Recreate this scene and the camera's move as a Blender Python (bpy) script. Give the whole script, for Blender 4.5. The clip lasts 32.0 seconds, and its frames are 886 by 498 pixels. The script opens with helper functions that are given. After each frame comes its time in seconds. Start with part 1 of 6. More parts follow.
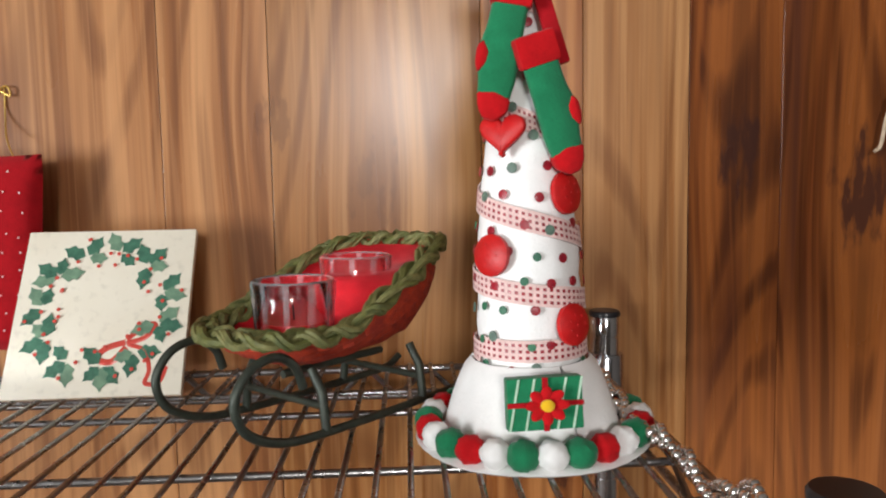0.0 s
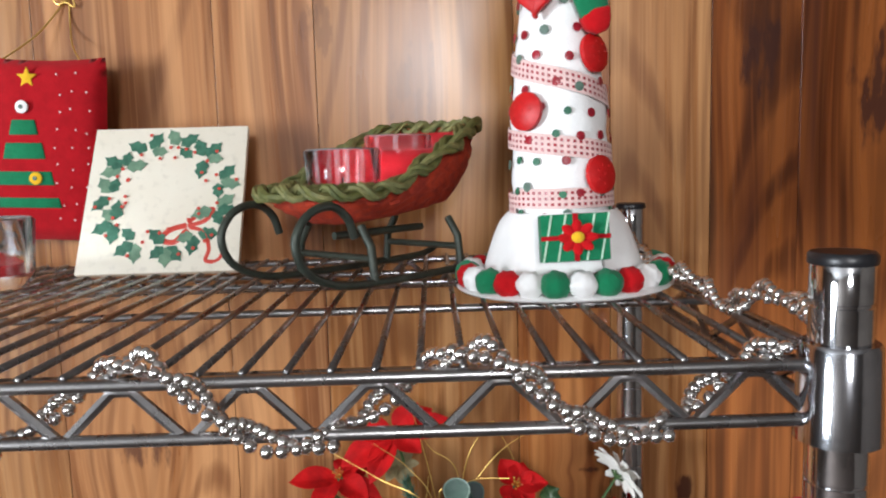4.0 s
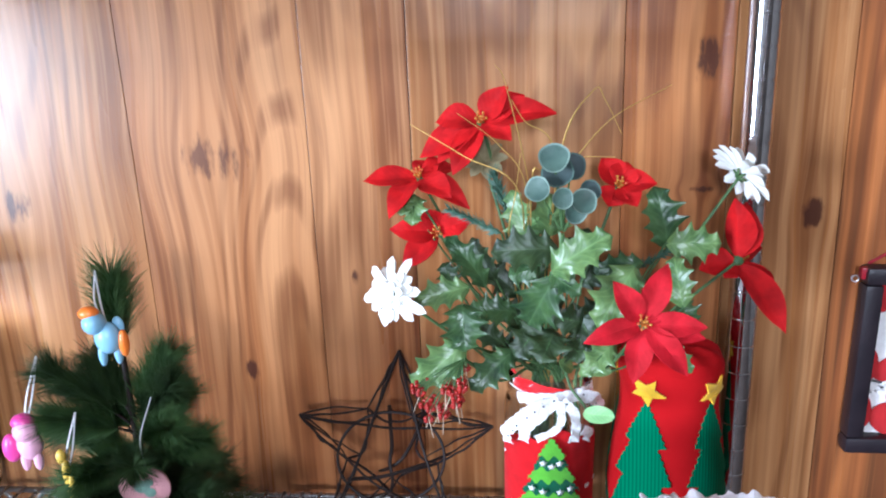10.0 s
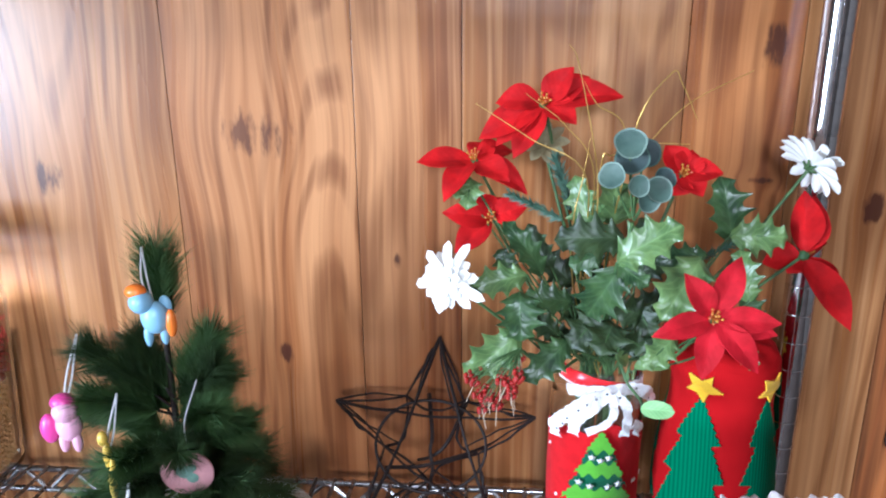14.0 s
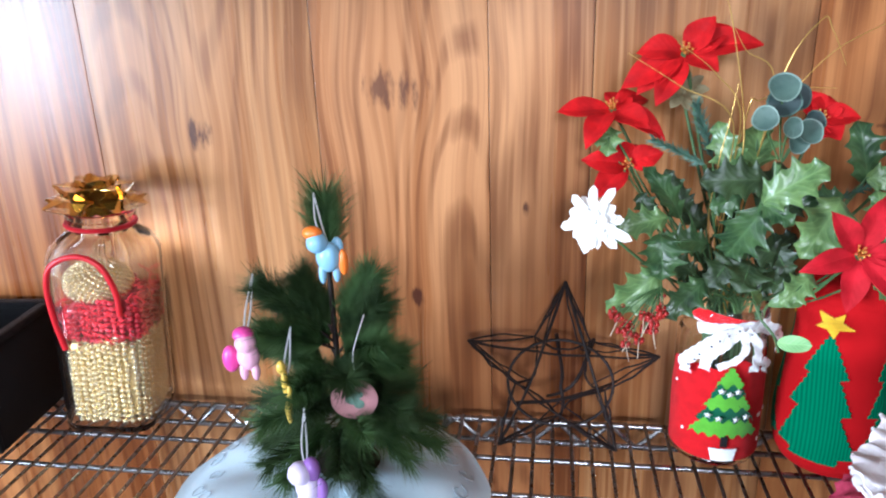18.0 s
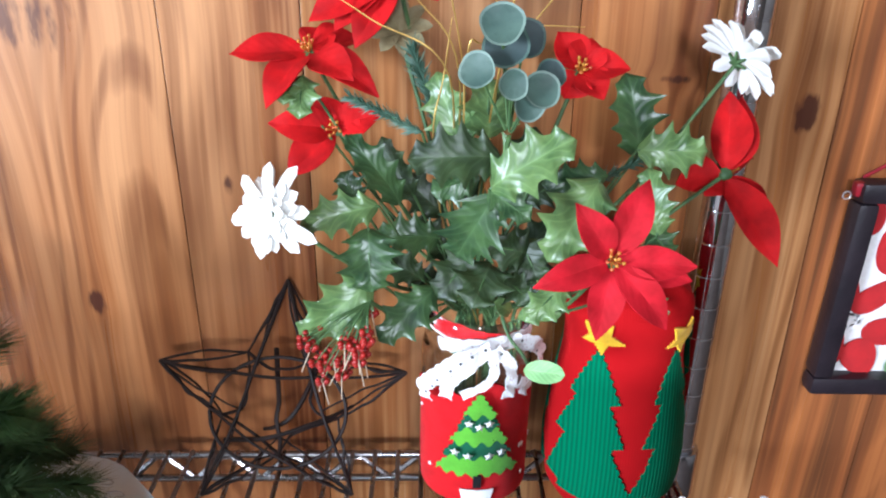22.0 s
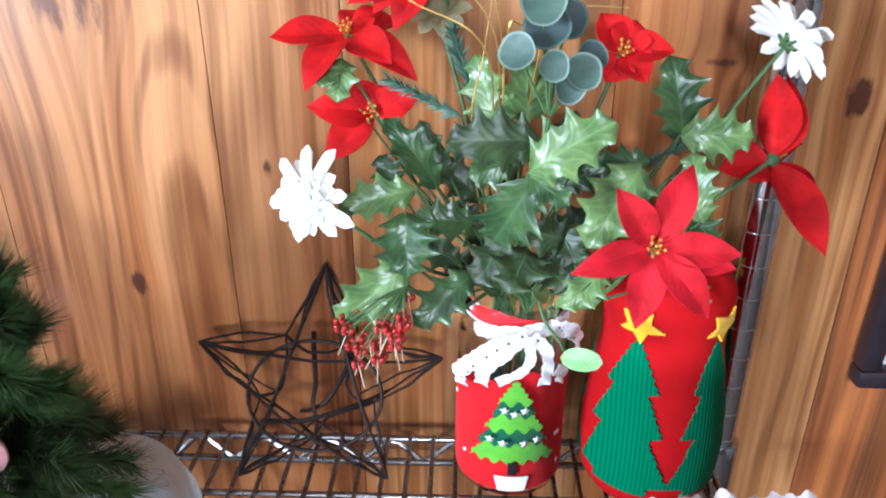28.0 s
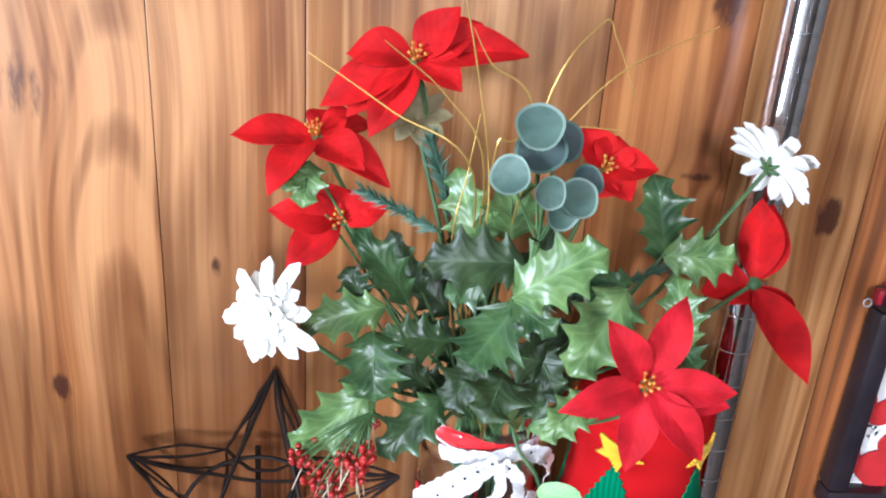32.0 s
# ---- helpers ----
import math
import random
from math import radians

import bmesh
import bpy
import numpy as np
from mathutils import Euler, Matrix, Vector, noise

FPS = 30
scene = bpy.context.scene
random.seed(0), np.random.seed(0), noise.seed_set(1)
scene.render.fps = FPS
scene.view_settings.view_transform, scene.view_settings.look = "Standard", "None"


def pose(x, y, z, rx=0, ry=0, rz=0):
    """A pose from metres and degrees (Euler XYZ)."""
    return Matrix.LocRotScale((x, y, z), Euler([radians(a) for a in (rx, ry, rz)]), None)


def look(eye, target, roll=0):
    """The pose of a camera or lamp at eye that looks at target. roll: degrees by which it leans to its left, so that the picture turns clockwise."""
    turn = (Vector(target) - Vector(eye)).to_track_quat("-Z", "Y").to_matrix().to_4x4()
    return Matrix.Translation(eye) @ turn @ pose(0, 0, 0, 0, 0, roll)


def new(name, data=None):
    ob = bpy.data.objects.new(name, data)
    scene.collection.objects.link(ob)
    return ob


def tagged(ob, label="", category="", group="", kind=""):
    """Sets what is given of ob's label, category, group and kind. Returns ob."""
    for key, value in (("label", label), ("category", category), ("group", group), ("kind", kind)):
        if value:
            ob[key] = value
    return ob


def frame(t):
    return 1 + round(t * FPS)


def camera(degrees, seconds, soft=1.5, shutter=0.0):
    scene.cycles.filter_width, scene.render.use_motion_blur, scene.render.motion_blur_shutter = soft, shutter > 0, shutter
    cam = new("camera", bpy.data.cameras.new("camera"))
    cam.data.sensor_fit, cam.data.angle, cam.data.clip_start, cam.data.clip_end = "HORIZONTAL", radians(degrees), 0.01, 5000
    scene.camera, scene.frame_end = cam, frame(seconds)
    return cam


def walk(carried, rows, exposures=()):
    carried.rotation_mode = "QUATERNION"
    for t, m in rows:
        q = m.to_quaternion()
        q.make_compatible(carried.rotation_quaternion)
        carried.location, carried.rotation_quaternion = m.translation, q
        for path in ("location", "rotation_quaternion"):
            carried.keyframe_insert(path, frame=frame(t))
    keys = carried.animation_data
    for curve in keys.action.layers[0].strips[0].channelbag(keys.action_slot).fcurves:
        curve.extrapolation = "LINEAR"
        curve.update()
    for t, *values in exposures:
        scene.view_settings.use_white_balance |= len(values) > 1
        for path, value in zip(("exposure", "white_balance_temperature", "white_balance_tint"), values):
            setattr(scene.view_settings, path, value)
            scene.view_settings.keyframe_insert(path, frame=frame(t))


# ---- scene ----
cam = camera(61.9, 32.0, soft=2.1)
METRES, EYE, TILT, LEAN, TURN = 8.0, 1.5, 0.0, 0.0, 0.0
PATH = [
    (0, (-0.007, -0.666, 1.568), (0.088, 1.324, 1.393), -1.0),
    (0.5, (-0.016, -0.731, 1.578), (0.106, 1.264, 1.498), -1.3),
    (1, (-0.011, -0.731, 1.579), (0.128, 1.263, 1.53), -0.9),
    (1.5, (-0.006, -0.732, 1.583), (0.116, 1.264, 1.545), -0.6),
    (2, (-0.003, -0.733, 1.581), (0.077, 1.265, 1.531), -0.4),
    (2.5, (-0.002, -0.725, 1.574), (0.059, 1.271, 1.462), -0.4),
    (3, (-0.011, -0.72, 1.559), (0.031, 1.275, 1.416), -0.2),
    (3.5, (-0.02, -0.71, 1.527), (-0.043, 1.28, 1.325), -0.1),
    (4, (-0.019, -0.715, 1.495), (0.005, 1.272, 1.269), -1.6),
    (4.5, (-0.027, -0.717, 1.461), (-0.03, 1.257, 1.139), -0.7),
    (6.5, (0.014, -0.685, 1.375), (-0.163, 1.255, 0.924), -0.4),
    (7, (-0.005, -0.706, 1.36), (-0.144, 1.235, 0.9), -0.6),
    (7.5, (-0.009, -0.721, 1.34), (-0.044, 1.229, 0.896), -0.6),
    (8, (-0.009, -0.725, 1.332), (-0.059, 1.212, 0.839), 0.4),
    (8.5, (-0.005, -0.673, 1.311), (-0.133, 1.232, 0.715), 0.6),
    (9, (0.002, -0.639, 1.316), (-0.285, 1.258, 0.749), -0.9),
    (9.5, (0.008, -0.634, 1.308), (-0.298, 1.248, 0.704), -1.1),
    (10, (-0.034, -0.661, 1.32), (-0.227, 1.254, 0.777), -2.2),
    (10.5, (-0.069, -0.653, 1.325), (-0.138, 1.267, 0.769), 0.3),
    (11, (-0.069, -0.651, 1.326), (-0.168, 1.275, 0.798), 0.4),
    (11.5, (-0.065, -0.641, 1.326), (-0.25, 1.269, 0.762), 0.2),
    (12, (-0.062, -0.642, 1.327), (-0.254, 1.269, 0.767), -0.1),
    (12.5, (-0.067, -0.65, 1.326), (-0.245, 1.261, 0.762), -0.2),
    (13, (-0.076, -0.652, 1.322), (-0.235, 1.256, 0.744), -0.4),
    (13.5, (-0.081, -0.647, 1.317), (-0.231, 1.262, 0.739), -0.3),
    (14, (-0.085, -0.646, 1.316), (-0.257, 1.259, 0.732), -0.4),
    (14.5, (-0.087, -0.644, 1.316), (-0.258, 1.257, 0.718), -0.4),
    (16.5, (-0.078, -0.641, 1.302), (-0.322, 1.253, 0.708), 0.7),
    (17, (-0.084, -0.642, 1.303), (-0.394, 1.229, 0.669), 0.8),
    (17.5, (-0.096, -0.647, 1.304), (-0.467, 1.164, 0.539), 0.4),
    (18, (-0.161, -0.697, 1.312), (-0.45, 1.166, 0.645), -1.9),
    (18.5, (-0.214, -0.72, 1.316), (-0.429, 1.154, 0.652), -1.7),
    (19, (-0.191, -0.709, 1.315), (-0.329, 1.187, 0.693), -1.3),
    (19.5, (-0.095, -0.624, 1.322), (-0.11, 1.276, 0.695), 1.4),
    (20, (-0.017, -0.563, 1.304), (-0.238, 1.3, 0.613), 2.3),
    (20.5, (-0.012, -0.54, 1.289), (-0.154, 1.299, 0.514), -0.2),
    (21, (-0.029, -0.53, 1.288), (-0.075, 1.312, 0.511), -1.1),
    (21.5, (-0.039, -0.525, 1.288), (-0.033, 1.32, 0.515), -0.2),
    (22, (-0.041, -0.513, 1.285), (0.002, 1.312, 0.468), 0.8),
    (22.5, (-0.036, -0.512, 1.287), (0.0, 1.305, 0.452), 0.5),
    (23, (-0.041, -0.515, 1.288), (-0.067, 1.293, 0.433), -0.3),
    (23.5, (-0.037, -0.511, 1.296), (-0.103, 1.278, 0.405), -1.5),
    (24, (-0.032, -0.52, 1.299), (-0.091, 1.288, 0.446), -1.5),
    (24.5, (-0.032, -0.523, 1.3), (-0.099, 1.298, 0.477), -1.1),
    (25, (-0.036, -0.522, 1.294), (-0.11, 1.302, 0.477), -0.6),
    (25.5, (-0.038, -0.52, 1.289), (-0.098, 1.301, 0.464), -0.3),
    (27.5, (-0.041, -0.514, 1.285), (-0.098, 1.306, 0.458), 0.1),
    (28, (-0.041, -0.511, 1.282), (-0.098, 1.3, 0.435), 0.1),
    (28.5, (-0.043, -0.502, 1.278), (-0.104, 1.294, 0.4), -0.1),
    (29, (-0.045, -0.485, 1.279), (-0.108, 1.26, 0.303), -0.4),
    (29.5, (-0.051, -0.464, 1.267), (-0.035, 1.265, 0.262), 1.1),
    (30, (-0.059, -0.474, 1.27), (0.04, 1.314, 0.38), 3.1),
    (30.5, (-0.066, -0.496, 1.283), (0.058, 1.372, 0.577), 2.9),
    (31, (-0.072, -0.483, 1.298), (0.061, 1.422, 0.705), 3.6),
    (31.5, (-0.063, -0.474, 1.297), (0.054, 1.411, 0.64), 3.8),
    (32, (-0.064, -0.47, 1.296), (0.057, 1.407, 0.617), 3.9),
]
walk(cam, [(t, look(eye, target, roll)) for t, eye, target, roll in PATH], exposures=((0.0,-1.12,6600,10),(4.0,-0.95,6200,10),(7.0,-0.18,5200,10),(13.0,-0.29,5200,11),(20.0,-0.3,5400,11),(24.0,-0.02,5450,10),(28.0,0.0,5350,10),(32.0,-0.07,5450,10)))

# ---- world and light ----
world = bpy.data.worlds.new("world")
scene.world = world
world.use_nodes = True
wn = world.node_tree.nodes
sky = wn.new("ShaderNodeTexSky")
sky.sky_type, sky.sun_disc, sky.sun_elevation, sky.sun_rotation = "NISHITA", False, radians(38), radians(200)
world.node_tree.links.new(sky.outputs[0], wn["Background"].inputs[0])
wn["Background"].inputs[1].default_value = 0.1


def area(name, eye, target, sx, sy, watts, colour):
    d = bpy.data.lights.new(name, "AREA")
    d.shape, d.size, d.size_y, d.energy, d.color = "RECTANGLE", sx, sy, watts, colour
    ob = new(name, d)
    ob.matrix_world = look(eye, target)
    return ob


# Daylight in the two openings, to the left and high behind the viewer.
area("window_light_left", (-3.28, -3.0, 1.35), (0, -3.0, 1.35), 1.4, 1.4, 480, (0.92, 0.97, 1.0))
area("window_light_high", (0.1, -3.93, 2.13), (0.1, 0, 1.5), 0.55, 0.42, 118, (1.0, 0.98, 0.96))


# ---- materials ----
def mat(name, colour=(0.5, 0.5, 0.5), rough=0.5, metal=0.0, **kw):
    m = bpy.data.materials.new(name)
    m.use_nodes = True
    b = m.node_tree.nodes["Principled BSDF"]
    b.inputs["Base Color"].default_value = (*colour, 1)
    b.inputs["Roughness"].default_value = rough
    b.inputs["Metallic"].default_value = metal
    for k, v in kw.items():
        b.inputs[k.replace("_", " ")].default_value = v
    return m


def node(m, kind, **kw):
    n = m.node_tree.nodes.new(kind)
    for k, v in kw.items():
        if k in n.inputs:
            n.inputs[k].default_value = v
    return n


def link(m, a, b):
    m.node_tree.links.new(a, b)


def coords(m, scale=(1, 1, 1), shift=True):
    """Object coordinates, moved by the object's own random number."""
    tc = node(m, "ShaderNodeTexCoord")
    mp = node(m, "ShaderNodeMapping")
    mp.inputs["Scale"].default_value = scale
    link(m, tc.outputs["Object"], mp.inputs["Vector"])
    if shift:
        oi = node(m, "ShaderNodeObjectInfo")
        mul = node(m, "ShaderNodeVectorMath")
        mul.operation = "MULTIPLY"
        mul.inputs[1].default_value = (3.7, 5.1, 9.3)
        link(m, oi.outputs["Random"], mul.inputs[0])
        link(m, mul.outputs[0], mp.inputs["Location"])
    return mp.outputs[0]


def ramp(m, fac, stops):
    r = node(m, "ShaderNodeValToRGB")
    el = r.color_ramp.elements
    while len(el) < len(stops):
        el.new(0.5)
    for e, (p, c) in zip(el, stops):
        e.position, e.color = p, (*c, 1)
    link(m, fac, r.inputs[0])
    return r.outputs[0]


def mix(m, a, b, fac, blend="MIX"):
    x = node(m, "ShaderNodeMix")
    x.data_type, x.blend_type = "RGBA", blend
    for sock, v in ((x.inputs[0], fac), (x.inputs[6], a), (x.inputs[7], b)):
        if isinstance(v, (int, float)):
            sock.default_value = v
        elif isinstance(v, tuple):
            sock.default_value = (*v, 1)
        else:
            link(m, v, sock)
    return x.outputs[2]


def bump(m, height, strength=0.3, dist=0.001):
    b = node(m, "ShaderNodeBump", Strength=strength, Distance=dist)
    link(m, height, b.inputs["Height"])
    link(m, b.outputs[0], m.node_tree.nodes["Principled BSDF"].inputs["Normal"])


def noise_tex(m, vec, scale, detail=4, rough=0.55, distort=0.0):
    n = node(m, "ShaderNodeTexNoise", Scale=scale, Detail=detail, Roughness=rough, Distortion=distort)
    link(m, vec, n.inputs["Vector"])
    return n.outputs["Fac"]


def base(m, sock):
    link(m, sock, m.node_tree.nodes["Principled BSDF"].inputs["Base Color"])


def speckled(name, c1, c2, scale, rough, metal=0.0, bumpy=0.3, dist=0.0006, dirt=0.72, **kw):
    """Two tones of one colour, mottled at two scales, with a fine relief."""
    m = mat(name, c1, rough, metal, **kw)
    v = coords(m)
    a = noise_tex(m, v, scale, 5)
    b = noise_tex(m, v, scale * 6.3, 3)
    c = mix(m, c1, c2, ramp(m, a, ((0.35, (0, 0, 0)), (0.68, (1, 1, 1)))))
    base(m, mix(m, c, tuple(x * dirt for x in c2), ramp(m, b, ((0.55, (0, 0, 0)), (0.8, (0.6, 0.6, 0.6))))))
    bump(m, b, bumpy, dist)
    return m


# Knots of the printed cedar: x, z, half width, half height, strength.
KNOTS = ((0.228, 1.163, 0.010, 0.012, 1.0), (-0.297, 1.009, 0.007, 0.011, 0.8), (-0.312, 1.224, 0.035, 0.022, 0.55), (-0.515, 1.182, 0.014, 0.016, 0.8), (-0.186, 1.105, 0.004, 0.008, 0.7), (0.131, 1.294, 0.010, 0.022, 0.6), (0.13, 1.185, 0.012, 0.003, 0.7), (-0.122, 1.63, 0.022, 0.034, 0.35), (-0.035, 1.568, 0.03, 0.05, 0.3), (0.298, 1.592, 0.02, 0.04, 0.8), (0.418, 1.555, 0.03, 0.05, 0.8))


def maths(m, op, a, b=None, c=None):
    n = node(m, "ShaderNodeMath")
    n.operation = op
    for k, v in enumerate((a, b, c)):
        if v is None:
            continue
        if isinstance(v, (int, float)):
            n.inputs[k].default_value = v
        else:
            link(m, v, n.inputs[k])
    return n.outputs[0]


def wood_panel(name, dark, mid, light, smear=0.55, rough=0.25, tight=1.0, ring=0.7, paler_below=None, paler_above=None):
    """Printed cedar: arching growth rings, straight streaks, smears and the knots named above."""
    m = mat(name, mid, rough, Specular_IOR_Level=0.42)
    geo = node(m, "ShaderNodeNewGeometry")
    sep = node(m, "ShaderNodeSeparateXYZ")
    link(m, geo.outputs["Position"], sep.inputs[0])
    X, Z = sep.outputs[0], sep.outputs[2]
    oi = node(m, "ShaderNodeObjectInfo")
    sh = maths(m, "MULTIPLY", oi.outputs["Random"], 17.0)
    bend, eye = None, None
    rag = maths(m, "MULTIPLY_ADD", noise_tex(m, coords(m, (90, 1, 26), False), 1.0, 3, 0.6), 5.0, -2.5)
    for kx, kz, w, h, st in KNOTS:
        dx = maths(m, "SUBTRACT", X, kx)
        u = maths(m, "MULTIPLY", dx, 1 / w)
        v = maths(m, "MULTIPLY", maths(m, "SUBTRACT", Z, kz), 1 / h)
        q = maths(m, "ADD", maths(m, "MULTIPLY", u, u), maths(m, "MULTIPLY", v, v))
        g = maths(m, "MULTIPLY", maths(m, "POWER", 2.718, maths(m, "MULTIPLY", maths(m, "MAXIMUM", maths(m, "ADD", q, rag), 0.0), -1.1)), st)
        far = maths(m, "MULTIPLY", maths(m, "POWER", 2.718, maths(m, "MULTIPLY", q, -0.12)), maths(m, "DIVIDE", maths(m, "MULTIPLY", dx, -0.6), maths(m, "ADD", maths(m, "ABSOLUTE", u), 0.7)))
        eye = g if eye is None else maths(m, "ADD", eye, g)
        bend = far if bend is None else maths(m, "ADD", bend, far)
    xb = maths(m, "ADD", maths(m, "ADD", X, bend), sh)

    def at(sx, sz, dy=0.0):
        c = node(m, "ShaderNodeCombineXYZ")
        link(m, maths(m, "MULTIPLY", xb, sx), c.inputs[0])
        link(m, maths(m, "MULTIPLY_ADD", Z, sz, dy), c.inputs[2])
        return c.outputs[0]

    def grey(*stops):
        return tuple((p, (g, g, g)) for p, g in stops)

    ringf = noise_tex(m, at(5.2, 0.85), 1.0, 1.5, 0.4, 0.25)
    rings = maths(m, "SINE", maths(m, "MULTIPLY_ADD", ringf, 150.0, maths(m, "MULTIPLY", noise_tex(m, at(60, 3), 1.0, 2), 2.2)))
    rings = maths(m, "MULTIPLY_ADD", rings, 0.5, 0.5)
    streak = noise_tex(m, at(62, 1.6, 3.0), 1.0, 3, 0.55, 0.3)
    wide = noise_tex(m, at(19, 0.8, 7.0), 1.0, 3, 0.55, 0.8)
    fine = noise_tex(m, at(420, 7), 1.0, 2, 0.5)
    thin = noise_tex(m, at(170, 2.4, 5.0), 1.0, 2, 0.5, 0.2)
    blot = noise_tex(m, at(11, 1.9, 1.0), 1.0, 3, 0.55, 0.9)
    c = ramp(m, wide, tuple((0.49 + (p - 0.49) * tight, q) for p, q in ((0.30, dark), (0.42, mid), (0.56, mix_rgb(mid, light, 0.5)), (0.68, light))))
    c = mix(m, c, mix_rgb(dark, mid, 0.4), ramp(m, rings, grey((0.55, 0.0), (0.97, ring))))
    c = mix(m, c, light, ramp(m, streak, grey((0.48, 0.0), (0.64, 0.7))))
    c = mix(m, c, dark, ramp(m, streak, grey((0.32, 0.36), (0.46, 0.0))))
    c = mix(m, c, dark, ramp(m, fine, grey((0.54, 0.0), (0.75, 0.22))))
    c = mix(m, c, mix_rgb(dark, mid, 0.3), ramp(m, thin, grey((0.53, 0.0), (0.66, 0.22))))
    c = mix(m, c, light, ramp(m, thin, grey((0.34, 0.35), (0.46, 0.0))))
    c = mix(m, c, (0.075, 0.02, 0.011), ramp(m, blot, grey((0.58, 0.0), (0.74, smear))))
    c = mix(m, c, (0.052, 0.015, 0.009), ramp(m, eye, grey((0.2, 0.0), (0.62, 0.9))))
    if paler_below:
        # the board turns from dark to paler further down
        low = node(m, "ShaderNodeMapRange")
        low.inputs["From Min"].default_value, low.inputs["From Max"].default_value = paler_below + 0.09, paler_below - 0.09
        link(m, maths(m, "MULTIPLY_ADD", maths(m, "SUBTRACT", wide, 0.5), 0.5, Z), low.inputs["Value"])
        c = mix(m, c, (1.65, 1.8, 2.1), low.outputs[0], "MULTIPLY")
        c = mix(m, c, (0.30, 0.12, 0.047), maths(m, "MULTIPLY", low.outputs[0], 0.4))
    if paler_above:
        # the other way round: darker low down, print and the pine tree's shadow coloured in
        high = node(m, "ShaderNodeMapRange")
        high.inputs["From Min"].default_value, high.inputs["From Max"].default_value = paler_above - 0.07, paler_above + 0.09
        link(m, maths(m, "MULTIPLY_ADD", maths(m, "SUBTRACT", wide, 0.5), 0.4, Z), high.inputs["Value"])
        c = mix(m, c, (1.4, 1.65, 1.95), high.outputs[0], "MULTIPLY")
    base(m, c)
    rg = node(m, "ShaderNodeMapRange")
    rg.inputs["To Min"].default_value, rg.inputs["To Max"].default_value = rough - 0.05, rough + 0.12
    link(m, wide, rg.inputs["Value"])
    link(m, rg.outputs[0], m.node_tree.nodes["Principled BSDF"].inputs["Roughness"])
    bump(m, fine, 0.1, 0.0005)
    return m


def mix_rgb(a, b, f):
    return tuple(x + (y - x) * f for x, y in zip(a, b))


M_PLANK = wood_panel("cedar_print", (0.082, 0.019, 0.0055), (0.265, 0.08, 0.019), (0.49, 0.205, 0.066), 0.38)
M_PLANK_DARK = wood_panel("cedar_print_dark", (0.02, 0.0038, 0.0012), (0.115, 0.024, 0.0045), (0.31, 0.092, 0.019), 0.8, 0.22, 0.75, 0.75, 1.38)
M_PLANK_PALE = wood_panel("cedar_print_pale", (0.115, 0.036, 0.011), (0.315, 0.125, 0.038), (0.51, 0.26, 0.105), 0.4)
M_PLANK_SHADED = wood_panel("cedar_print_shaded", (0.08, 0.02, 0.006), (0.245, 0.082, 0.024), (0.41, 0.17, 0.06), paler_above=1.07)
M_GROOVE = mat("groove", (0.09, 0.032, 0.013), 0.8)
M_ROOM = speckled("painted_plaster", (0.10, 0.085, 0.07), (0.085, 0.07, 0.06), 6, 0.8)
M_CEIL = speckled("ceiling_paint", (0.31, 0.3, 0.285), (0.28, 0.27, 0.26), 6, 0.85)
M_FLOOR = speckled("brown_carpet", (0.07, 0.05, 0.04), (0.05, 0.036, 0.028), 30, 0.95)


def chrome(name, colour, rough):
    m = mat(name, colour, rough, 1.0)
    v = coords(m)
    n = noise_tex(m, v, 60, 4)
    rg = node(m, "ShaderNodeMapRange")
    rg.inputs["To Min"].default_value, rg.inputs["To Max"].default_value = rough * 0.6, rough * 2.0
    link(m, n, rg.inputs["Value"])
    link(m, rg.outputs[0], m.node_tree.nodes["Principled BSDF"].inputs["Roughness"])
    base(m, mix(m, colour, tuple(c * 0.6 for c in colour), ramp(m, n, ((0.5, (0, 0, 0)), (0.75, (1, 1, 1))))))
    return m


M_CHROME = chrome("chrome_tube", (0.72, 0.73, 0.76), 0.07)
M_WIRE = chrome("zinc_wire", (0.34, 0.33, 0.33), 0.22)
M_SLEEVE = chrome("sleeve_grey", (0.55, 0.56, 0.6), 0.1)
M_CAP = mat("black_plastic", (0.012, 0.012, 0.014), 0.35)
M_SILVER = chrome("silver_bead", (0.9, 0.88, 0.86), 0.1)


# ---- mesh helpers ----
def finish(bm, smooth=True):
    me = bpy.data.meshes.new("m")
    bmesh.ops.recalc_face_normals(bm, faces=bm.faces)
    if smooth:
        for e in bm.edges:
            if len(e.link_faces) == 2 and e.calc_face_angle(0) > 0.85:
                e.smooth = False
    bm.to_mesh(me)
    bm.free()
    if smooth:
        for p in me.polygons:
            p.use_smooth = True
    return me


def thicken(bm, thick):
    bmesh.ops.recalc_face_normals(bm, faces=bm.faces)
    bm.normal_update()
    bmesh.ops.solidify(bm, geom=list(bm.faces), thickness=thick)


def part(name, bm, material, parent=None, label="", smooth=True):
    me = bm if isinstance(bm, bpy.types.Mesh) else finish(bm, smooth)
    if isinstance(material, (list, tuple)):
        if not me.materials:
            for x in material:
                me.materials.append(x)
    elif not me.materials:
        me.materials.append(material)
    me.name = name
    ob = new(name, me)
    if parent is not None:
        ob.parent = parent
    if label:
        tagged(ob, label)
    return ob


def thing(name, m, label, category, group="", kind=""):
    ob = new(name)
    ob.empty_display_size = 0.02
    ob.matrix_world = m if isinstance(m, Matrix) else Matrix.Translation(m)
    tagged(ob, label, category, group, kind)
    return ob


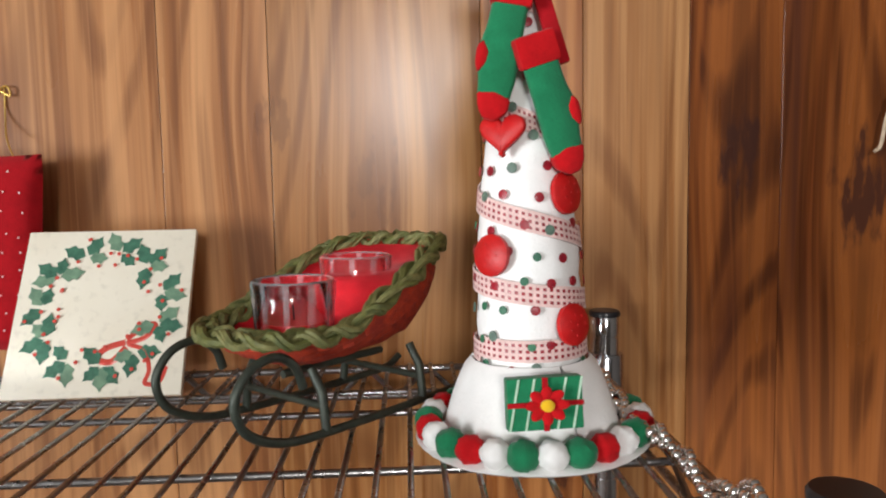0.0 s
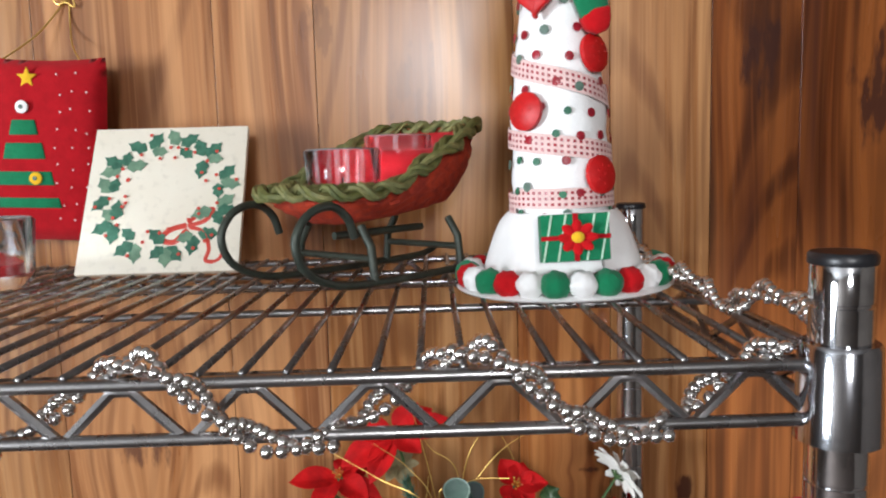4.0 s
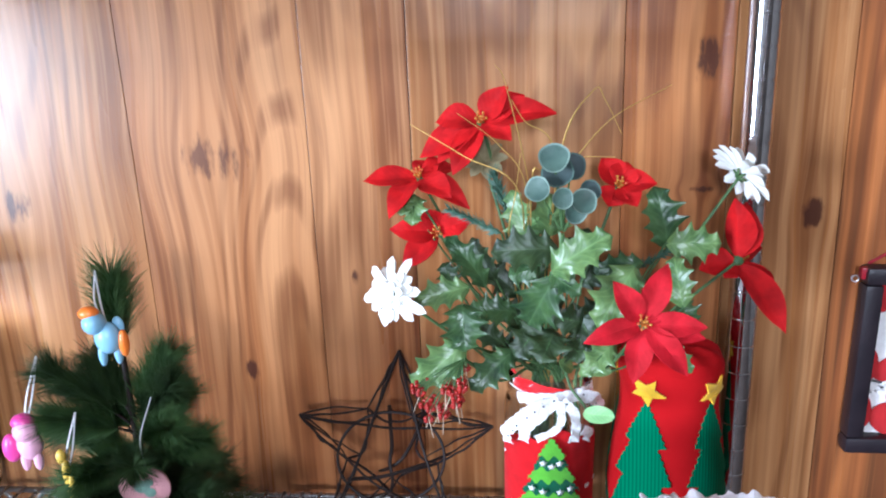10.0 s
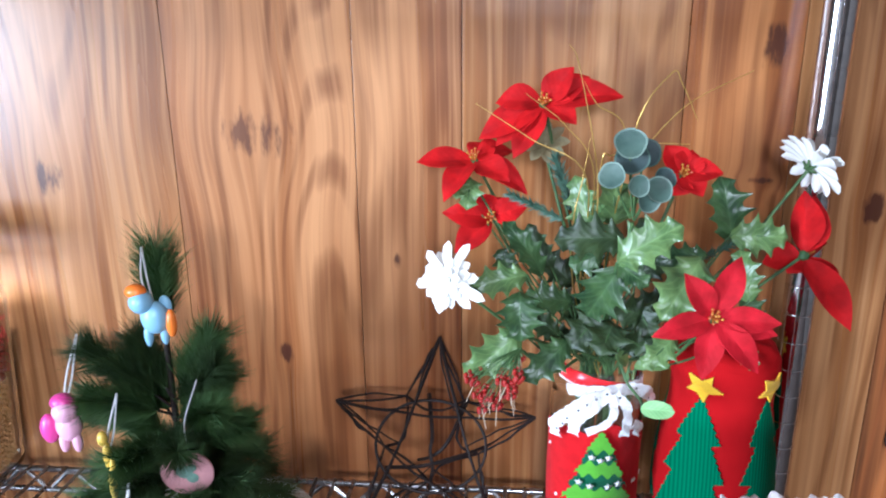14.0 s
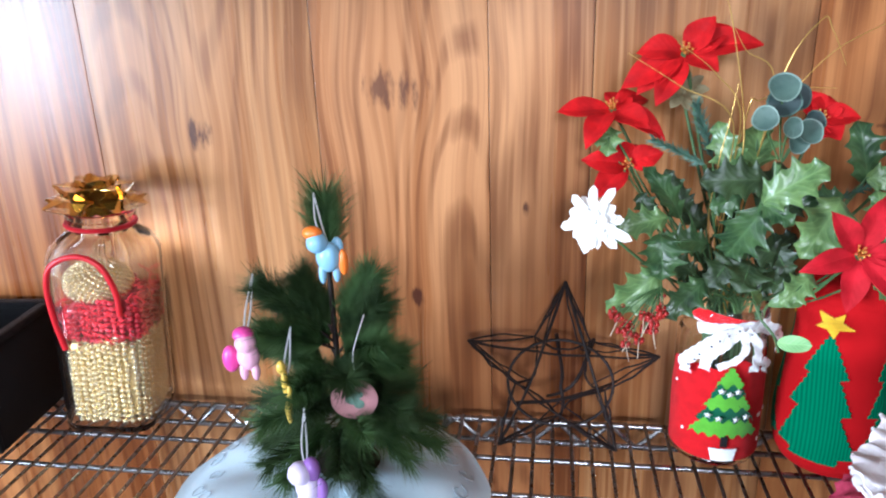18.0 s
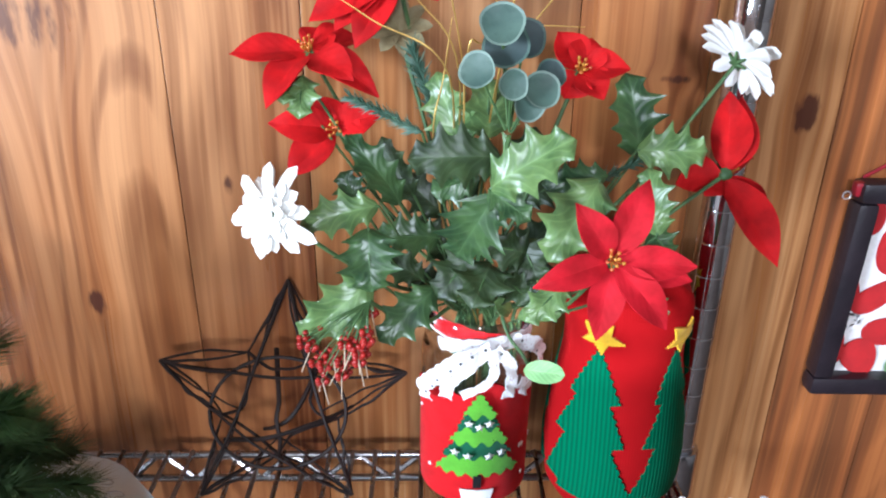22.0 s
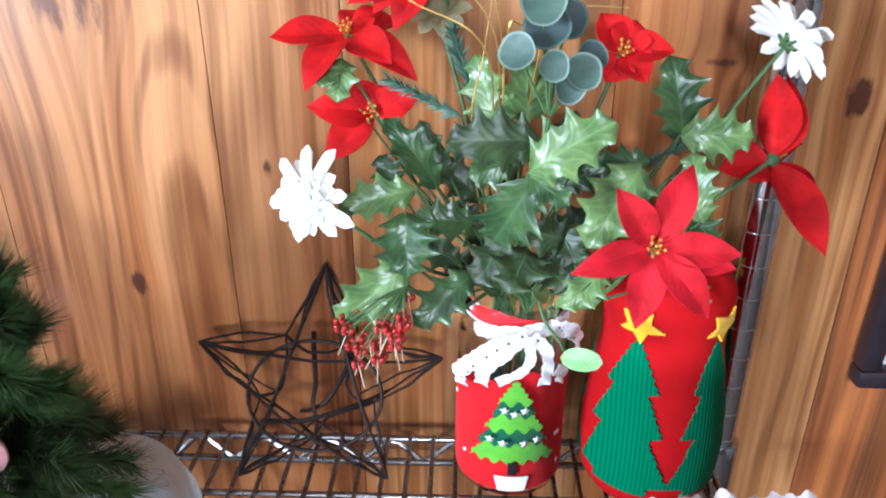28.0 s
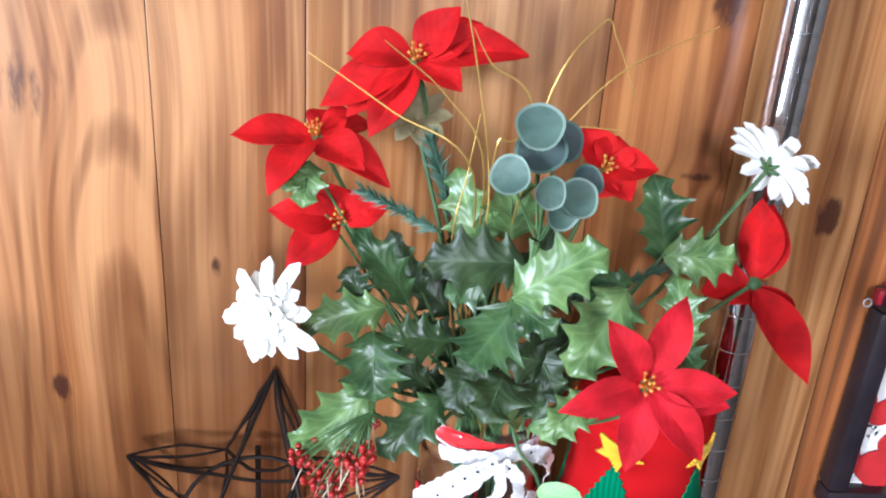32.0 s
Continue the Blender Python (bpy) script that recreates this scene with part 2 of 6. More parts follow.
def box(bm, c, s, m=None, bevel=0.0):
    r = bmesh.ops.create_cube(bm, size=1)
    vs = r["verts"]
    bmesh.ops.scale(bm, vec=s, verts=vs)
    if bevel:
        es = list({e for v in vs for e in v.link_edges})
        vs = list({v for f in bmesh.ops.bevel(bm, geom=es, offset=bevel, segments=2, affect="EDGES", profile=0.6)["faces"] for v in f.verts} | {v for v in vs if v.is_valid})
    if m:
        bmesh.ops.transform(bm, matrix=m, verts=vs)
    bmesh.ops.translate(bm, vec=c, verts=vs)
    return vs


def newbox(c, s, bevel=0.0, m=None):
    bm = bmesh.new()
    box(bm, c, s, m, bevel)
    return bm


def tube(bm, pts, r, seg=8, closed=False, cap=True):
    """A round rod along a line of points; r may be one radius or one for each point."""
    pts = [Vector(p) for p in pts]
    n = len(pts)
    rr = r if isinstance(r, (list, tuple)) else [r] * n
    rings, up = [], None
    for i, p in enumerate(pts):
        a = pts[(i - 1) % n] if closed or i else p
        b = pts[(i + 1) % n] if closed or i < n - 1 else p
        d = (b - a).normalized()
        if up is None:
            up = d.orthogonal().normalized()
        up = (up - d * up.dot(d))
        up = up.normalized() if up.length > 1e-6 else d.orthogonal().normalized()
        side = d.cross(up)
        rings.append([bm.verts.new(p + rr[i] * (math.cos(t) * up + math.sin(t) * side)) for t in (2 * math.pi * k / seg for k in range(seg))])
    for i in range(n if closed else n - 1):
        A, B = rings[i], rings[(i + 1) % n]
        for k in range(seg):
            bm.faces.new((A[k], A[(k + 1) % seg], B[(k + 1) % seg], B[k]))
    if cap and not closed:
        bm.faces.new(rings[0][::-1])
        bm.faces.new(rings[-1])
    return bm


def rod(pts, r, seg=8, closed=False):
    return tube(bmesh.new(), pts, r, seg, closed)


def lathe(profile, seg=24, c=(0, 0, 0), wob=0.0, sx=1.0, sy=1.0, mats=None):
    """A turned body from (radius, height) pairs; mats: a slot for each band between two pairs."""
    bm = bmesh.new()
    rings = []
    for r, z in profile:
        if r < 1e-6:
            rings.append([bm.verts.new((c[0], c[1], c[2] + z))])
        else:
            rings.append([bm.verts.new((c[0] + sx * r * (1 + wob * math.sin(3 * a + z * 90)) * math.cos(a), c[1] + sy * r * (1 + wob * math.sin(5 * a + 1)) * math.sin(a), c[2] + z)) for a in (2 * math.pi * k / seg for k in range(seg))])
    for i, (A, B) in enumerate(zip(rings, rings[1:])):
        for k in range(seg):
            k2 = (k + 1) % seg
            if len(A) == 1 and len(B) == 1:
                continue
            if len(A) == 1:
                f = bm.faces.new((A[0], B[k2], B[k]))
            elif len(B) == 1:
                f = bm.faces.new((A[k], A[k2], B[0]))
            else:
                f = bm.faces.new((A[k], A[k2], B[k2], B[k]))
            if mats:
                f.material_index = mats[i]
    return bm


def ball(bm, c, r, seg=10, rings=7, s=(1, 1, 1)):
    v = bmesh.ops.create_uvsphere(bm, u_segments=seg, v_segments=rings, radius=r)["verts"]
    bmesh.ops.scale(bm, vec=s, verts=v)
    bmesh.ops.translate(bm, vec=c, verts=v)
    return v


def curve_pts(pts, n=8):
    """A smooth line through the points."""
    P = [Vector(p) for p in pts]
    P = [2 * P[0] - P[1]] + P + [2 * P[-1] - P[-2]]
    out = []
    for i in range(1, len(P) - 2):
        a, b, c, d = P[i - 1 : i + 3]
        for k in range(n):
            t = k / n
            out.append(0.5 * (2 * b + (c - a) * t + (2 * a - 5 * b + 4 * c - d) * t * t + (3 * b - a - 3 * c + d) * t**3))
    return out + [P[-2]]


def slab(outline, thick, m=None, bevel=0.0):
    """A flat cut-out in the x-z plane, its front towards -y."""
    bm = bmesh.new()
    vs = [bm.verts.new((x, 0, z)) for x, z in outline]
    f = bm.faces.new(vs)
    e = bmesh.ops.extrude_face_region(bm, geom=[f])
    bmesh.ops.translate(bm, vec=(0, thick, 0), verts=[v for v in e["geom"] if isinstance(v, bmesh.types.BMVert)])
    if bevel:
        bmesh.ops.bevel(bm, geom=list(bm.edges), offset=bevel, segments=1, affect="EDGES")
    if m:
        bmesh.ops.transform(bm, matrix=m, verts=bm.verts)
    return bm


# ---- the room ----
SHELF_LOW, SHELF_TOP = 0.888, 1.411
WALL_Y = 0.003


def wall_with_hole(name, x0, x1, z0, z1, y, thick, holes, material, label):
    """A wall in the x-z plane, built of blocks round its openings."""
    w = tagged(new(name), label, "wall", kind="structure")
    xs = sorted({x0, x1, *[h[0] for h in holes], *[h[1] for h in holes]})
    for a, b in zip(xs, xs[1:]):
        z = z0
        for h in sorted([h for h in holes if h[0] <= a and h[1] >= b], key=lambda h: h[2]):
            part("wall_block", newbox(((a + b) / 2, y, (z + h[2]) / 2), (b - a, thick, h[2] - z)), material, w, smooth=False)
            z = h[3]
        part("wall_block", newbox(((a + b) / 2, y, (z + z1) / 2), (b - a, thick, z1 - z)), material, w, smooth=False)
    return w


RX0, RX1, RY0, RZ1 = -3.3, 2.3, -4.0, 2.5
tagged(part("floor", newbox((-0.5, -2.0, -0.05), (5.8, 4.4, 0.1)), M_FLOOR, smooth=False), "brown carpeted floor of the room", "floor", kind="structure")
tagged(part("ceiling", newbox((-0.5, -2.0, RZ1 + 0.05), (5.8, 4.4, 0.1)), M_CEIL, smooth=False), "plain off-white painted ceiling", "ceiling", kind="structure")
wall_w = tagged(new("wall_west"), "beige painted side wall with one window opening", "wall", kind="structure")
for c, sz in (((RX0 - 0.05, -2.0, 0.325), (0.1, 4.2, 0.65)), ((RX0 - 0.05, -2.0, 2.275), (0.1, 4.2, 0.45)), ((RX0 - 0.05, -3.9, 1.35), (0.1, 0.4, 1.4)), ((RX0 - 0.05, -1.1, 1.35), (0.1, 2.4, 1.4))):
    part("wall_block", newbox(c, sz), M_ROOM, wall_w, smooth=False)
tagged(part("wall_east", newbox((RX1 + 0.05, -2.0, 1.25), (0.1, 4.2, 2.5)), M_ROOM, smooth=False), "plain beige painted side wall", "wall", kind="structure")
wall_with_hole("wall_south", RX0, RX1, 0, RZ1, RY0 - 0.05, 0.1, [(-0.18, 0.38, 1.92, 2.34)], M_ROOM, "beige painted wall with a small high window opening")

# The panelled wall: a backing and its boards.
wall_n = tagged(new("wall_north"), "vertical cedar-look panelling with dark knots and v-grooves", "wall", kind="structure")
part("backing", newbox((-0.5, WALL_Y + 0.055, 1.25), (5.7, 0.1, 2.5)), M_GROOVE, wall_n, smooth=False)
SEAMS = [-0.624, -0.389, -0.221, -0.126, 0.061, 0.153, 0.25, 0.336, 0.455, 0.62, 0.78]
x = 0.78
while x < 2.2:
    x += random.choice((0.1, 0.14, 0.19, 0.23))
    SEAMS.append(min(x, 2.3))
x = -0.62
while x > -3.2:
    x -= random.choice((0.1, 0.14, 0.19, 0.23))
    SEAMS.append(max(x, -3.3))
SEAMS.sort()
for a, b in zip(SEAMS, SEAMS[1:]):
    if b - a < 0.02:
        continue
    bm = newbox((0, 0, 0), (b - a - 0.0007, 0.012, 2.5), 0.0003)
    m = M_PLANK_SHADED if abs(a + 0.221) < 0.01 or abs(a + 0.389) < 0.01 else M_PLANK_DARK if 0.25 <= a < 0.33 or 0.33 <= a < 0.44 else M_PLANK_PALE if abs(a - 0.153) < 0.01 or abs(a + 0.624) < 0.01 or abs(a + 0.126) < 0.01 else M_PLANK
    p = part("plank", bm, m, wall_n, smooth=False)
    p.location = ((a + b) / 2, WALL_Y + 0.0025, 1.25)

# ---- the wire shelving ----
SX0, SX1, SYF, SYB = -1.07, 0.152, -0.415, -0.03
G0 = 1.23 % 0.0254


def post_mesh(top):
    prof = [(0.0, 0.0), (0.0127, 0.0)]
    z = G0
    while z < top - 0.008:
        prof += [(0.0127, z - 0.0016), (0.0127, z - 0.0010), (0.0121, z - 0.0005), (0.0121, z + 0.0005), (0.0127, z + 0.0010), (0.0127, z + 0.0016)]
        z += 0.0254
    prof += [(0.0127, top - 0.0012), (0.0119, top)]
    return finish(lathe(prof, 20))


post_me = post_mesh(1.452)
cap_me = finish(lathe([(0.0, 0.0), (0.0133, 0.0), (0.0136, 0.001), (0.0136, 0.0035), (0.0125, 0.005), (0, 0.0052)], 20))
for px, py in ((0.165, SYB), (0.150, SYF + 0.001), (SX0 - 0.013, SYB), (SX0 - 0.013, SYF)):
    t = thing("shelf_post", (px, py, 0), "round chrome shelving post with ring grooves and black cap", "shelf post", "posts of the shelving")
    part("tube", post_me, M_CHROME, t)
    c = part("cap", cap_me, M_CAP, t, "black plastic cap")
    c.location = (0, 0, 1.45)


def wire_shelf(z, label):
    s = thing("wire_shelf", (0, 0, z), label, "shelf", "shelves of the unit")
    R, r = 0.0030, 0.0018
    x0, x1 = SX0, SX1
    for y in (SYF, SYB):
        part("edge_rail", rod([(x0, y, -R), (x1, y, -R)], R, 8), M_WIRE, s)
        part("edge_rail", rod([(x0, y, -0.027), (x1, y, -0.027)], R, 8), M_WIRE, s)
        n = int(round((x1 - x0) / 0.053))
        pts = []
        for k in range(n + 1):
            xx = x1 - 0.012 - k * 0.053
            pts += [(xx, y + 0.001, -0.0275), (xx - 0.0215, y + 0.001, -0.0065), (xx - 0.030, y + 0.001, -0.0065), (xx - 0.0515, y + 0.001, -0.0275)]
        pts = [p for p in pts if p[0] > x0]
        part("truss_wire", rod(pts, 0.0024, 6), M_WIRE, s)
    for xx in (x0, x1):
        for zz in (-R, -0.027):
            part("side_rail", rod([(xx, SYF + 0.01, zz), (xx, SYB - 0.01, zz)], R, 8), M_WIRE, s)
        pts = []
        for k in range(9):
            pts.append((xx, SYF + 0.02 + k * 0.044, -0.0275 if k % 2 else -0.006))
        part("truss_wire", rod(pts, 0.0024, 6), M_WIRE, s)
    for y in (-0.146, -0.255, -0.397, -0.092):
        part("cross_rod", rod([(x0, y, -0.0062), (x1, y, -0.0062)], 0.0026, 8), M_WIRE, s)
    me = finish(rod([(0, SYF, 0.0002), (0, SYB, 0.0002)], r, 6))
    k = x1 - 0.012
    while k > x0 + 0.005:
        w = part("wire", me, M_WIRE, s)
        w.location = (k, 0, 0)
        k -= 0.0185
    sl = finish(lathe([(0.0129, -0.036), (0.0175, -0.036), (0.0165, 0.004), (0.0155, 0.006), (0.0129, 0.006)], 20))
    for px, py in ((0.165, SYB), (0.150, SYF + 0.001), (SX0 - 0.013, SYB), (SX0 - 0.013, SYF)):
        c = part("corner_sleeve", sl, M_SLEEVE, s, "dull grey tapered corner sleeve")
        c.location = (px, py, 0)
    return s


wire_shelf(SHELF_TOP, "upper zinc wire shelf with zigzag truss edge")
wire_shelf(SHELF_LOW, "lower zinc wire shelf standing against the panelling")

# ---- cloth, felt and other soft materials ----
def felt(name, c, fuzz=0.5):
    m = speckled(name, c, tuple(x * 0.8 for x in c), 90, 0.95, bumpy=0.5, dist=0.0006)
    m.node_tree.nodes["Principled BSDF"].inputs["Sheen Weight"].default_value = fuzz * 0.4
    m.node_tree.nodes["Principled BSDF"].inputs["Specular IOR Level"].default_value = 0.2
    return m


M_RED = felt("red_felt", (0.55, 0.006, 0.01), 0.15)
M_CRIMSON = felt("crimson_cloth", (0.42, 0.006, 0.012), 0.15)
M_GREEN = felt("green_felt", (0.012, 0.2, 0.085))
M_WHITE = speckled("white_felt", (0.9, 0.89, 0.88), (0.85, 0.84, 0.83), 90, 0.9, bumpy=0.4, dirt=0.95)
M_LACE = speckled("white_lace", (0.9, 0.88, 0.88), (0.8, 0.76, 0.77), 260, 0.9, bumpy=0.7, dist=0.001, dirt=0.75)
_v = node(M_LACE, "ShaderNodeTexVoronoi", Scale=420.0)
link(M_LACE, coords(M_LACE), _v.inputs["Vector"])
base(M_LACE, mix(M_LACE, (0.9, 0.88, 0.88), (0.4, 0.22, 0.22), ramp(M_LACE, _v.outputs["Distance"], ((0.16, (0.85, 0.85, 0.85)), (0.27, (0, 0, 0))))))
M_YELLOW = felt("yellow_felt", (0.85, 0.5, 0.02))
M_PINK = felt("pink_gingham", (0.82, 0.58, 0.55))
M_MAROON = speckled("dark_red_bead", (0.36, 0.012, 0.025), (0.2, 0.01, 0.02), 200, 0.3)
M_GREYDOT = speckled("grey_green_dot", (0.12, 0.2, 0.15), (0.08, 0.12, 0.1), 200, 0.5)
M_DOTGREEN = speckled("leaf_green_dot", (0.03, 0.16, 0.08), (0.02, 0.1, 0.06), 200, 0.5)
M_REDPLASTIC = speckled("red_plastic", (0.58, 0.008, 0.009), (0.44, 0.005, 0.006), 150, 0.45, bumpy=0.3)
M_LIME = felt("lime_felt", (0.13, 0.42, 0.03))
M_DKGREEN = felt("deep_green_felt", (0.008, 0.1, 0.045))
M_CREAM = speckled("cream_glaze", (0.84, 0.79, 0.67), (0.8, 0.74, 0.61), 20, 0.22, bumpy=0.05)
M_TILELEAF = speckled("painted_green", (0.07, 0.2, 0.13), (0.035, 0.11, 0.075), 160, 0.3)
M_TILELEAF2 = speckled("painted_sage", (0.2, 0.33, 0.22), (0.12, 0.22, 0.15), 160, 0.3)
M_TILERED = mat("painted_red", (0.62, 0.07, 0.05), 0.3)
M_IRON = speckled("dark_green_iron", (0.055, 0.068, 0.052), (0.03, 0.037, 0.03), 120, 0.45, 0.3)
M_WICKER = speckled("green_willow", (0.15, 0.155, 0.04), (0.055, 0.07, 0.018), 140, 0.6, bumpy=0.7, dist=0.001)
M_WICKER2 = speckled("dry_willow", (0.21, 0.2, 0.07), (0.08, 0.09, 0.025), 140, 0.6, bumpy=0.7, dist=0.001)
M_ORANGE = speckled("orange_red_weave", (0.48, 0.038, 0.006), (0.24, 0.013, 0.004), 160, 0.75, bumpy=0.8, dist=0.0012)
M_GLASS = mat("clear_glass", (1, 1, 1), 0.02, Transmission_Weight=1.0, IOR=1.45)
M_CUP = mat("cup_glass", (0.95, 0.97, 0.98), 0.05, Transmission_Weight=1.0, IOR=1.45)
# Whitish glass for some facets and the lip: highlight streaks put into the material.
M_CUPSTREAK = mat("cup_streak", (0.95, 0.97, 1.0), 0.1, Transmission_Weight=0.92, IOR=1.5)
M_WAX = mat("red_wax", (0.36, 0.012, 0.016), 0.4, Subsurface_Weight=0.2)
M_GOLDBEAD = mat("gold_bead", (0.98, 0.82, 0.5), 0.16, 0.9)
M_GOLDCORD = mat("gold_cord", (0.75, 0.5, 0.14), 0.35, 0.8)
M_TWINE = speckled("pale_ribbon", (0.66, 0.52, 0.38), (0.5, 0.38, 0.26), 200, 0.8)
M_SILVERCORD = mat("silver_cord", (0.8, 0.8, 0.82), 0.3, 0.8)


def face_m(loc, out, up=(0, 0, 1), s=1.0):
    """A pose whose -y points along out and whose z lies near up."""
    y = -Vector(out).normalized()
    x = y.cross(Vector(up)).normalized()
    z = x.cross(y)
    m = Matrix((x, y, z)).transposed().to_4x4()
    return Matrix.Translation(loc) @ m @ Matrix.Scale(s, 4)


def place(ob, m):
    ob.matrix_local = m
    return ob


def disc_mesh(r, h, seg=10, dome=0.4):
    """A small flat button with a domed front, facing -y."""
    bm = lathe([(0, 0), (r, 0), (r, h * (1 - dome)), (r * 0.6, h), (0, h)], seg)
    bmesh.ops.rotate(bm, matrix=Matrix.Rotation(radians(90), 3, "X"), verts=bm.verts)
    return finish(bm)


# ---- tabletop cone tree ----
def cone_tree():
    C = Vector((0.068, -0.222, SHELF_TOP + 0.0022))
    t = thing("cone_tree", Matrix.Translation(C) @ Matrix.Rotation(radians(-1.3), 4, "Y"), "white felt cone tree with stockings, buttons and pompom rim", "christmas tree")
    prof = [(0.034, 0.035), (0.0325, 0.05), (0.0318, 0.08), (0.031, 0.11), (0.028, 0.14), (0.0245, 0.17), (0.0205, 0.2), (0.0165, 0.23), (0.0125, 0.26), (0.0098, 0.285), (0.0088, 0.312), (0, 0.316)]

    def R(z):
        for (r0, z0), (r1, z1) in zip(prof, prof[1:]):
            if z0 <= z <= z1:
                return r0 + (r1 - r0) * (z - z0) / (z1 - z0)
        return prof[0][0]

    fine = []
    for (r0, z0), (r1, z1) in zip(prof[:-1], prof[1:]):
        for k in range(3):
            fine.append((r0 + (r1 - r0) * k / 3, z0 + (z1 - z0) * k / 3))
    bm = lathe(fine + [prof[-1]], 40)
    for v in bm.verts:
        k = noise.noise(Vector((v.co.x * 45, v.co.y * 45, v.co.z * 130))) * 0.0018 + noise.noise(v.co * 160) * 0.0006
        v.co.x += v.co.x / 0.03 * k
        v.co.y += v.co.y / 0.03 * k
    part("cone", bm, M_WHITE, t)
    part("base_disc", lathe([(0, 0), (0.071, 0), (0.0725, 0.0012), (0.071, 0.0025), (0, 0.0025)], 40, wob=0.012), M_WHITE, t, "white felt base")

    def on(z, a, off=0.0):
        r = R(z) + off
        return Vector((r * math.sin(a), -r * math.cos(a), z)), Vector((math.sin(a), -math.cos(a), 0.12))

    # printed dots
    dots = [(disc_mesh(0.0032, 0.0006, 8), M_GREYDOT), (disc_mesh(0.003, 0.0006, 8), M_MAROON), (disc_mesh(0.0026, 0.0006, 8), M_DOTGREEN)]
    rnd = random.Random(4)
    for row in range(15):
        z = 0.048 + row * 0.0165
        n = max(5, int(2 * math.pi * R(z) / 0.0155))
        for k in range(n):
            a = 2 * math.pi * (k + 0.5 * (row % 2)) / n + rnd.uniform(-0.12, 0.12)
            me, m = dots[rnd.choice((0, 1, 2, 1))]
            p, nrm = on(z + rnd.uniform(-0.003, 0.003), a, 0.0019)
            place(part("dot", me, m, t), face_m(p, nrm))
    # gingham ribbon wound round the cone: three rows of little squares
    for z0, z1, turns, a0 in ((0.056, 0.0595, 1.0, -1.2), (0.082, 0.112, 1.0, 1.9), (0.112, 0.170, 1.05, 2.3), (0.170, 0.24, 1.1, 1.9), (0.258, 0.276, 1.2, 0.4), (0.276, 0.296, 1.1, 2.0)):
        bm = bmesh.new()
        n = int(104 * turns)
        for k in range(n):
            for j in range(7):
                q = []
                for dk, dj in ((0, 0), (1, 0), (1, 1), (0, 1)):
                    f = (k + dk) / n
                    z = z0 + (z1 - z0) * f - 0.0062 + (j + dj) * 0.0018
                    p, _ = on(z, a0 - 2 * math.pi * turns * f, 0.0022)
                    q.append(bm.verts.new(p))
                fc = bm.faces.new(q)
                fc.material_index = 1 if (j % 2 and k % 2) else 0
        bmesh.ops.remove_doubles(bm, verts=bm.verts, dist=0.00005)
        thicken(bm, 0.0006)
        part("gingham_ribbon", bm, [M_PINK, M_MAROON], t, "pink and maroon gingham ribbon", smooth=False)
    # big red buttons
    bt = disc_mesh(0.0122, 0.0055, 20, 0.5)
    for z, a in ((0.0725, 0.62), (0.114, -0.8), (0.148, 0.7)):
        p, nrm = on(z, a, 0.002)
        b = place(part("button", bt, M_REDPLASTIC, t, "large red plastic button"), face_m(p, nrm))
        for k in range(7):
            aa = 0.9 * k
            place(part("button_stud", disc_mesh(0.0011, 0.0012, 6), M_REDPLASTIC, b), Matrix.Translation((0.0062 * math.cos(aa) * (1 if k < 6 else 0), -0.0046, 0.0062 * math.sin(aa) * (1 if k < 6 else 0))))
    heart = slab([(0.011 * math.sin(u) ** 3 * 1.05, 0.0085 * (1.3 * math.cos(u) - 0.5 * math.cos(2 * u) - 0.2 * math.cos(3 * u) - 0.1 * math.cos(4 * u))) for u in (2 * math.pi * k / 28 for k in range(28))], 0.005, None, 0.0012)
    p, nrm = on(0.184, -0.55, 0.011)
    place(part("heart_button", heart, M_REDPLASTIC, t, "red plastic heart button"), face_m(p, nrm) @ Matrix.Diagonal((1.22, 1, 0.95, 1)))

    # two little stockings
    def stocking(m, flip):
        s = place(new("stocking"), m)
        s.parent = t
        leg = [(-0.0125, 0.0), (0.0125, 0.0), (0.0135, -0.02), (0.0165, -0.034), (0.0165, -0.045), (0.0135, -0.056), (0.012, -0.07), (0.007, -0.079), (-0.003, -0.08), (-0.010, -0.073), (-0.0125, -0.055), (-0.0122, -0.03)]
        leg = [(x * flip, z) for x, z in leg]
        if flip < 0:
            leg.reverse()
        part("stocking_leg", slab(leg, 0.010, None, 0.0028), M_GREEN, s, "green felt leg")
        part("cuff", newbox((0, 0.005, 0.0065), (0.030, 0.0135, 0.0225), 0.0035), M_RED, s, "red felt cuff")
        toe = [(x * flip, z) for x, z in ((0.0128, -0.066), (0.0105, -0.076), (0.006, -0.083), (-0.003, -0.084), (-0.0105, -0.077), (-0.0115, -0.068), (0.0, -0.064))]
        heel = [(x * flip, z) for x, z in ((0.0140, -0.030), (0.0178, -0.035), (0.0178, -0.045), (0.0150, -0.053), (0.0098, -0.047), (0.0088, -0.038))]
        for nm, o in (("toe_patch", toe), ("heel_patch", heel)):
            if (flip > 0) == (nm == "toe_patch"):
                o.reverse()
            k = part(nm, slab(o, 0.0125, None, 0.0016), M_RED, s, "red felt patch")
            k.location.y = -0.0012
        return s

    stocking(pose(-0.0095, -0.032, 0.256, 0, 12, -6) @ Matrix.Scale(0.8, 4), -1)
    stocking(pose(0.0045, -0.038, 0.222, 5, -17, 6) @ Matrix.Scale(0.79, 4), 1)
    part("red_flap", newbox((0.014, -0.022, 0.24), (0.010, 0.005, 0.04), 0.002, Matrix.Rotation(radians(-16), 4, "Y")), M_CRIMSON, t, "red felt flap")
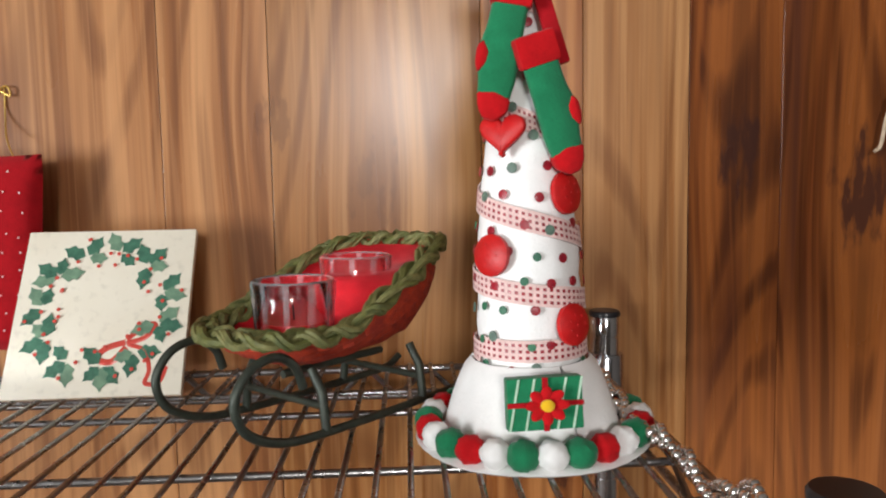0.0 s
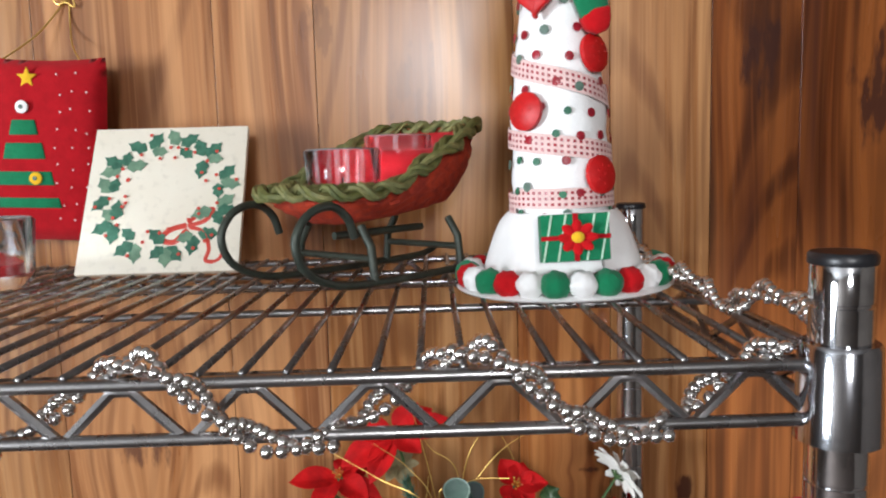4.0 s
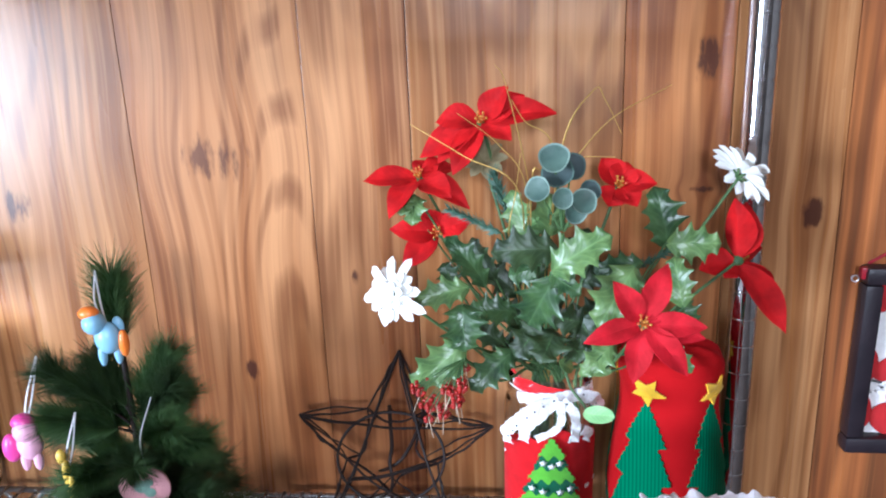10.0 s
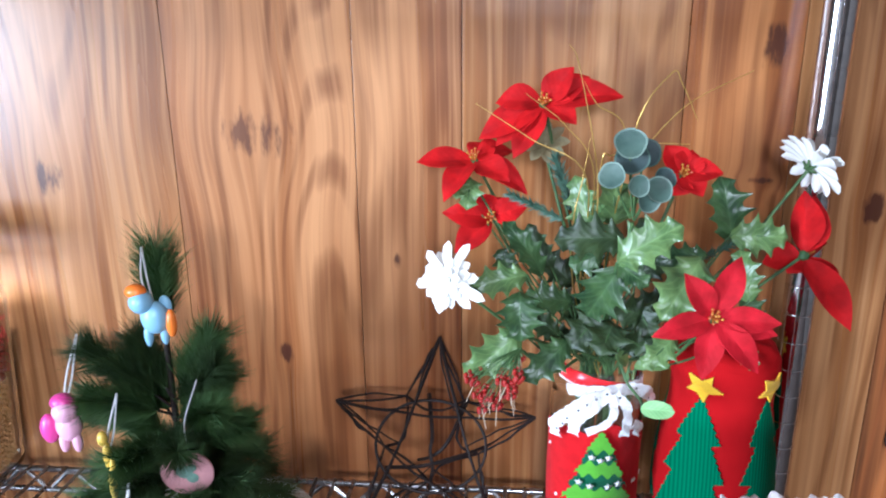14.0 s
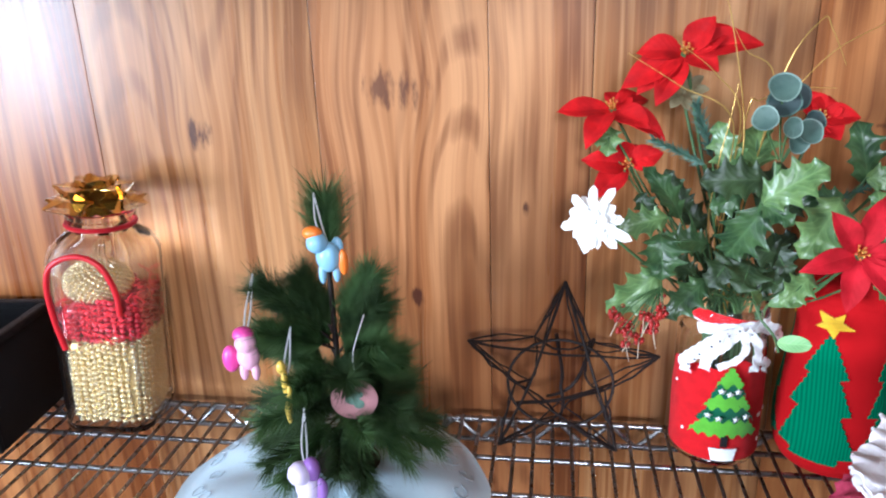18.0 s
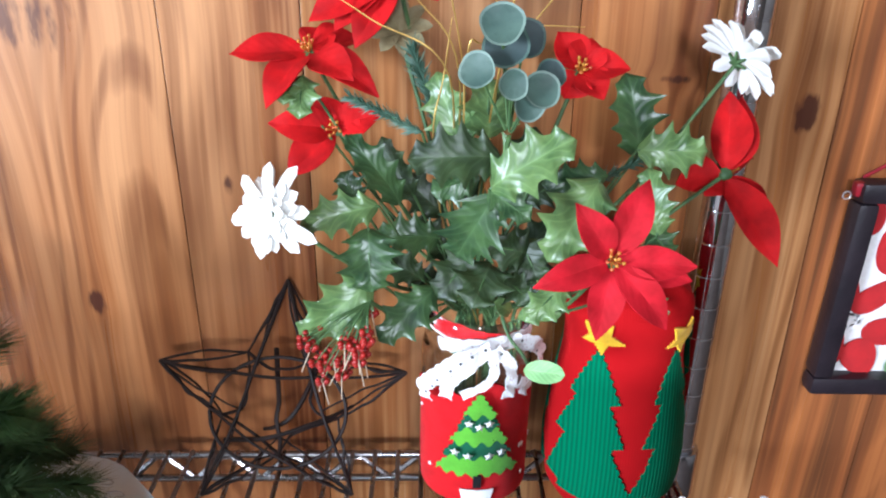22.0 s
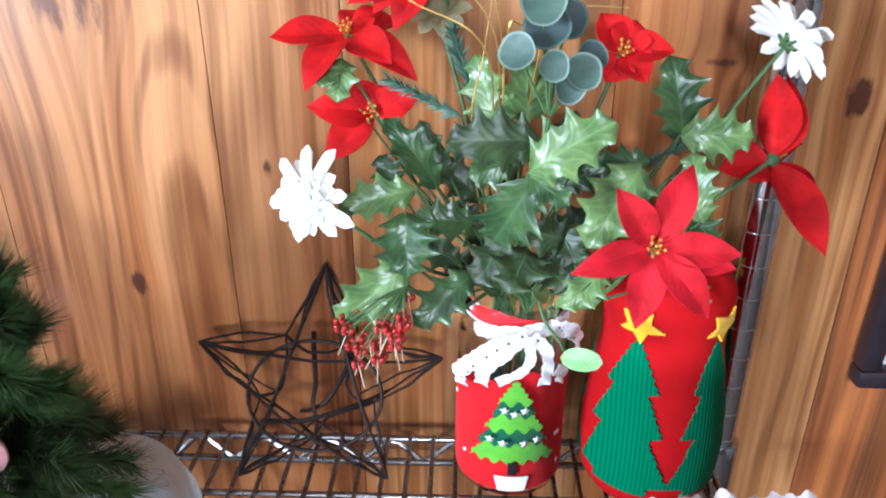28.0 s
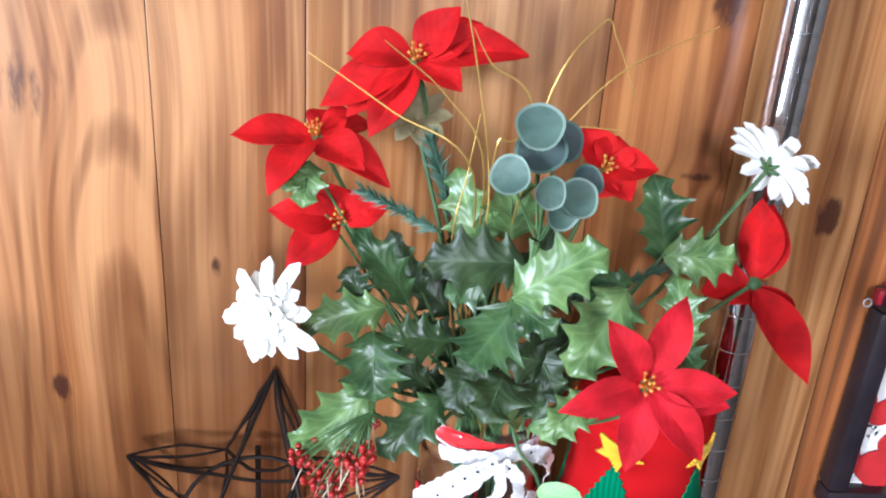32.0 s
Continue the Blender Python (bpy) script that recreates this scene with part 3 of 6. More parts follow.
    # top pompom and the bow strings
    def fuzzy(r, seed):
        rr = random.Random(seed)
        bm = bmesh.new()
        bmesh.ops.create_icosphere(bm, subdivisions=3, radius=r)
        for v in bm.verts:
            v.co *= 1 + rr.uniform(-0.09, 0.09)
        return finish(bm)

    place(part("pompom", fuzzy(0.0165, 1), M_RED, t, "large red pompom on the tip"), Matrix.Translation((0, 0, 0.325)))
    for sx in (-1, 1):
        part("bow_string", rod(curve_pts([(0, -0.0095, 0.308), (sx * 0.004, -0.0135, 0.295), (sx * 0.006, -0.0165, 0.275)]), 0.0011, 6), M_GREEN, t, "green yarn")
    # the pompom rim
    balls = [fuzzy(0.0085, 2), fuzzy(0.0088, 3), fuzzy(0.0083, 5)]
    seq = (M_WHITE, M_GREEN, M_RED)
    n = 26
    for k in range(n):
        a = 2 * math.pi * k / n
        place(part("rim_pompom", balls[k % 3], seq[k % 3], t), Matrix.Translation((0.0645 * math.sin(a), -0.0645 * math.cos(a), 0.0095)) @ Matrix.Rotation(a * 3, 4, "Z"))
    # the white skirt of two flaps, and the parcel in front
    for a0, a1, nm in ((-1.75, 0.3, 0), (0.35, 1.85, 1), (2.0, 4.4, 2)):
        bm = bmesh.new()
        rows = []
        for j in range(9):
            f = j / 8
            r = 0.036 + 0.0175 * f**0.6
            z = 0.05 - 0.0435 * f
            rows.append([bm.verts.new(((r + 0.0022 * math.sin(a * 7 + nm) * f) * math.sin(a), -(r + 0.0022 * math.sin(a * 7 + nm) * f) * math.cos(a), z)) for a in (a0 + (a1 - a0) * k / 22 for k in range(23))])
        for A, B in zip(rows, rows[1:]):
            for k in range(22):
                bm.faces.new((A[k], A[k + 1], B[k + 1], B[k]))
        thicken(bm, 0.0015)
        part("skirt_flap", bm, M_WHITE, t, "stiff white fabric flap")
    g = place(new("parcel"), pose(-0.003, -0.058, 0.037, -6, 0, 2) @ Matrix.Diagonal((0.9, 1, 0.78, 1)))
    g.parent = t
    part("parcel_body", newbox((0, 0, 0), (0.0455, 0.010, 0.036), 0.0012), M_GREEN, g, "green wrapped parcel")
    for k in range(5):
        xx = -0.019 + 0.0095 * k
        if abs(xx) > 0.001:
            part("stripe", slab([(xx - 0.0035, -0.0175), (xx - 0.0022, -0.0175), (xx + 0.0042, 0.0175), (xx + 0.0029, 0.0175)], 0.0006), M_LIMEPALE, g, smooth=False).location.y = -0.0056
    part("parcel_ribbon", newbox((0, -0.0058, 0), (0.046, 0.0012, 0.0035), 0.0004), M_CRIMSON, g)
    part("parcel_ribbon", newbox((0, -0.006, 0), (0.0035, 0.0012, 0.0365), 0.0004), M_CRIMSON, g)
    for k in range(8):
        a = 2 * math.pi * k / 8
        bm = bmesh.new()
        ball(bm, (0, 0, 0), 0.0045, 8, 6, (0.85, 0.3, 1.6))
        place(part("bow_loop", bm, M_RED, g), Matrix.Translation((0, -0.0085, 0)) @ Matrix.Rotation(a, 4, "Y") @ Matrix.Translation((0, 0, 0.0065)) @ Matrix.Rotation(0.3, 4, "X"))
    place(part("bow_centre", disc_mesh(0.0042, 0.003, 12), M_YELLOW, g, "yellow button"), Matrix.Translation((0, -0.0095, 0)))


M_LIMEPALE = felt("pale_green_stripe", (0.5, 0.72, 0.55))
cone_tree()


# ---- holly tile ----
def leaf_outline(L, W, spikes=3):
    """A holly leaf's outline, its base at the origin, its tip at z = L."""
    side = []
    for k in range(spikes * 2 + 1):
        f = (k + 0.5) / (spikes * 2 + 1.5)
        w = W * math.sin(math.pi * min(1, f * 0.95 + 0.08)) * (1.18 if k % 2 else 0.72)
        side.append((w, f * L))
    return [(0.0, 0.0)] + side + [(0.0, L)] + [(-x, z) for x, z in reversed(side)]


def tile():
    m = Matrix.Translation((-0.2465, -0.1145, SHELF_TOP + 0.003)) @ pose(0, 0, 0, -29, 0, 1)
    t = thing("holly_tile", m, "cream ceramic tile painted with a holly wreath", "tile")
    part("tile_body", newbox((0, 0.0035, 0.069), (0.133, 0.007, 0.138), 0.0012), M_CREAM, t)
    rnd = random.Random(11)
    lm = [finish(slab(leaf_outline(0.019, 0.0058, 2), 0.0004)), finish(slab(leaf_outline(0.015, 0.005, 2), 0.0004))]
    bm = disc_mesh(0.0016, 0.0004, 8)
    cz = 0.071
    n = 0
    for k in range(11):
        a = 2 * math.pi * (k + 0.3) / 11
        cx, cc = 0.0455 * math.sin(a), cz + 0.047 * math.cos(a)
        for j, turn in enumerate((-0.9, 0.1, 1.1, 2.4) if k % 2 else (-0.6, 0.7, 1.9)):
            me = lm[1 if j == 2 else 0]
            mm = M_TILELEAF2 if (k + j) % 3 == 0 else M_TILELEAF
            o = part("painted_leaf", me.copy(), mm, t, smooth=False)
            d = a + turn + rnd.uniform(-0.25, 0.25)
            o.matrix_local = Matrix.Translation((cx + 0.002 * math.sin(d), -0.0004 - 0.0001 * (n % 7), cc + 0.002 * math.cos(d))) @ Matrix.Rotation(d, 4, "Y")
            n += 1
        for j in range(4):
            rr = rnd.choice((0.058, 0.061, 0.033, 0.036, 0.046))
            aa = a + rnd.uniform(-0.25, 0.25)
            place(part("painted_berry", bm, M_TILERED, t), Matrix.Translation((rr * math.sin(aa), -0.0012, cz + rr * math.cos(aa))))
    # the painted bow at the lower corner
    for pts, r in ((((0.022, 0.044), (0.033, 0.054), (0.042, 0.056), (0.036, 0.046), (0.022, 0.041)), 0.0021), (((0.021, 0.042), (0.008, 0.038), (0.001, 0.030), (0.012, 0.027), (0.022, 0.038)), 0.0026), (((0.024, 0.04), (0.036, 0.035), (0.041, 0.02), (0.039, 0.010), (0.046, 0.008)), 0.0018), (((0.046, 0.008), (0.051, 0.012), (0.054, 0.022)), 0.0016)):
        b = part("painted_bow", rod(curve_pts([(x, 0, z) for x, z in pts]), r, 6), M_TILERED, t, "painted red bow")
        b.scale.y = 0.25
    return t


tile()


# ---- sleigh ----
def sleigh():
    yaw = math.degrees(math.atan2(-0.72, -0.66))
    m = pose(-0.066, -0.166, SHELF_TOP + 0.002, 0, 0, yaw)
    t = thing("sleigh", m, "dark iron sleigh with red woven basket and green wicker rim", "sleigh")
    for sy in (-1, 1):
        y = sy * 0.041
        part("runner", rod(curve_pts([(-0.118, y, 0.012), (-0.10, y, 0.005), (-0.05, y, 0.0036), (0.02, y, 0.0036), (0.065, y, 0.006), (0.092, y, 0.018), (0.1, y, 0.037), (0.09, y, 0.053), (0.072, y, 0.058), (0.058, y, 0.05), (0.052, y, 0.036)], 6), 0.0029, 8), M_IRON, t, "curled iron runner")
        for x in (-0.055, 0.035):
            part("strut", rod([(x, y, 0.004), (x, y * 0.93, 0.028), (x, y * 0.7, 0.042)], 0.003, 8), M_IRON, t)
    for x in (-0.055, 0.035):
        part("crossbar", rod([(x, -0.04, 0.02), (x, 0.04, 0.02)], 0.0026, 8), M_IRON, t)
    part("tow_bar", rod([(-0.055, 0.0, 0.034), (0.035, 0.0, 0.034)], 0.0028, 8), M_IRON, t)

    def rim(a, k=1.0, dz=0.0):
        c, s = math.cos(a), math.sin(a)
        x = 0.077 * c if c > 0 else -0.097 * abs(c) ** 0.85
        w = 0.056 * math.copysign(abs(s) ** 0.8, s) * (1.0 if c > 0 else 1.0 - 0.22 * c * c)
        f = max(0.0, min(1.0, (0.55 - c) / 1.3))
        return Vector((x * k, w * k, 0.066 + 0.047 * f * f * (3 - 2 * f) + dz))

    # woven basket body: many small bulging strips
    bm = bmesh.new()
    n, rows = 56, 9
    ring = []
    for j in range(rows + 1):
        f = j / rows
        ring.append([])
        for i in range(n):
            a = 2 * math.pi * i / n
            p = rim(a)
            q = Vector((p.x * 0.68 - 0.008, p.y * 0.72, 0.043 + 0.008 * (1 - math.cos(a))))
            v = q.lerp(p, f)
            k = 0.0014 * (1 if (i // 2 + j) % 2 else -1)
            d = Vector((p.x, p.y, 0)).normalized()
            ring[-1].append(bm.verts.new(v + d * (k + 0.008 * math.sin(f * 3.1))))
    for A, B in zip(ring, ring[1:]):
        for i in range(n):
            bm.faces.new((A[i], A[(i + 1) % n], B[(i + 1) % n], B[i]))
    bm.faces.new(ring[0][::-1])
    part("basket", bm, M_ORANGE, t, "orange-red woven basket")
    bm = bmesh.new()
    rr = []
    for k, dz in ((0.95, -0.004), (0.84, -0.013), (0.6, -0.018), (0.0, -0.018)):
        rr.append([bm.verts.new(rim(2 * math.pi * i / 40, k, dz)) for i in range(40)])
    for A, B in zip(rr, rr[1:]):
        for i in range(40):
            bm.faces.new((A[i], A[(i + 1) % 40], B[(i + 1) % 40], B[i]))
    bmesh.ops.remove_doubles(bm, verts=bm.verts, dist=0.0002)
    part("lining", bm, M_CRIMSON, t, "red cloth lining")
    # the braided rim: three bundles of three thin strands over and under each other
    for k in range(9):
        ph = 2 * math.pi * (k % 3) / 3 + (0, 0.32, 0.6)[k // 3]
        pts = []
        for i in range(150):
            a = 2 * math.pi * i / 150
            c = rim(a, 1.03)
            o = Vector((c.x, c.y, 0)).normalized()
            w = 8 * a + ph
            pts.append(c + o * (0.0066 * math.sin(w)) + Vector((0, 0, 0.0036 * math.sin(2 * w) + 0.0011 * math.sin(23 * a + k))))
        part("rim_strand", rod(pts, [(0.0024 if k < 3 else 0.0019) + 0.0004 * math.sin(i * 0.9 + k) for i in range(150)], 6, True), M_WICKER if k % 2 else M_WICKER2, t, "braided green willow strand")
    part("rim_knot", rod(curve_pts([(-0.104, 0.012, 0.112), (-0.117, 0, 0.113), (-0.108, -0.012, 0.11)]), 0.0045, 8), M_WICKER, t)
    return m


SLEIGH = sleigh()


def tealight(name, m, label, group=""):
    t = thing(name, m, label, "candle holder", group)
    n = 40
    bm = bmesh.new()
    prof = [(0.0, 0.0), (0.021, 0.0), (0.0235, 0.004), (0.0262, 0.040), (0.0255, 0.0415), (0.0238, 0.040), (0.0212, 0.009), (0, 0.008)]
    rings = []
    for r, z in prof:
        rings.append([bm.verts.new(((r + (0.0013 if (k % 2 and 0.003 < z < 0.041 and r > 0.0225) else 0)) * math.cos(2 * math.pi * k / n), (r + (0.0013 if (k % 2 and 0.003 < z < 0.041 and r > 0.0225) else 0)) * math.sin(2 * math.pi * k / n), z)) for k in range(n)] if r else [bm.verts.new((0, 0, z))])
    for A, B in zip(rings, rings[1:]):
        for k in range(n):
            k2 = (k + 1) % n
            if len(A) == 1:
                bm.faces.new((A[0], B[k2], B[k]))
            elif len(B) == 1:
                bm.faces.new((A[k], A[k2], B[0]))
            else:
                bm.faces.new((A[k], A[k2], B[k2], B[k])).material_index = 1 if (k % 4 == 0 or A is rings[3] or A is rings[4]) else 0
    part("glass", bm, [M_CUP, M_CUPSTREAK], t, "ribbed clear glass cup").visible_shadow = False
    part("candle", lathe([(0, 0.0085), (0.0195, 0.0085), (0.0198, 0.011), (0.0195, 0.0145), (0.004, 0.0138), (0, 0.0138)], 24), M_WAX, t, "red wax candle")
    part("wick", rod([(0, 0, 0.0135), (0.0008, 0, 0.02)], 0.0006, 6), M_CAP, t)
    return t


tealight("tealight", SLEIGH @ pose(0.024, 0.000, 0.053) @ Matrix.Scale(1.02, 4), "ribbed clear glass tealight cup with red candle, in sleigh", "tealights")
tealight("tealight", SLEIGH @ pose(-0.036, -0.004, 0.066) @ Matrix.Scale(0.96, 4), "ribbed clear glass tealight cup with red candle, in sleigh", "tealights")
tealight("tealight", pose(-0.352, -0.165, SHELF_TOP + 0.0022) @ Matrix.Scale(1.25, 4), "ribbed clear glass tealight cup with red candle, beside tile", "tealights")


# ---- red cushion with a felt tree ----
def cushion():
    t = thing("cushion", pose(-0.366, -0.040, SHELF_TOP + 0.0235, -2, 2, -3), "small red hanging cushion with green felt tree", "cushion")
    bm = bmesh.new()
    bmesh.ops.create_grid(bm, x_segments=22, y_segments=26, size=0.5)
    top = list(bm.verts)
    for v in top:
        u, w = v.co.x * 2, v.co.y * 2
        puff = 0.019 * max(0.0, (1 - abs(u) ** 3)) ** 0.5 * max(0.0, (1 - abs(w) ** 3)) ** 0.5
        pin = 1 - 0.05 * (1 - w * w) * abs(u)
        v.co = Vector((u * 0.056 * pin * (1 - 0.05 * w**6), -puff + 0.0006 * noise.noise(Vector((u * 6, w * 6, 0))), 0.083 + w * 0.083 * (1 - 0.035 * (1 - u * u))))
    g = bmesh.ops.duplicate(bm, geom=bm.faces[:])
    for v in [v for v in g["geom"] if isinstance(v, bmesh.types.BMVert)]:
        v.co.y = -v.co.y
    bmesh.ops.remove_doubles(bm, verts=bm.verts, dist=0.0004)
    part("cushion_body", bm, M_CRIMSON, t, "red knitted cover")

    def puff(x, z):
        u, w = x / 0.056, (z - 0.083) / 0.083
        return -0.019 * max(0.0, (1 - abs(u) ** 3)) ** 0.5 * max(0.0, (1 - abs(w) ** 3)) ** 0.5

    x0 = -0.012
    for w0, w1, z, h in ((0.013, 0.010, 0.096, 0.013), (0.019, 0.016, 0.075, 0.014), (0.026, 0.0235, 0.052, 0.012), (0.031, 0.029, 0.032, 0.009)):
        b = part("tree_band", slab([(x0 - w0, z), (x0 + w0, z), (x0 + w1, z + h), (x0 - w1, z + h)], 0.003, None, 0.0006), M_GREEN, t, "green felt band")
        b.location.y = puff(x0, z + h / 2) - 0.0015
    st = []
    for k in range(10):
        a = math.pi * k / 5
        r = 0.0095 if k % 2 == 0 else 0.0042
        st.append((x0 + 0.002 + r * math.sin(a), 0.146 + r * math.cos(a)))
    part("felt_star", slab(st, 0.0022, None, 0.0004), M_YELLOW, t, "yellow felt star").location.y = puff(0, 0.146) - 0.0016
    for x, z, m in ((x0, 0.120, M_WHITE), (x0 + 0.011, 0.058, M_YELLOW)):
        place(part("sewn_button", disc_mesh(0.0056, 0.0025, 14), m, t), Matrix.Translation((x, puff(x, z) - 0.002, z)))
        place(part("button_eye", disc_mesh(0.002, 0.0008, 8), M_GREYDOT, t), Matrix.Translation((x, puff(x, z) - 0.0045, z)))
    dm = disc_mesh(0.0009, 0.0004, 6)
    rnd = random.Random(8)
    for k in range(26):
        x, z = 0.018 + 0.013 * (k % 3) + rnd.uniform(-0.003, 0.003), 0.02 + 0.016 * (k // 3) + rnd.uniform(-0.003, 0.003)
        if z < 0.155:
            place(part("stitched_dot", dm, M_PINK, t), Matrix.Translation((x, puff(x, z) - 0.0003, z)))
    part("hanging_cord", rod(curve_pts([(-0.044, 0, 0.162), (-0.02, 0.02, 0.19), (0.0, 0.032, 0.222), (0.004, 0.032, 0.224), (0.006, 0.03, 0.2), (0.014, 0.018, 0.18), (0.03, 0, 0.163)], 5), 0.0008, 6), M_GOLDCORD, t, "thin gold cord")
    part("cord_bow", rod(curve_pts([(0.0, 0.032, 0.222), (-0.009, 0.029, 0.226), (-0.004, 0.028, 0.219), (0.003, 0.028, 0.221), (0.011, 0.029, 0.217), (0.009, 0.028, 0.225), (0.0, 0.031, 0.223)], 5), 0.0009, 6), M_GOLDCORD, t)


cushion()


# ---- snowman cut-out on the wall ----
def snowman_cutout():
    """One plain mesh with several materials."""
    mats = [M_WHITE, mat("painted_ice_blue", (0.42, 0.58, 0.68), 0.5), M_DKOLIVE, M_CAP, M_TWINE, M_PEG]
    bm = bmesh.new()

    def add(outline, th, y, idx):
        k = slab(outline, th)
        me = finish(k)
        n0 = len(bm.faces)
        bm.from_mesh(me)
        bm.faces.ensure_lookup_table()
        for f in bm.faces[n0:]:
            f.material_index = idx
        for v in {v for f in bm.faces[n0:] for v in f.verts}:
            v.co.y += y

    def oval(cx, cz, rx, rz, p=2.6, n=28):
        return [(cx + rx * math.copysign(abs(math.sin(a)) ** (2 / p), math.sin(a)), cz + rz * math.copysign(abs(math.cos(a)) ** (2 / p), math.cos(a))) for a in (2 * math.pi * k / n for k in range(n))]

    def quad(x0, x1, z0, z1, tilt=0.0):
        return [(x0, z0 - tilt), (x1, z0 + tilt), (x1, z1 + tilt), (x0, z1 - tilt)]

    # the padded white shape behind the picture
    add(oval(0.004, -0.025, 0.031, 0.033, 3.4), 0.006, 0, 0)
    add(oval(-0.004, 0.028, 0.032, 0.028, 3.0), 0.006, 0.0002, 0)
    # body: outline, blue shade, white belly
    add(oval(0.0065, -0.025, 0.0262, 0.0285, 3.6), 0.0006, -0.0006, 3)
    add(oval(0.0065, -0.0245, 0.0252, 0.0272, 3.6), 0.0006, -0.0011, 1)
    add(oval(0.0135, -0.0235, 0.0185, 0.0255, 3.0), 0.0006, -0.0016, 0)
    # hat with its flap, brim band and face
    add(oval(-0.0045, 0.0425, 0.0215, 0.0115, 3), 0.0008, -0.0008, 2)
    add(oval(-0.0195, 0.029, 0.0072, 0.0185, 3.5), 0.0008, -0.001, 2)
    add(oval(0.0042, 0.0215, 0.0165, 0.0115, 3.4), 0.0006, -0.0014, 3)
    add(oval(0.0045, 0.0217, 0.0155, 0.0107, 3.4), 0.0006, -0.0019, 0)
    add(quad(-0.0115, 0.0195, 0.0295, 0.0365, 0.002), 0.0008, -0.0023, 3)
    add(quad(-0.0107, 0.0187, 0.0302, 0.0358, 0.002), 0.0008, -0.0028, 0)
    for k in range(6):
        add(oval(-0.0085 + 0.005 * k, 0.0318 + 0.0007 * k, 0.0007, 0.0007, 2, 8), 0.0006, -0.0034, 1)
    add([(0.006, 0.0245), (0.021, 0.0228), (0.021, 0.0208), (0.007, 0.0205)], 0.001, -0.0028, 5)
    # spotted scarf and buttons
    add(oval(0.0015, 0.0075, 0.0125, 0.0035, 3), 0.0012, -0.0024, 3)
    add([(0.005, 0.009), (0.013, 0.013), (0.029, 0.014), (0.03, -0.001), (0.024, -0.018), (0.013, -0.017), (0.012, -0.004)], 0.0012, -0.003, 3)
    for dx, dz in ((0.015, 0.008), (0.02, 0.0095), (0.0255, 0.008), (0.0175, 0.003), (0.0225, 0.0025), (0.0265, -0.0025), (0.0165, -0.004), (0.021, -0.0075), (0.0165, -0.0125), (0.022, -0.0135), (-0.003, 0.008), (0.003, 0.0072)):
        add(oval(dx, dz, 0.0008, 0.0008, 2, 8), 0.0006, -0.0037, 0)
    for z in (-0.0205, -0.0295, -0.0395):
        add(oval(0.0128, z, 0.0031, 0.0037, 2, 12), 0.0008, -0.0022, 5)
    add(oval(-0.033, 0.002, 0.007, 0.008, 3), 0.005, -0.002, 5)
    for pts in ([(-0.03, -0.003, 0.008), (-0.044, -0.004, 0.005), (-0.054, -0.003, -0.02), (-0.058, -0.002, -0.05), (-0.064, -0.002, -0.057)], [(-0.031, -0.003, 0.006), (-0.040, -0.005, -0.004), (-0.034, -0.004, -0.03), (-0.032, -0.003, -0.056)]):
        n0 = len(bm.faces)
        tube(bm, curve_pts(pts, 5), 0.0019, 6)
        bm.faces.ensure_lookup_table()
        for f in bm.faces[n0:]:
            f.material_index = 4
    o = part("snowman_cutout", bm, mats, None, smooth=False)
    o.matrix_world = pose(0.478, -0.0095, 1.641, 0, 2, 0) @ Matrix.Scale(0.92, 4)
    tagged(o, "painted white snowman cut-out with green hat on panelling", "ornament")


M_DKOLIVE = felt("olive_paint", (0.05, 0.06, 0.02))
M_PEG = speckled("brown_peg", (0.13, 0.045, 0.025), (0.08, 0.03, 0.02), 60, 0.5)
snowman_cutout()

M_RIMDARK = mat("dark_olive_cord", (0.02, 0.02, 0.008), 0.8)
# A dark red padded ornament hanging lower on the panelling.
t = thing("red_ornament", (0.503, -0.012, 1.318), "dark red padded round ornament with green rim on panelling", "ornament")
bm = bmesh.new()
ball(bm, (0, 0, 0), 0.05, 24, 14, (1, 0.22, 1))
part("padding", bm, speckled("maroon_cloth", (0.07, 0.006, 0.01), (0.04, 0.004, 0.006), 60, 0.8), t)
part("rim", rod([(0.05 * math.cos(a), 0, 0.05 * math.sin(a)) for a in (2 * math.pi * k / 40 for k in range(40))], 0.004, 8, True), M_RIMDARK, t, "dark green rim")


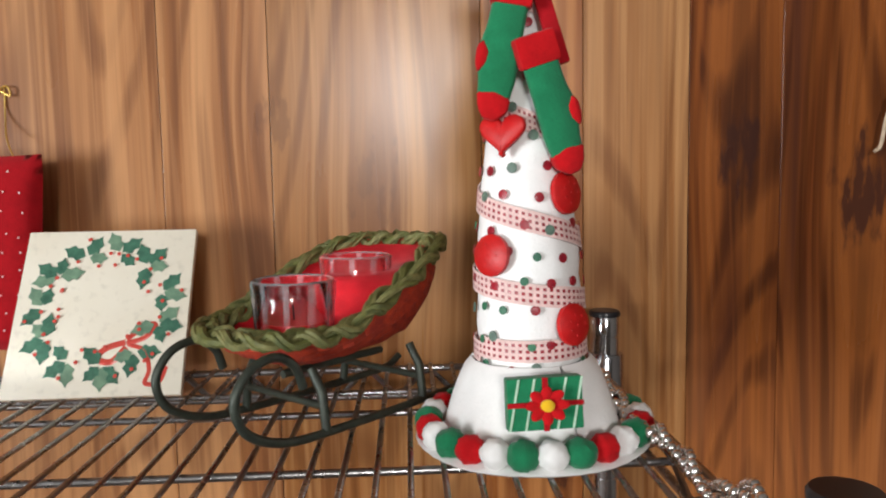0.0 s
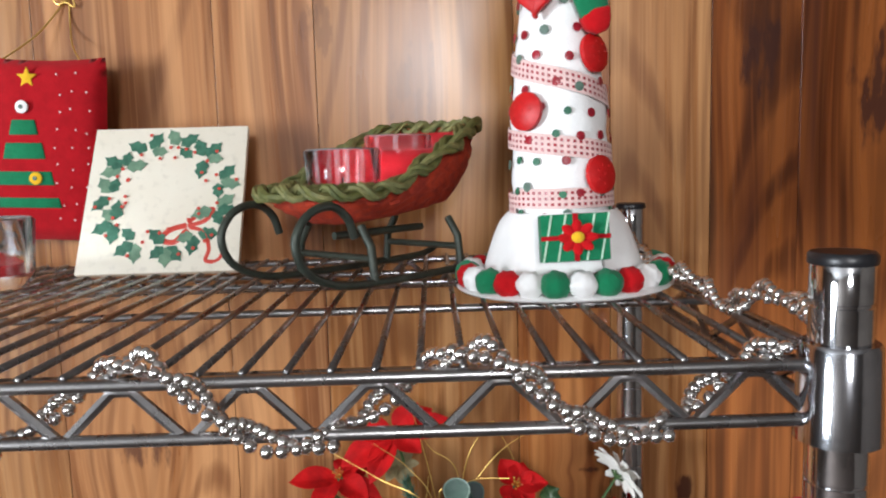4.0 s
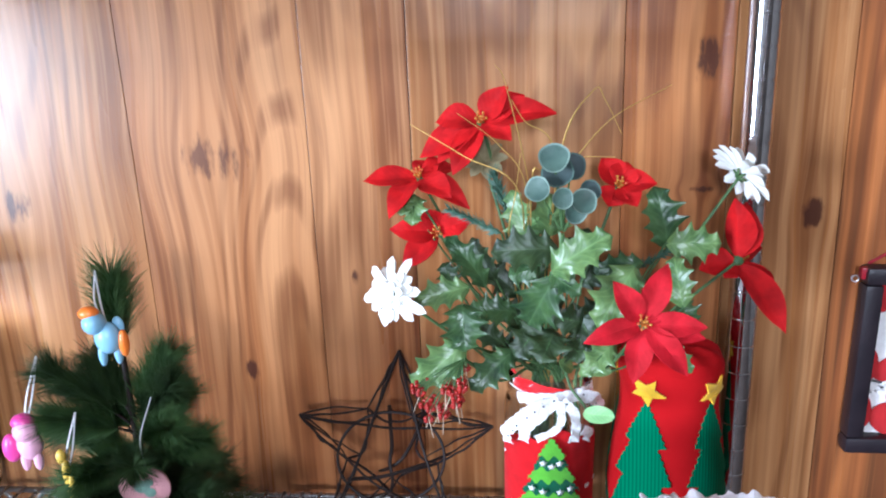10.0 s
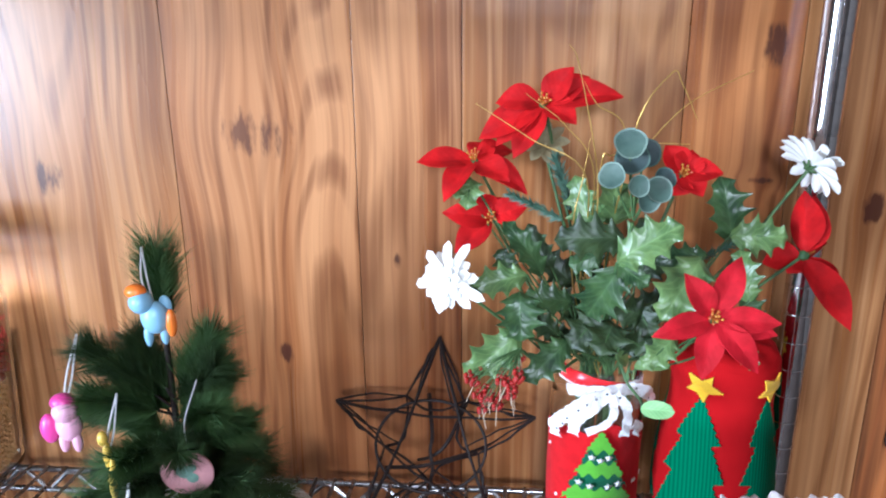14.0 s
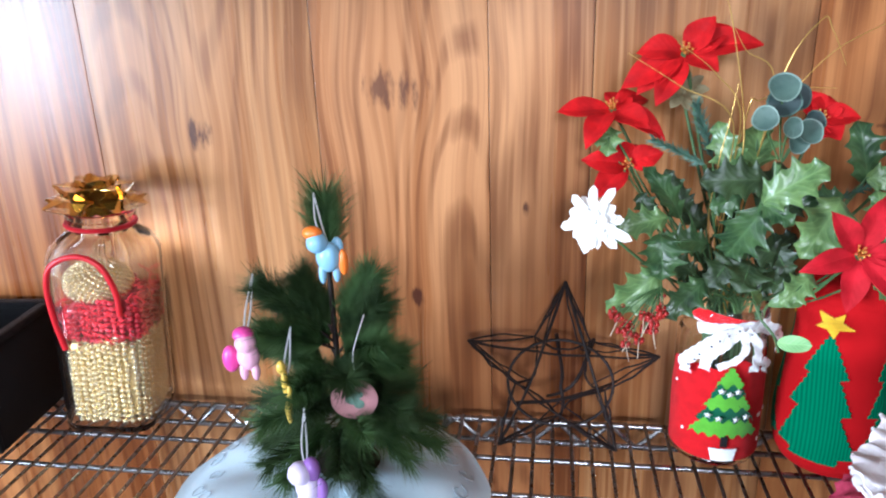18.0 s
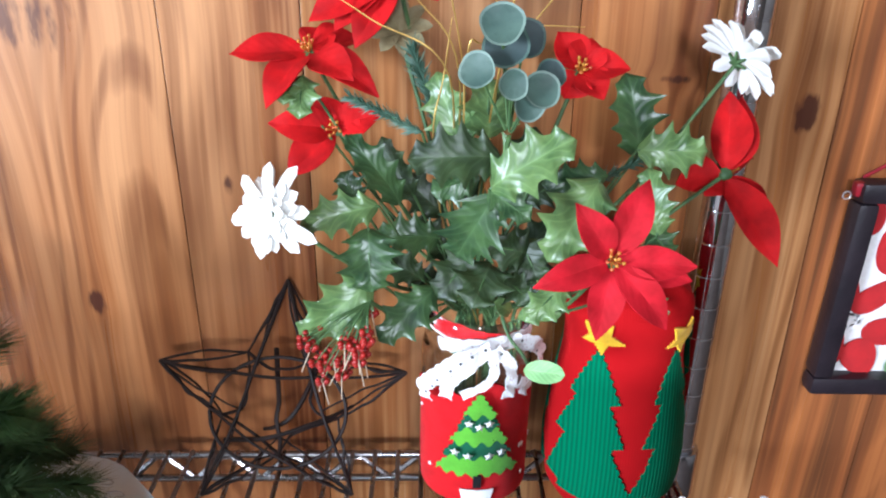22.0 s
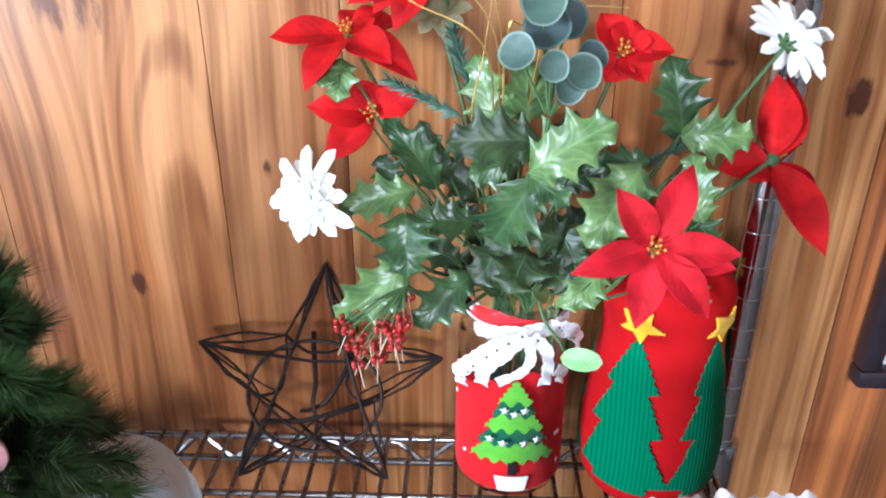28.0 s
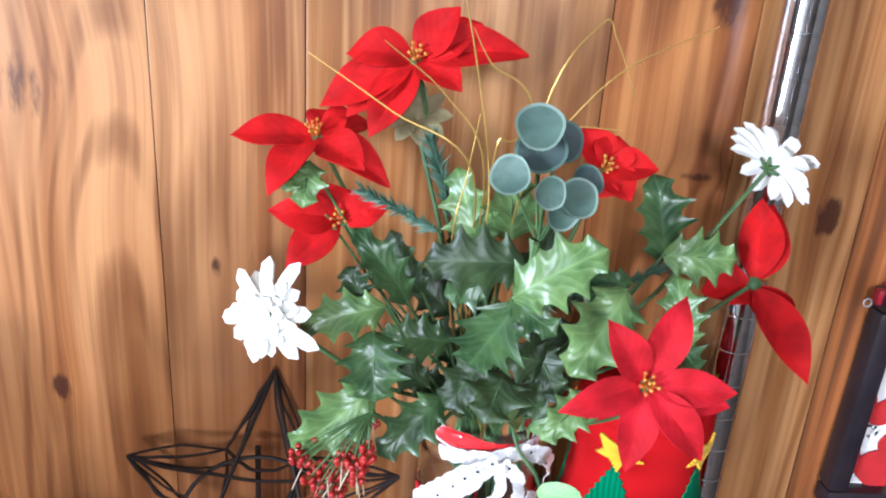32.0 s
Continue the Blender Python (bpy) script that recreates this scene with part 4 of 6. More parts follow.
# ---- silver bead garland ----
def garland():
    t = thing("bead_garland", (0, 0, SHELF_TOP), "silver bead garland wound round the upper shelf edge", "garland")
    rnd = random.Random(21)
    F = SYF - 0.006
    runs = []
    # waves over the front edge: up across the rail, down in front, and back behind
    for x0 in (-0.43, -0.29, -0.15, -0.01):
        runs.append([(x0 - 0.004, F + 0.010, 0.006), (x0 + 0.014, F + 0.002, 0.0075), (x0 + 0.036, F, -0.010), (x0 + 0.052, F, -0.023), (x0 + 0.068, F + 0.001, -0.029), (x0 + 0.088, F + 0.007, -0.028)])
        runs.append([(x0 + 0.088, F + 0.014, -0.028), (x0 + 0.104, F + 0.016, -0.018), (x0 + 0.122, F + 0.016, -0.004), (x0 + 0.138, F + 0.010, 0.006)])
    # loops along the side edge to the front post
    side = [(0.118, -0.23, 0.008), (0.128, -0.26, 0.016), (0.136, -0.29, 0.012), (0.14, -0.32, 0.004), (0.143, -0.345, 0.016), (0.146, -0.37, 0.018), (0.148, -0.392, 0.014), (0.147, -0.408, 0.004)]
    runs.append(side)
    runs.append([(0.112, -0.18, 0.03), (0.122, -0.2, 0.026), (0.126, -0.225, 0.012), (0.118, -0.245, 0.008)])
    me = bpy.data.meshes.new("bead")
    bm = bmesh.new()
    bmesh.ops.create_icosphere(bm, subdivisions=2, radius=0.0031)
    bead = finish(bm)
    for pts in runs:
        line = curve_pts(pts, 14)
        acc, prev, spots = 0.0, line[0], []
        for p in line[1:]:
            acc += (p - prev).length
            if acc > 0.0040:
                acc = 0
                spots.append(p)
            prev = p
        for strand in range(2):
            bm = bmesh.new()
            for k, p in enumerate(spots):
                a = k * 0.5 + strand * 3.14
                q = p + Vector((0.0031 * math.cos(a), -0.001 + 0.0024 * math.sin(a), 0.0031 * math.sin(a))) + Vector([rnd.uniform(-0.0005, 0.0005) for _ in range(3)])
                n0 = len(bm.verts)
                bm.from_mesh(bead)
                bm.verts.ensure_lookup_table()
                for v in bm.verts[n0:]:
                    v.co += q
            tagged(part("bead_strand", bm, M_SILVER, t), "strand of small silver beads", kind="stuff")


garland()


# ---- lower shelf: plants and flowers ----
def leafy(name, c1, c2, rough=0.4, vein=0.35, relief=0.17):
    """Pressed cloth leaf: a pale midrib and side veins drawn along the leaf's own length."""
    m = mat(name, c1, rough)
    v = coords(m, (1, 1, 1))
    a = noise_tex(m, v, 60, 4)
    c = mix(m, c1, c2, ramp(m, a, ((0.36, (0, 0, 0)), (0.66, (1, 1, 1)))))
    uv = node(m, "ShaderNodeUVMap")
    sep = node(m, "ShaderNodeSeparateXYZ")
    link(m, uv.outputs[0], sep.inputs[0])
    off = maths(m, "ABSOLUTE", maths(m, "SUBTRACT", sep.outputs[0], 0.5))
    rib = maths(m, "POWER", maths(m, "SUBTRACT", 1.0, off), 26.0)
    side = maths(m, "SINE", maths(m, "MULTIPLY", maths(m, "SUBTRACT", sep.outputs[1], maths(m, "MULTIPLY", off, 0.62)), 44.0))
    veins = maths(m, "MAXIMUM", rib, maths(m, "MULTIPLY", maths(m, "POWER", maths(m, "MULTIPLY_ADD", side, 0.5, 0.5), 7.0), 0.55))
    base(m, mix(m, c, tuple(min(1, x * 1.9 + 0.03) for x in c1), maths(m, "MULTIPLY", veins, vein)))
    bump(m, maths(m, "MULTIPLY_ADD", side, 0.5, maths(m, "MULTIPLY", rib, -1.5)), relief, 0.0007)
    return m


M_HOLLY = leafy("holly_cloth", (0.056, 0.108, 0.034), (0.019, 0.047, 0.018), 0.33)
M_HOLLY2 = leafy("holly_pale", (0.145, 0.23, 0.072), (0.06, 0.12, 0.038), 0.33)
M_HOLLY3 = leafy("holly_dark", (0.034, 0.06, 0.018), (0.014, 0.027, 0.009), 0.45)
M_EUCA = speckled("eucalyptus_grey", (0.085, 0.14, 0.108), (0.045, 0.085, 0.068), 45, 0.55)
# Darker copy of the leaf grey: underside tone and shade in one colour.
M_EUCA3 = speckled("eucalyptus_shaded", (0.03, 0.055, 0.05), (0.015, 0.03, 0.03), 45, 0.6)
M_EUCA2 = speckled("eucalyptus_rim", (0.2, 0.275, 0.22), (0.13, 0.19, 0.155), 45, 0.5)
M_SPRIG = speckled("sprig_grey_green", (0.09, 0.17, 0.115), (0.045, 0.1, 0.065), 60, 0.55)
M_LEAFLET = leafy("pale_leaflet", (0.3, 0.5, 0.2), (0.2, 0.4, 0.15), 0.5, 0.2)
M_STEM = speckled("green_stem", (0.08, 0.15, 0.045), (0.04, 0.09, 0.03), 90, 0.6)
M_PETAL = leafy("red_petal", (0.55, 0.005, 0.006), (0.32, 0.003, 0.004), 0.75, 0.03, 0.1)
M_PETAL2 = leafy("rose_red_petal", (0.52, 0.008, 0.018), (0.3, 0.004, 0.008), 0.75, 0.03, 0.1)
for _m in (M_PETAL, M_PETAL2):
    _m.node_tree.nodes["Principled BSDF"].inputs["Specular IOR Level"].default_value = 0.2
M_DAISY = speckled("white_petal", (0.88, 0.87, 0.83), (0.82, 0.8, 0.74), 60, 0.6, bumpy=0.2, dirt=0.97)
M_DRIED = speckled("dried_husk", (0.26, 0.22, 0.11), (0.15, 0.11, 0.05), 60, 0.7)
M_BERRY = speckled("red_berry", (0.4, 0.016, 0.01), (0.26, 0.008, 0.006), 100, 0.35)
M_PINE = speckled("pine_green", (0.05, 0.084, 0.027), (0.022, 0.042, 0.015), 60, 0.6, Specular_IOR_Level=0.25)
M_TWIG = speckled("dark_twig", (0.02, 0.011, 0.009), (0.009, 0.006, 0.005), 90, 0.6, Specular_IOR_Level=0.25)


def blade(base_p, tip_p, width, out, lobes=0, curl=0.25, fold=0.25, rows=14, shape=(0.7, 0.6), droop=0.0, thick=0.0005):
    """A petal or leaf from base to tip; out: the way its face looks. lobes: holly spikes on each side."""
    b, t = Vector(base_p), Vector(tip_p)
    ax = t - b
    L = ax.length
    ax.normalize()
    side = ax.cross(Vector(out)).normalized()
    nrm = side.cross(ax).normalized()
    bm = bmesh.new()
    uvl = bm.loops.layers.uv.new("UVMap")
    grid = []
    cols = 9 if lobes else 7
    if lobes:
        rows = lobes * 10
    a0, b0 = (0.5, 0.6) if lobes else shape
    pk = a0 / (a0 + b0)
    top = pk**a0 * (1 - pk) ** b0
    where = {}
    for j in range(rows + 1):
        f = j / rows
        w = (f**a0 * (1 - f) ** b0) / top
        if lobes:
            tooth = max(0.0, 1 - abs((f * lobes) % 1.0 - 0.62) / 0.38) ** 1.5
            w = w * (0.62 + 0.5 * tooth)
        w = max(w, 0.03)
        c = b + ax * (L * f) + nrm * (curl * L * math.sin(math.pi * f) * 0.35 - droop * L * f * f)
        row = []
        for k in range(cols):
            s = (k / (cols - 1) - 0.5) * 2
            p = c + side * (s * w * width * 0.5) + nrm * (fold * width * 0.5 * abs(s) * w)
            if lobes:
                p += ax * (L * 0.07 * abs(s) * tooth * (1 - f)) + nrm * (0.09 * width * (tooth - 0.4) * s * s)
            p += nrm * (0.03 * width * math.sin(9 * f + 2 * s))
            v = bm.verts.new(p)
            where[v] = (k / (cols - 1), f)
            row.append(v)
        grid.append(row)
    for A, B in zip(grid, grid[1:]):
        for k in range(cols - 1):
            fc = bm.faces.new((A[k], A[k + 1], B[k + 1], B[k]))
            for lp in fc.loops:
                lp[uvl].uv = where[lp.vert]
    thicken(bm, thick)
    return bm


ROOT = Vector((-0.007, -0.064, 1.035))


def stem_to(parent, c, start=None, bend=0.0, r=0.0013, m=None):
    s = Vector(start) if start else ROOT + Vector((0.012 * math.sin(c[0] * 90), 0.012 * math.cos(c[2] * 70), 0))
    c = Vector(c)
    mid = s.lerp(c, 0.55) + Vector((0, bend, -0.01))
    pts = curve_pts([s - Vector((0, 0, 0.1)), s, mid, c], 7)
    part("stem", rod([p - parent.matrix_world.translation for p in pts], r, 6), m or M_STEM, parent, "thin green stem")


def poinsettia(c, tips, width, label, m=None, start=None, face=None):
    c = Vector(c)
    t = thing("poinsettia", c, label, "flower", "poinsettias in the jar")
    stem_to(t, c, start)
    rnd = random.Random(int(abs(c.x * 1e4)))
    for p in tips:
        p = Vector(p)
        out = Vector(face) if face else Vector((0, -0.75, 0.55))
        part("petal", blade(p * 0.04, p * 1.03, width * rnd.uniform(0.8, 0.98), out, 0, rnd.uniform(0.05, 0.4), rnd.uniform(0.3, 0.55), 16, (0.8, 1.0), rnd.uniform(0, 0.12)), m or M_PETAL, t)
    o = (Vector(face) if face else Vector((0, -0.75, 0.55))).normalized()
    bm = bmesh.new()
    for k in range(9):
        a = k * 2.4
        u = o.orthogonal().normalized()
        w = o.cross(u)
        q = o * 0.004 + (u * math.cos(a) + w * math.sin(a)) * 0.0019 * math.sqrt(k)
        tube(bm, [q * 0.2, q + o * 0.0035], 0.0006, 5)
        ball(bm, q + o * 0.004, 0.0011, 6, 5)
    part("flower_centre", bm, M_CENTRE, t, "red and yellow bead centre")
    # a green calyx behind
    bm = lathe([(0, -0.004), (0.003, -0.002), (0.0045, 0.001), (0, 0.001)], 8)
    place(part("calyx", bm, M_STEM, t), o.to_track_quat("Z", "Y").to_matrix().to_4x4())
    return t


M_CENTRE = speckled("flower_centre", (0.5, 0.05, 0.015), (0.55, 0.3, 0.03), 400, 0.5)

poinsettia((-0.059, -0.075, 1.257), [(0.02, 0, 0.027), (0.032, 0.004, 0.021), (0.057, 0, 0.006), (0.023, -0.015, -0.012), (-0.036, 0.004, 0.002), (-0.048, -0.012, -0.022), (-0.022, -0.02, -0.036), (-0.036, -0.004, -0.029)], 0.028, "red cloth poinsettia, highest in the jar", face=(0.0, -0.75, 0.65))
poinsettia((-0.112, -0.06, 1.211), [(-0.045, -0.006, 0), (-0.022, -0.03, -0.025), (0.041, -0.02, -0.019), (0.029, 0.01, 0.008), (0.011, 0.014, 0.012), (0.027, -0.026, -0.009)], 0.026, "red cloth poinsettia with yellow bead centre", face=(-0.15, -0.6, 0.8))
poinsettia((-0.097, -0.065, 1.165), [(-0.038, -0.012, 0.007), (-0.029, -0.014, -0.025), (-0.011, 0.004, 0.019), (0.014, 0, 0.015), (0.027, -0.004, 0.011)], 0.024, "red cloth poinsettia low beside the daisy", face=(-0.15, -0.9, 0.4))
poinsettia((0.049, -0.07, 1.203), [(-0.012, 0.006, 0.022), (0.008, 0.006, 0.018), (0.028, -0.006, 0.004), (0.013, -0.014, -0.013), (-0.008, -0.004, -0.015), (0.02, 0.004, 0.008)], 0.025, "red cloth poinsettia turned up behind the eucalyptus", face=(0.1, -0.75, 0.6))
poinsettia((0.054, -0.17, 1.125), [(0.018, 0.012, 0.039), (-0.019, 0, 0.03), (-0.04, -0.012, -0.009), (-0.007, -0.016, -0.037), (0.03, -0.012, -0.033), (0.042, -0.006, 0), (0.042, -0.002, -0.01)], 0.021, "large rose-red cloth poinsettia in front of sock vase", M_PETAL2, start=(0.02, -0.085, 1.04), face=(0.0, -0.85, 0.5))
poinsettia((0.141, -0.085, 1.144), [(-0.003, 0.004, 0.049), (0.008, 0.012, 0.043), (0.036, -0.016, -0.05), (0.03, 0.004, -0.036), (-0.028, 0.004, -0.006), (-0.006, 0.01, -0.016), (0.024, 0.02, 0.004)], 0.029, "red cloth poinsettia turned away, standing out beside the post", face=(0.55, 0.78, 0.18))


def daisy(c, out, r, label, start=None):
    c, o = Vector(c), Vector(out).normalized()
    t = thing("daisy", c, label, "flower", "white daisies")
    stem_to(t, c, start)
    u = o.orthogonal().normalized()
    w = o.cross(u)
    rnd = random.Random(int(abs(c.x) * 1e4))
    for ring, (n, rr, lift) in enumerate(((12, 1.0, -0.12), (10, 0.88, 0.08), (8, 0.64, 0.26), (6, 0.4, 0.36))):
        for k in range(n):
            a = 2 * math.pi * (k + 0.5 * ring) / n + rnd.uniform(-0.1, 0.1)
            d = u * math.cos(a) + w * math.sin(a)
            tip = d * r * rr * rnd.uniform(0.7, 1.2) + o * (r * (lift * 0.7 + rnd.uniform(-0.08, 0.08)))
            part("petal", blade(d * r * 0.06, tip, r * 0.28, o, 0, 0.15, 0.35, 8, (0.75, 0.34)), M_DAISY, t)
    bm = bmesh.new()
    ball(bm, o * 0.0035, 0.0028, 8, 6)
    part("flower_centre", bm, M_DAISY, t)
    bm = bmesh.new()
    for k in range(6):
        a = k * 1.05
        d = u * math.cos(a) + w * math.sin(a)
        tube(bm, [-o * 0.004, -o * 0.0015 + d * 0.007], [0.0016, 0.0008], 5)
    part("calyx", bm, M_STEM, t, "green calyx")


daisy((-0.127, -0.13, 1.134), (-0.5, -0.82, 0.3), 0.0285, "white cloth daisy leaning out beside holly leaves")
daisy((0.143, -0.072, 1.211), (0.66, 0.3, 0.42), 0.029, "white cloth daisy turned away, near the post", start=(0.02, -0.085, 1.06))


def holly(pairs, mats, seed, side):
    rnd = random.Random(seed)
    for (b, tp, wide), m in zip(pairs, mats):
        b, tp = Vector(b), Vector(tp)
        t = thing("holly_leaf", b, "glossy green cloth holly leaf on a wire stem", "leaf", "holly leaves " + side)
        stem_to(t, b, r=0.0009)
        L = (tp - b).length
        part("leaf_blade", blade((0, 0, 0), (tp - b) * 1.07, wide * 1.5, (rnd.uniform(-0.3, 0.3), -0.8, rnd.uniform(0.15, 0.55)), 3 if L < 0.032 else 4, 0.25, 0.2, 24, (0.6, 0.7), 0.06), m, t)
        part("midrib", rod([(0, 0, 0), (tp - b) * 0.5 + Vector((0, -0.002, 0.001)), (tp - b) * 0.95], [0.0009, 0.0006, 0.0002], 5), M_STEM, t)


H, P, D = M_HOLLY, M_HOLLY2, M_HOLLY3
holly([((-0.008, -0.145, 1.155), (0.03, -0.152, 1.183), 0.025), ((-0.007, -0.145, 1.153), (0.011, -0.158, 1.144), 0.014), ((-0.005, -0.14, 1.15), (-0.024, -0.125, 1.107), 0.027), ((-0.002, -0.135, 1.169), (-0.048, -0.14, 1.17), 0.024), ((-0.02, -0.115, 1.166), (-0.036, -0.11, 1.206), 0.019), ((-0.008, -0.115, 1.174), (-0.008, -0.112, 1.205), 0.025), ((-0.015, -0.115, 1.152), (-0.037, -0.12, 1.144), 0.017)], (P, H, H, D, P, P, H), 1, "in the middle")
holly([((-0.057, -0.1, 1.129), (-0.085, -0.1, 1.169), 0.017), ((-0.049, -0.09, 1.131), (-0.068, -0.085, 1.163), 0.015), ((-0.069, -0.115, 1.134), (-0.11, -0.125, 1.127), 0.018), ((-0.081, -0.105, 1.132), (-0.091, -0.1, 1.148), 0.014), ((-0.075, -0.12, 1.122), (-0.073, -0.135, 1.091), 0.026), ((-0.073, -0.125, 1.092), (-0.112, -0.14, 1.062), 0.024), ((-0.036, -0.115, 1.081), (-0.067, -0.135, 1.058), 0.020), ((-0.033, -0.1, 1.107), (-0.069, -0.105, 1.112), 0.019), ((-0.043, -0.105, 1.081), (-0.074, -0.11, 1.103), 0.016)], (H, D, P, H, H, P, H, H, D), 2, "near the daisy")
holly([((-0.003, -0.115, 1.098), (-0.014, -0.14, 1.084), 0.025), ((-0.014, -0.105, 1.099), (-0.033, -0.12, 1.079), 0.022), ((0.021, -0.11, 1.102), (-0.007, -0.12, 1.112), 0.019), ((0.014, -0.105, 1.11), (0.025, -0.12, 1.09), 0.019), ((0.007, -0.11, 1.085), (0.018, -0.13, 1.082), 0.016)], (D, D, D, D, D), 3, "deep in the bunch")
holly([((0.056, -0.12, 1.152), (0.029, -0.14, 1.114), 0.028), ((0.065, -0.1, 1.148), (0.029, -0.105, 1.144), 0.016), ((0.093, -0.12, 1.118), (0.088, -0.105, 1.152), 0.018), ((0.091, -0.11, 1.117), (0.102, -0.12, 1.106), 0.016), ((0.087, -0.08, 1.154), (0.078, -0.075, 1.2), 0.025), ((0.085, -0.085, 1.159), (0.124, -0.09, 1.16), 0.022), ((0.042, -0.125, 1.092), (0.018, -0.14, 1.074), 0.017), ((0.08, -0.14, 1.097), (0.095, -0.145, 1.077), 0.010)], (P, H, P, H, H, P, P, P), 4, "near the sock vase")
holly([((-0.115, -0.07, 1.199), (-0.116, -0.085, 1.179), 0.016), ((-0.125, -0.07, 1.197), (-0.124, -0.085, 1.187), 0.014)], (P, P), 5, "behind the flowers")


# Extra leaves added behind the bunch, all dark green, to give its gaps shade.
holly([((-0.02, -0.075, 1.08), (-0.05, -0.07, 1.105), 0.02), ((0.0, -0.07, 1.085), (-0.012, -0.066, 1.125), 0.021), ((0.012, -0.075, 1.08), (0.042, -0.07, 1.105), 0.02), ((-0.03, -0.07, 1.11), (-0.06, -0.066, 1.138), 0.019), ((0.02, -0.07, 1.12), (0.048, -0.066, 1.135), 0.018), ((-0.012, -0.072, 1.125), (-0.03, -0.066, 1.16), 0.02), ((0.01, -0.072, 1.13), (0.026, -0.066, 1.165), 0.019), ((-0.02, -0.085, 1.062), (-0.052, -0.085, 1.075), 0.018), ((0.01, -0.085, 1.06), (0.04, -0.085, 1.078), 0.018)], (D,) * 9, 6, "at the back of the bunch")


def eucalyptus():
    c = Vector((0.0, -0.15, 1.185))
    t = thing("eucalyptus_sprig", c, "grey-green eucalyptus sprig with round cupped leaves", "sprig")
    stem_to(t, c)
    rnd = random.Random(5)
    for p, r, dark in (((-0.007, -0.163, 1.241), 0.0112, 0), ((-0.004, -0.156, 1.231), 0.0122, 1), ((-0.018, -0.167, 1.221), 0.0094, 0), ((-0.002, -0.174, 1.216), 0.0078, 0), ((0.006, -0.15, 1.233), 0.0104, 1), ((0.018, -0.155, 1.217), 0.008, 1), ((0.013, -0.163, 1.211), 0.0098, 0), ((0.008, -0.158, 1.203), 0.009, 0)):
        q = Vector(p) - c
        r *= 0.93
        bm = lathe([(0, 0), (r * 0.5, 0.0002), (r * 0.88, 0.0006), (r, 0.0012), (r * 1.02, 0.0015), (r * 0.95, 0.0013), (r * 0.9, 0.001), (0, 0.0006)], 22, mats=[0, 0, 0, 1, 1, 1, 0])
        for v in bm.verts:
            v.co.x *= 1 + 0.06 * math.sin(3 * math.atan2(v.co.y, v.co.x) + q.x * 900)
            v.co.z += 4.5 * v.co.x * v.co.x + 0.9 * rnd.uniform(-0.0002, 0.0002)
        o = Vector((rnd.uniform(-0.35, 0.35), -0.85, rnd.uniform(0.05, 0.5)))
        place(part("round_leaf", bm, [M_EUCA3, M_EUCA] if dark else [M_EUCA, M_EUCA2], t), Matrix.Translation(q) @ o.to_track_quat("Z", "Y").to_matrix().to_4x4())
        part("leaf_stalk", rod([q * 0.1, q * 0.6 + Vector((0, 0.006, 0)), q + Vector((0, 0.001, 0))], 0.0007, 5), M_STEM, t)


eucalyptus()


def needle_sprig(a, b, length, n, seed, name, label, r=0.0007):
    a, b = Vector(a), Vector(b)
    t = thing(name, a, label, "sprig", "pine sprigs")
    stem_to(t, a, r=0.0009)
    part("twig", rod([(0, 0, 0), b - a], r, 5), M_STEM, t)
    part("needles", needles([(Vector((0, 0, 0)), b - a)], length, n, seed, 0.0008), M_SPRIG, t, "short grey-green needles")


def needles(segs, length, n, seed, thick=0.00055):
    """Thin three-sided needles along twigs, swept forwards."""
    rnd = random.Random(seed)
    vs, fs = [], []
    for a, b in segs:
        ax = (b - a).normalized()
        u = ax.orthogonal().normalized()
        w = ax.cross(u)
        for k in range(n):
            f = rnd.random()
            p = a.lerp(b, f)
            ang = rnd.uniform(0, 6.283)
            d = (ax * rnd.uniform(0.5, 1.3) + (u * math.cos(ang) + w * math.sin(ang)) * rnd.uniform(0.5, 0.9)).normalized()
            q = p + d * length * rnd.uniform(0.6, 1.15)
            e1 = d.orthogonal().normalized() * thick
            e2 = d.cross(e1)
            i = len(vs)
            vs += [p + e1, p - e1 * 0.5 + e2 * 0.86, p - e1 * 0.5 - e2 * 0.86, q]
            fs += [(i, i + 1, i + 3), (i + 1, i + 2, i + 3), (i + 2, i, i + 3)]
    me = bpy.data.meshes.new("needles")
    me.from_pydata([tuple(v) for v in vs], [], fs)
    return me


needle_sprig((-0.044, -0.115, 1.177), (-0.083, -0.11, 1.195), 0.008, 190, 1, "pine_sprig", "short dark green artificial pine sprig")
needle_sprig((-0.035, -0.095, 1.178), (-0.05, -0.09, 1.218), 0.012, 190, 2, "pine_sprig", "short dark green artificial pine sprig")
needle_sprig((0.063, -0.085, 1.14), (0.095, -0.085, 1.156), 0.008, 110, 3, "pine_sprig", "short dark green artificial pine sprig")

# a dried husk flower
t = thing("husk_flower", (-0.058, -0.068, 1.225), "pale dried husk flower among the leaves", "flower")
stem_to(t, (-0.058, -0.068, 1.225))
for k in range(9):
    a = 2 * math.pi * k / 9
    part("husk_petal", blade((0, 0, 0), (0.02 * math.cos(a), -0.008 + 0.006 * math.sin(a), 0.016 * math.sin(a) + 0.004), 0.009, (0, -0.8, 0.5), 0, 0.3, 0.3, 8), M_DRIED, t)

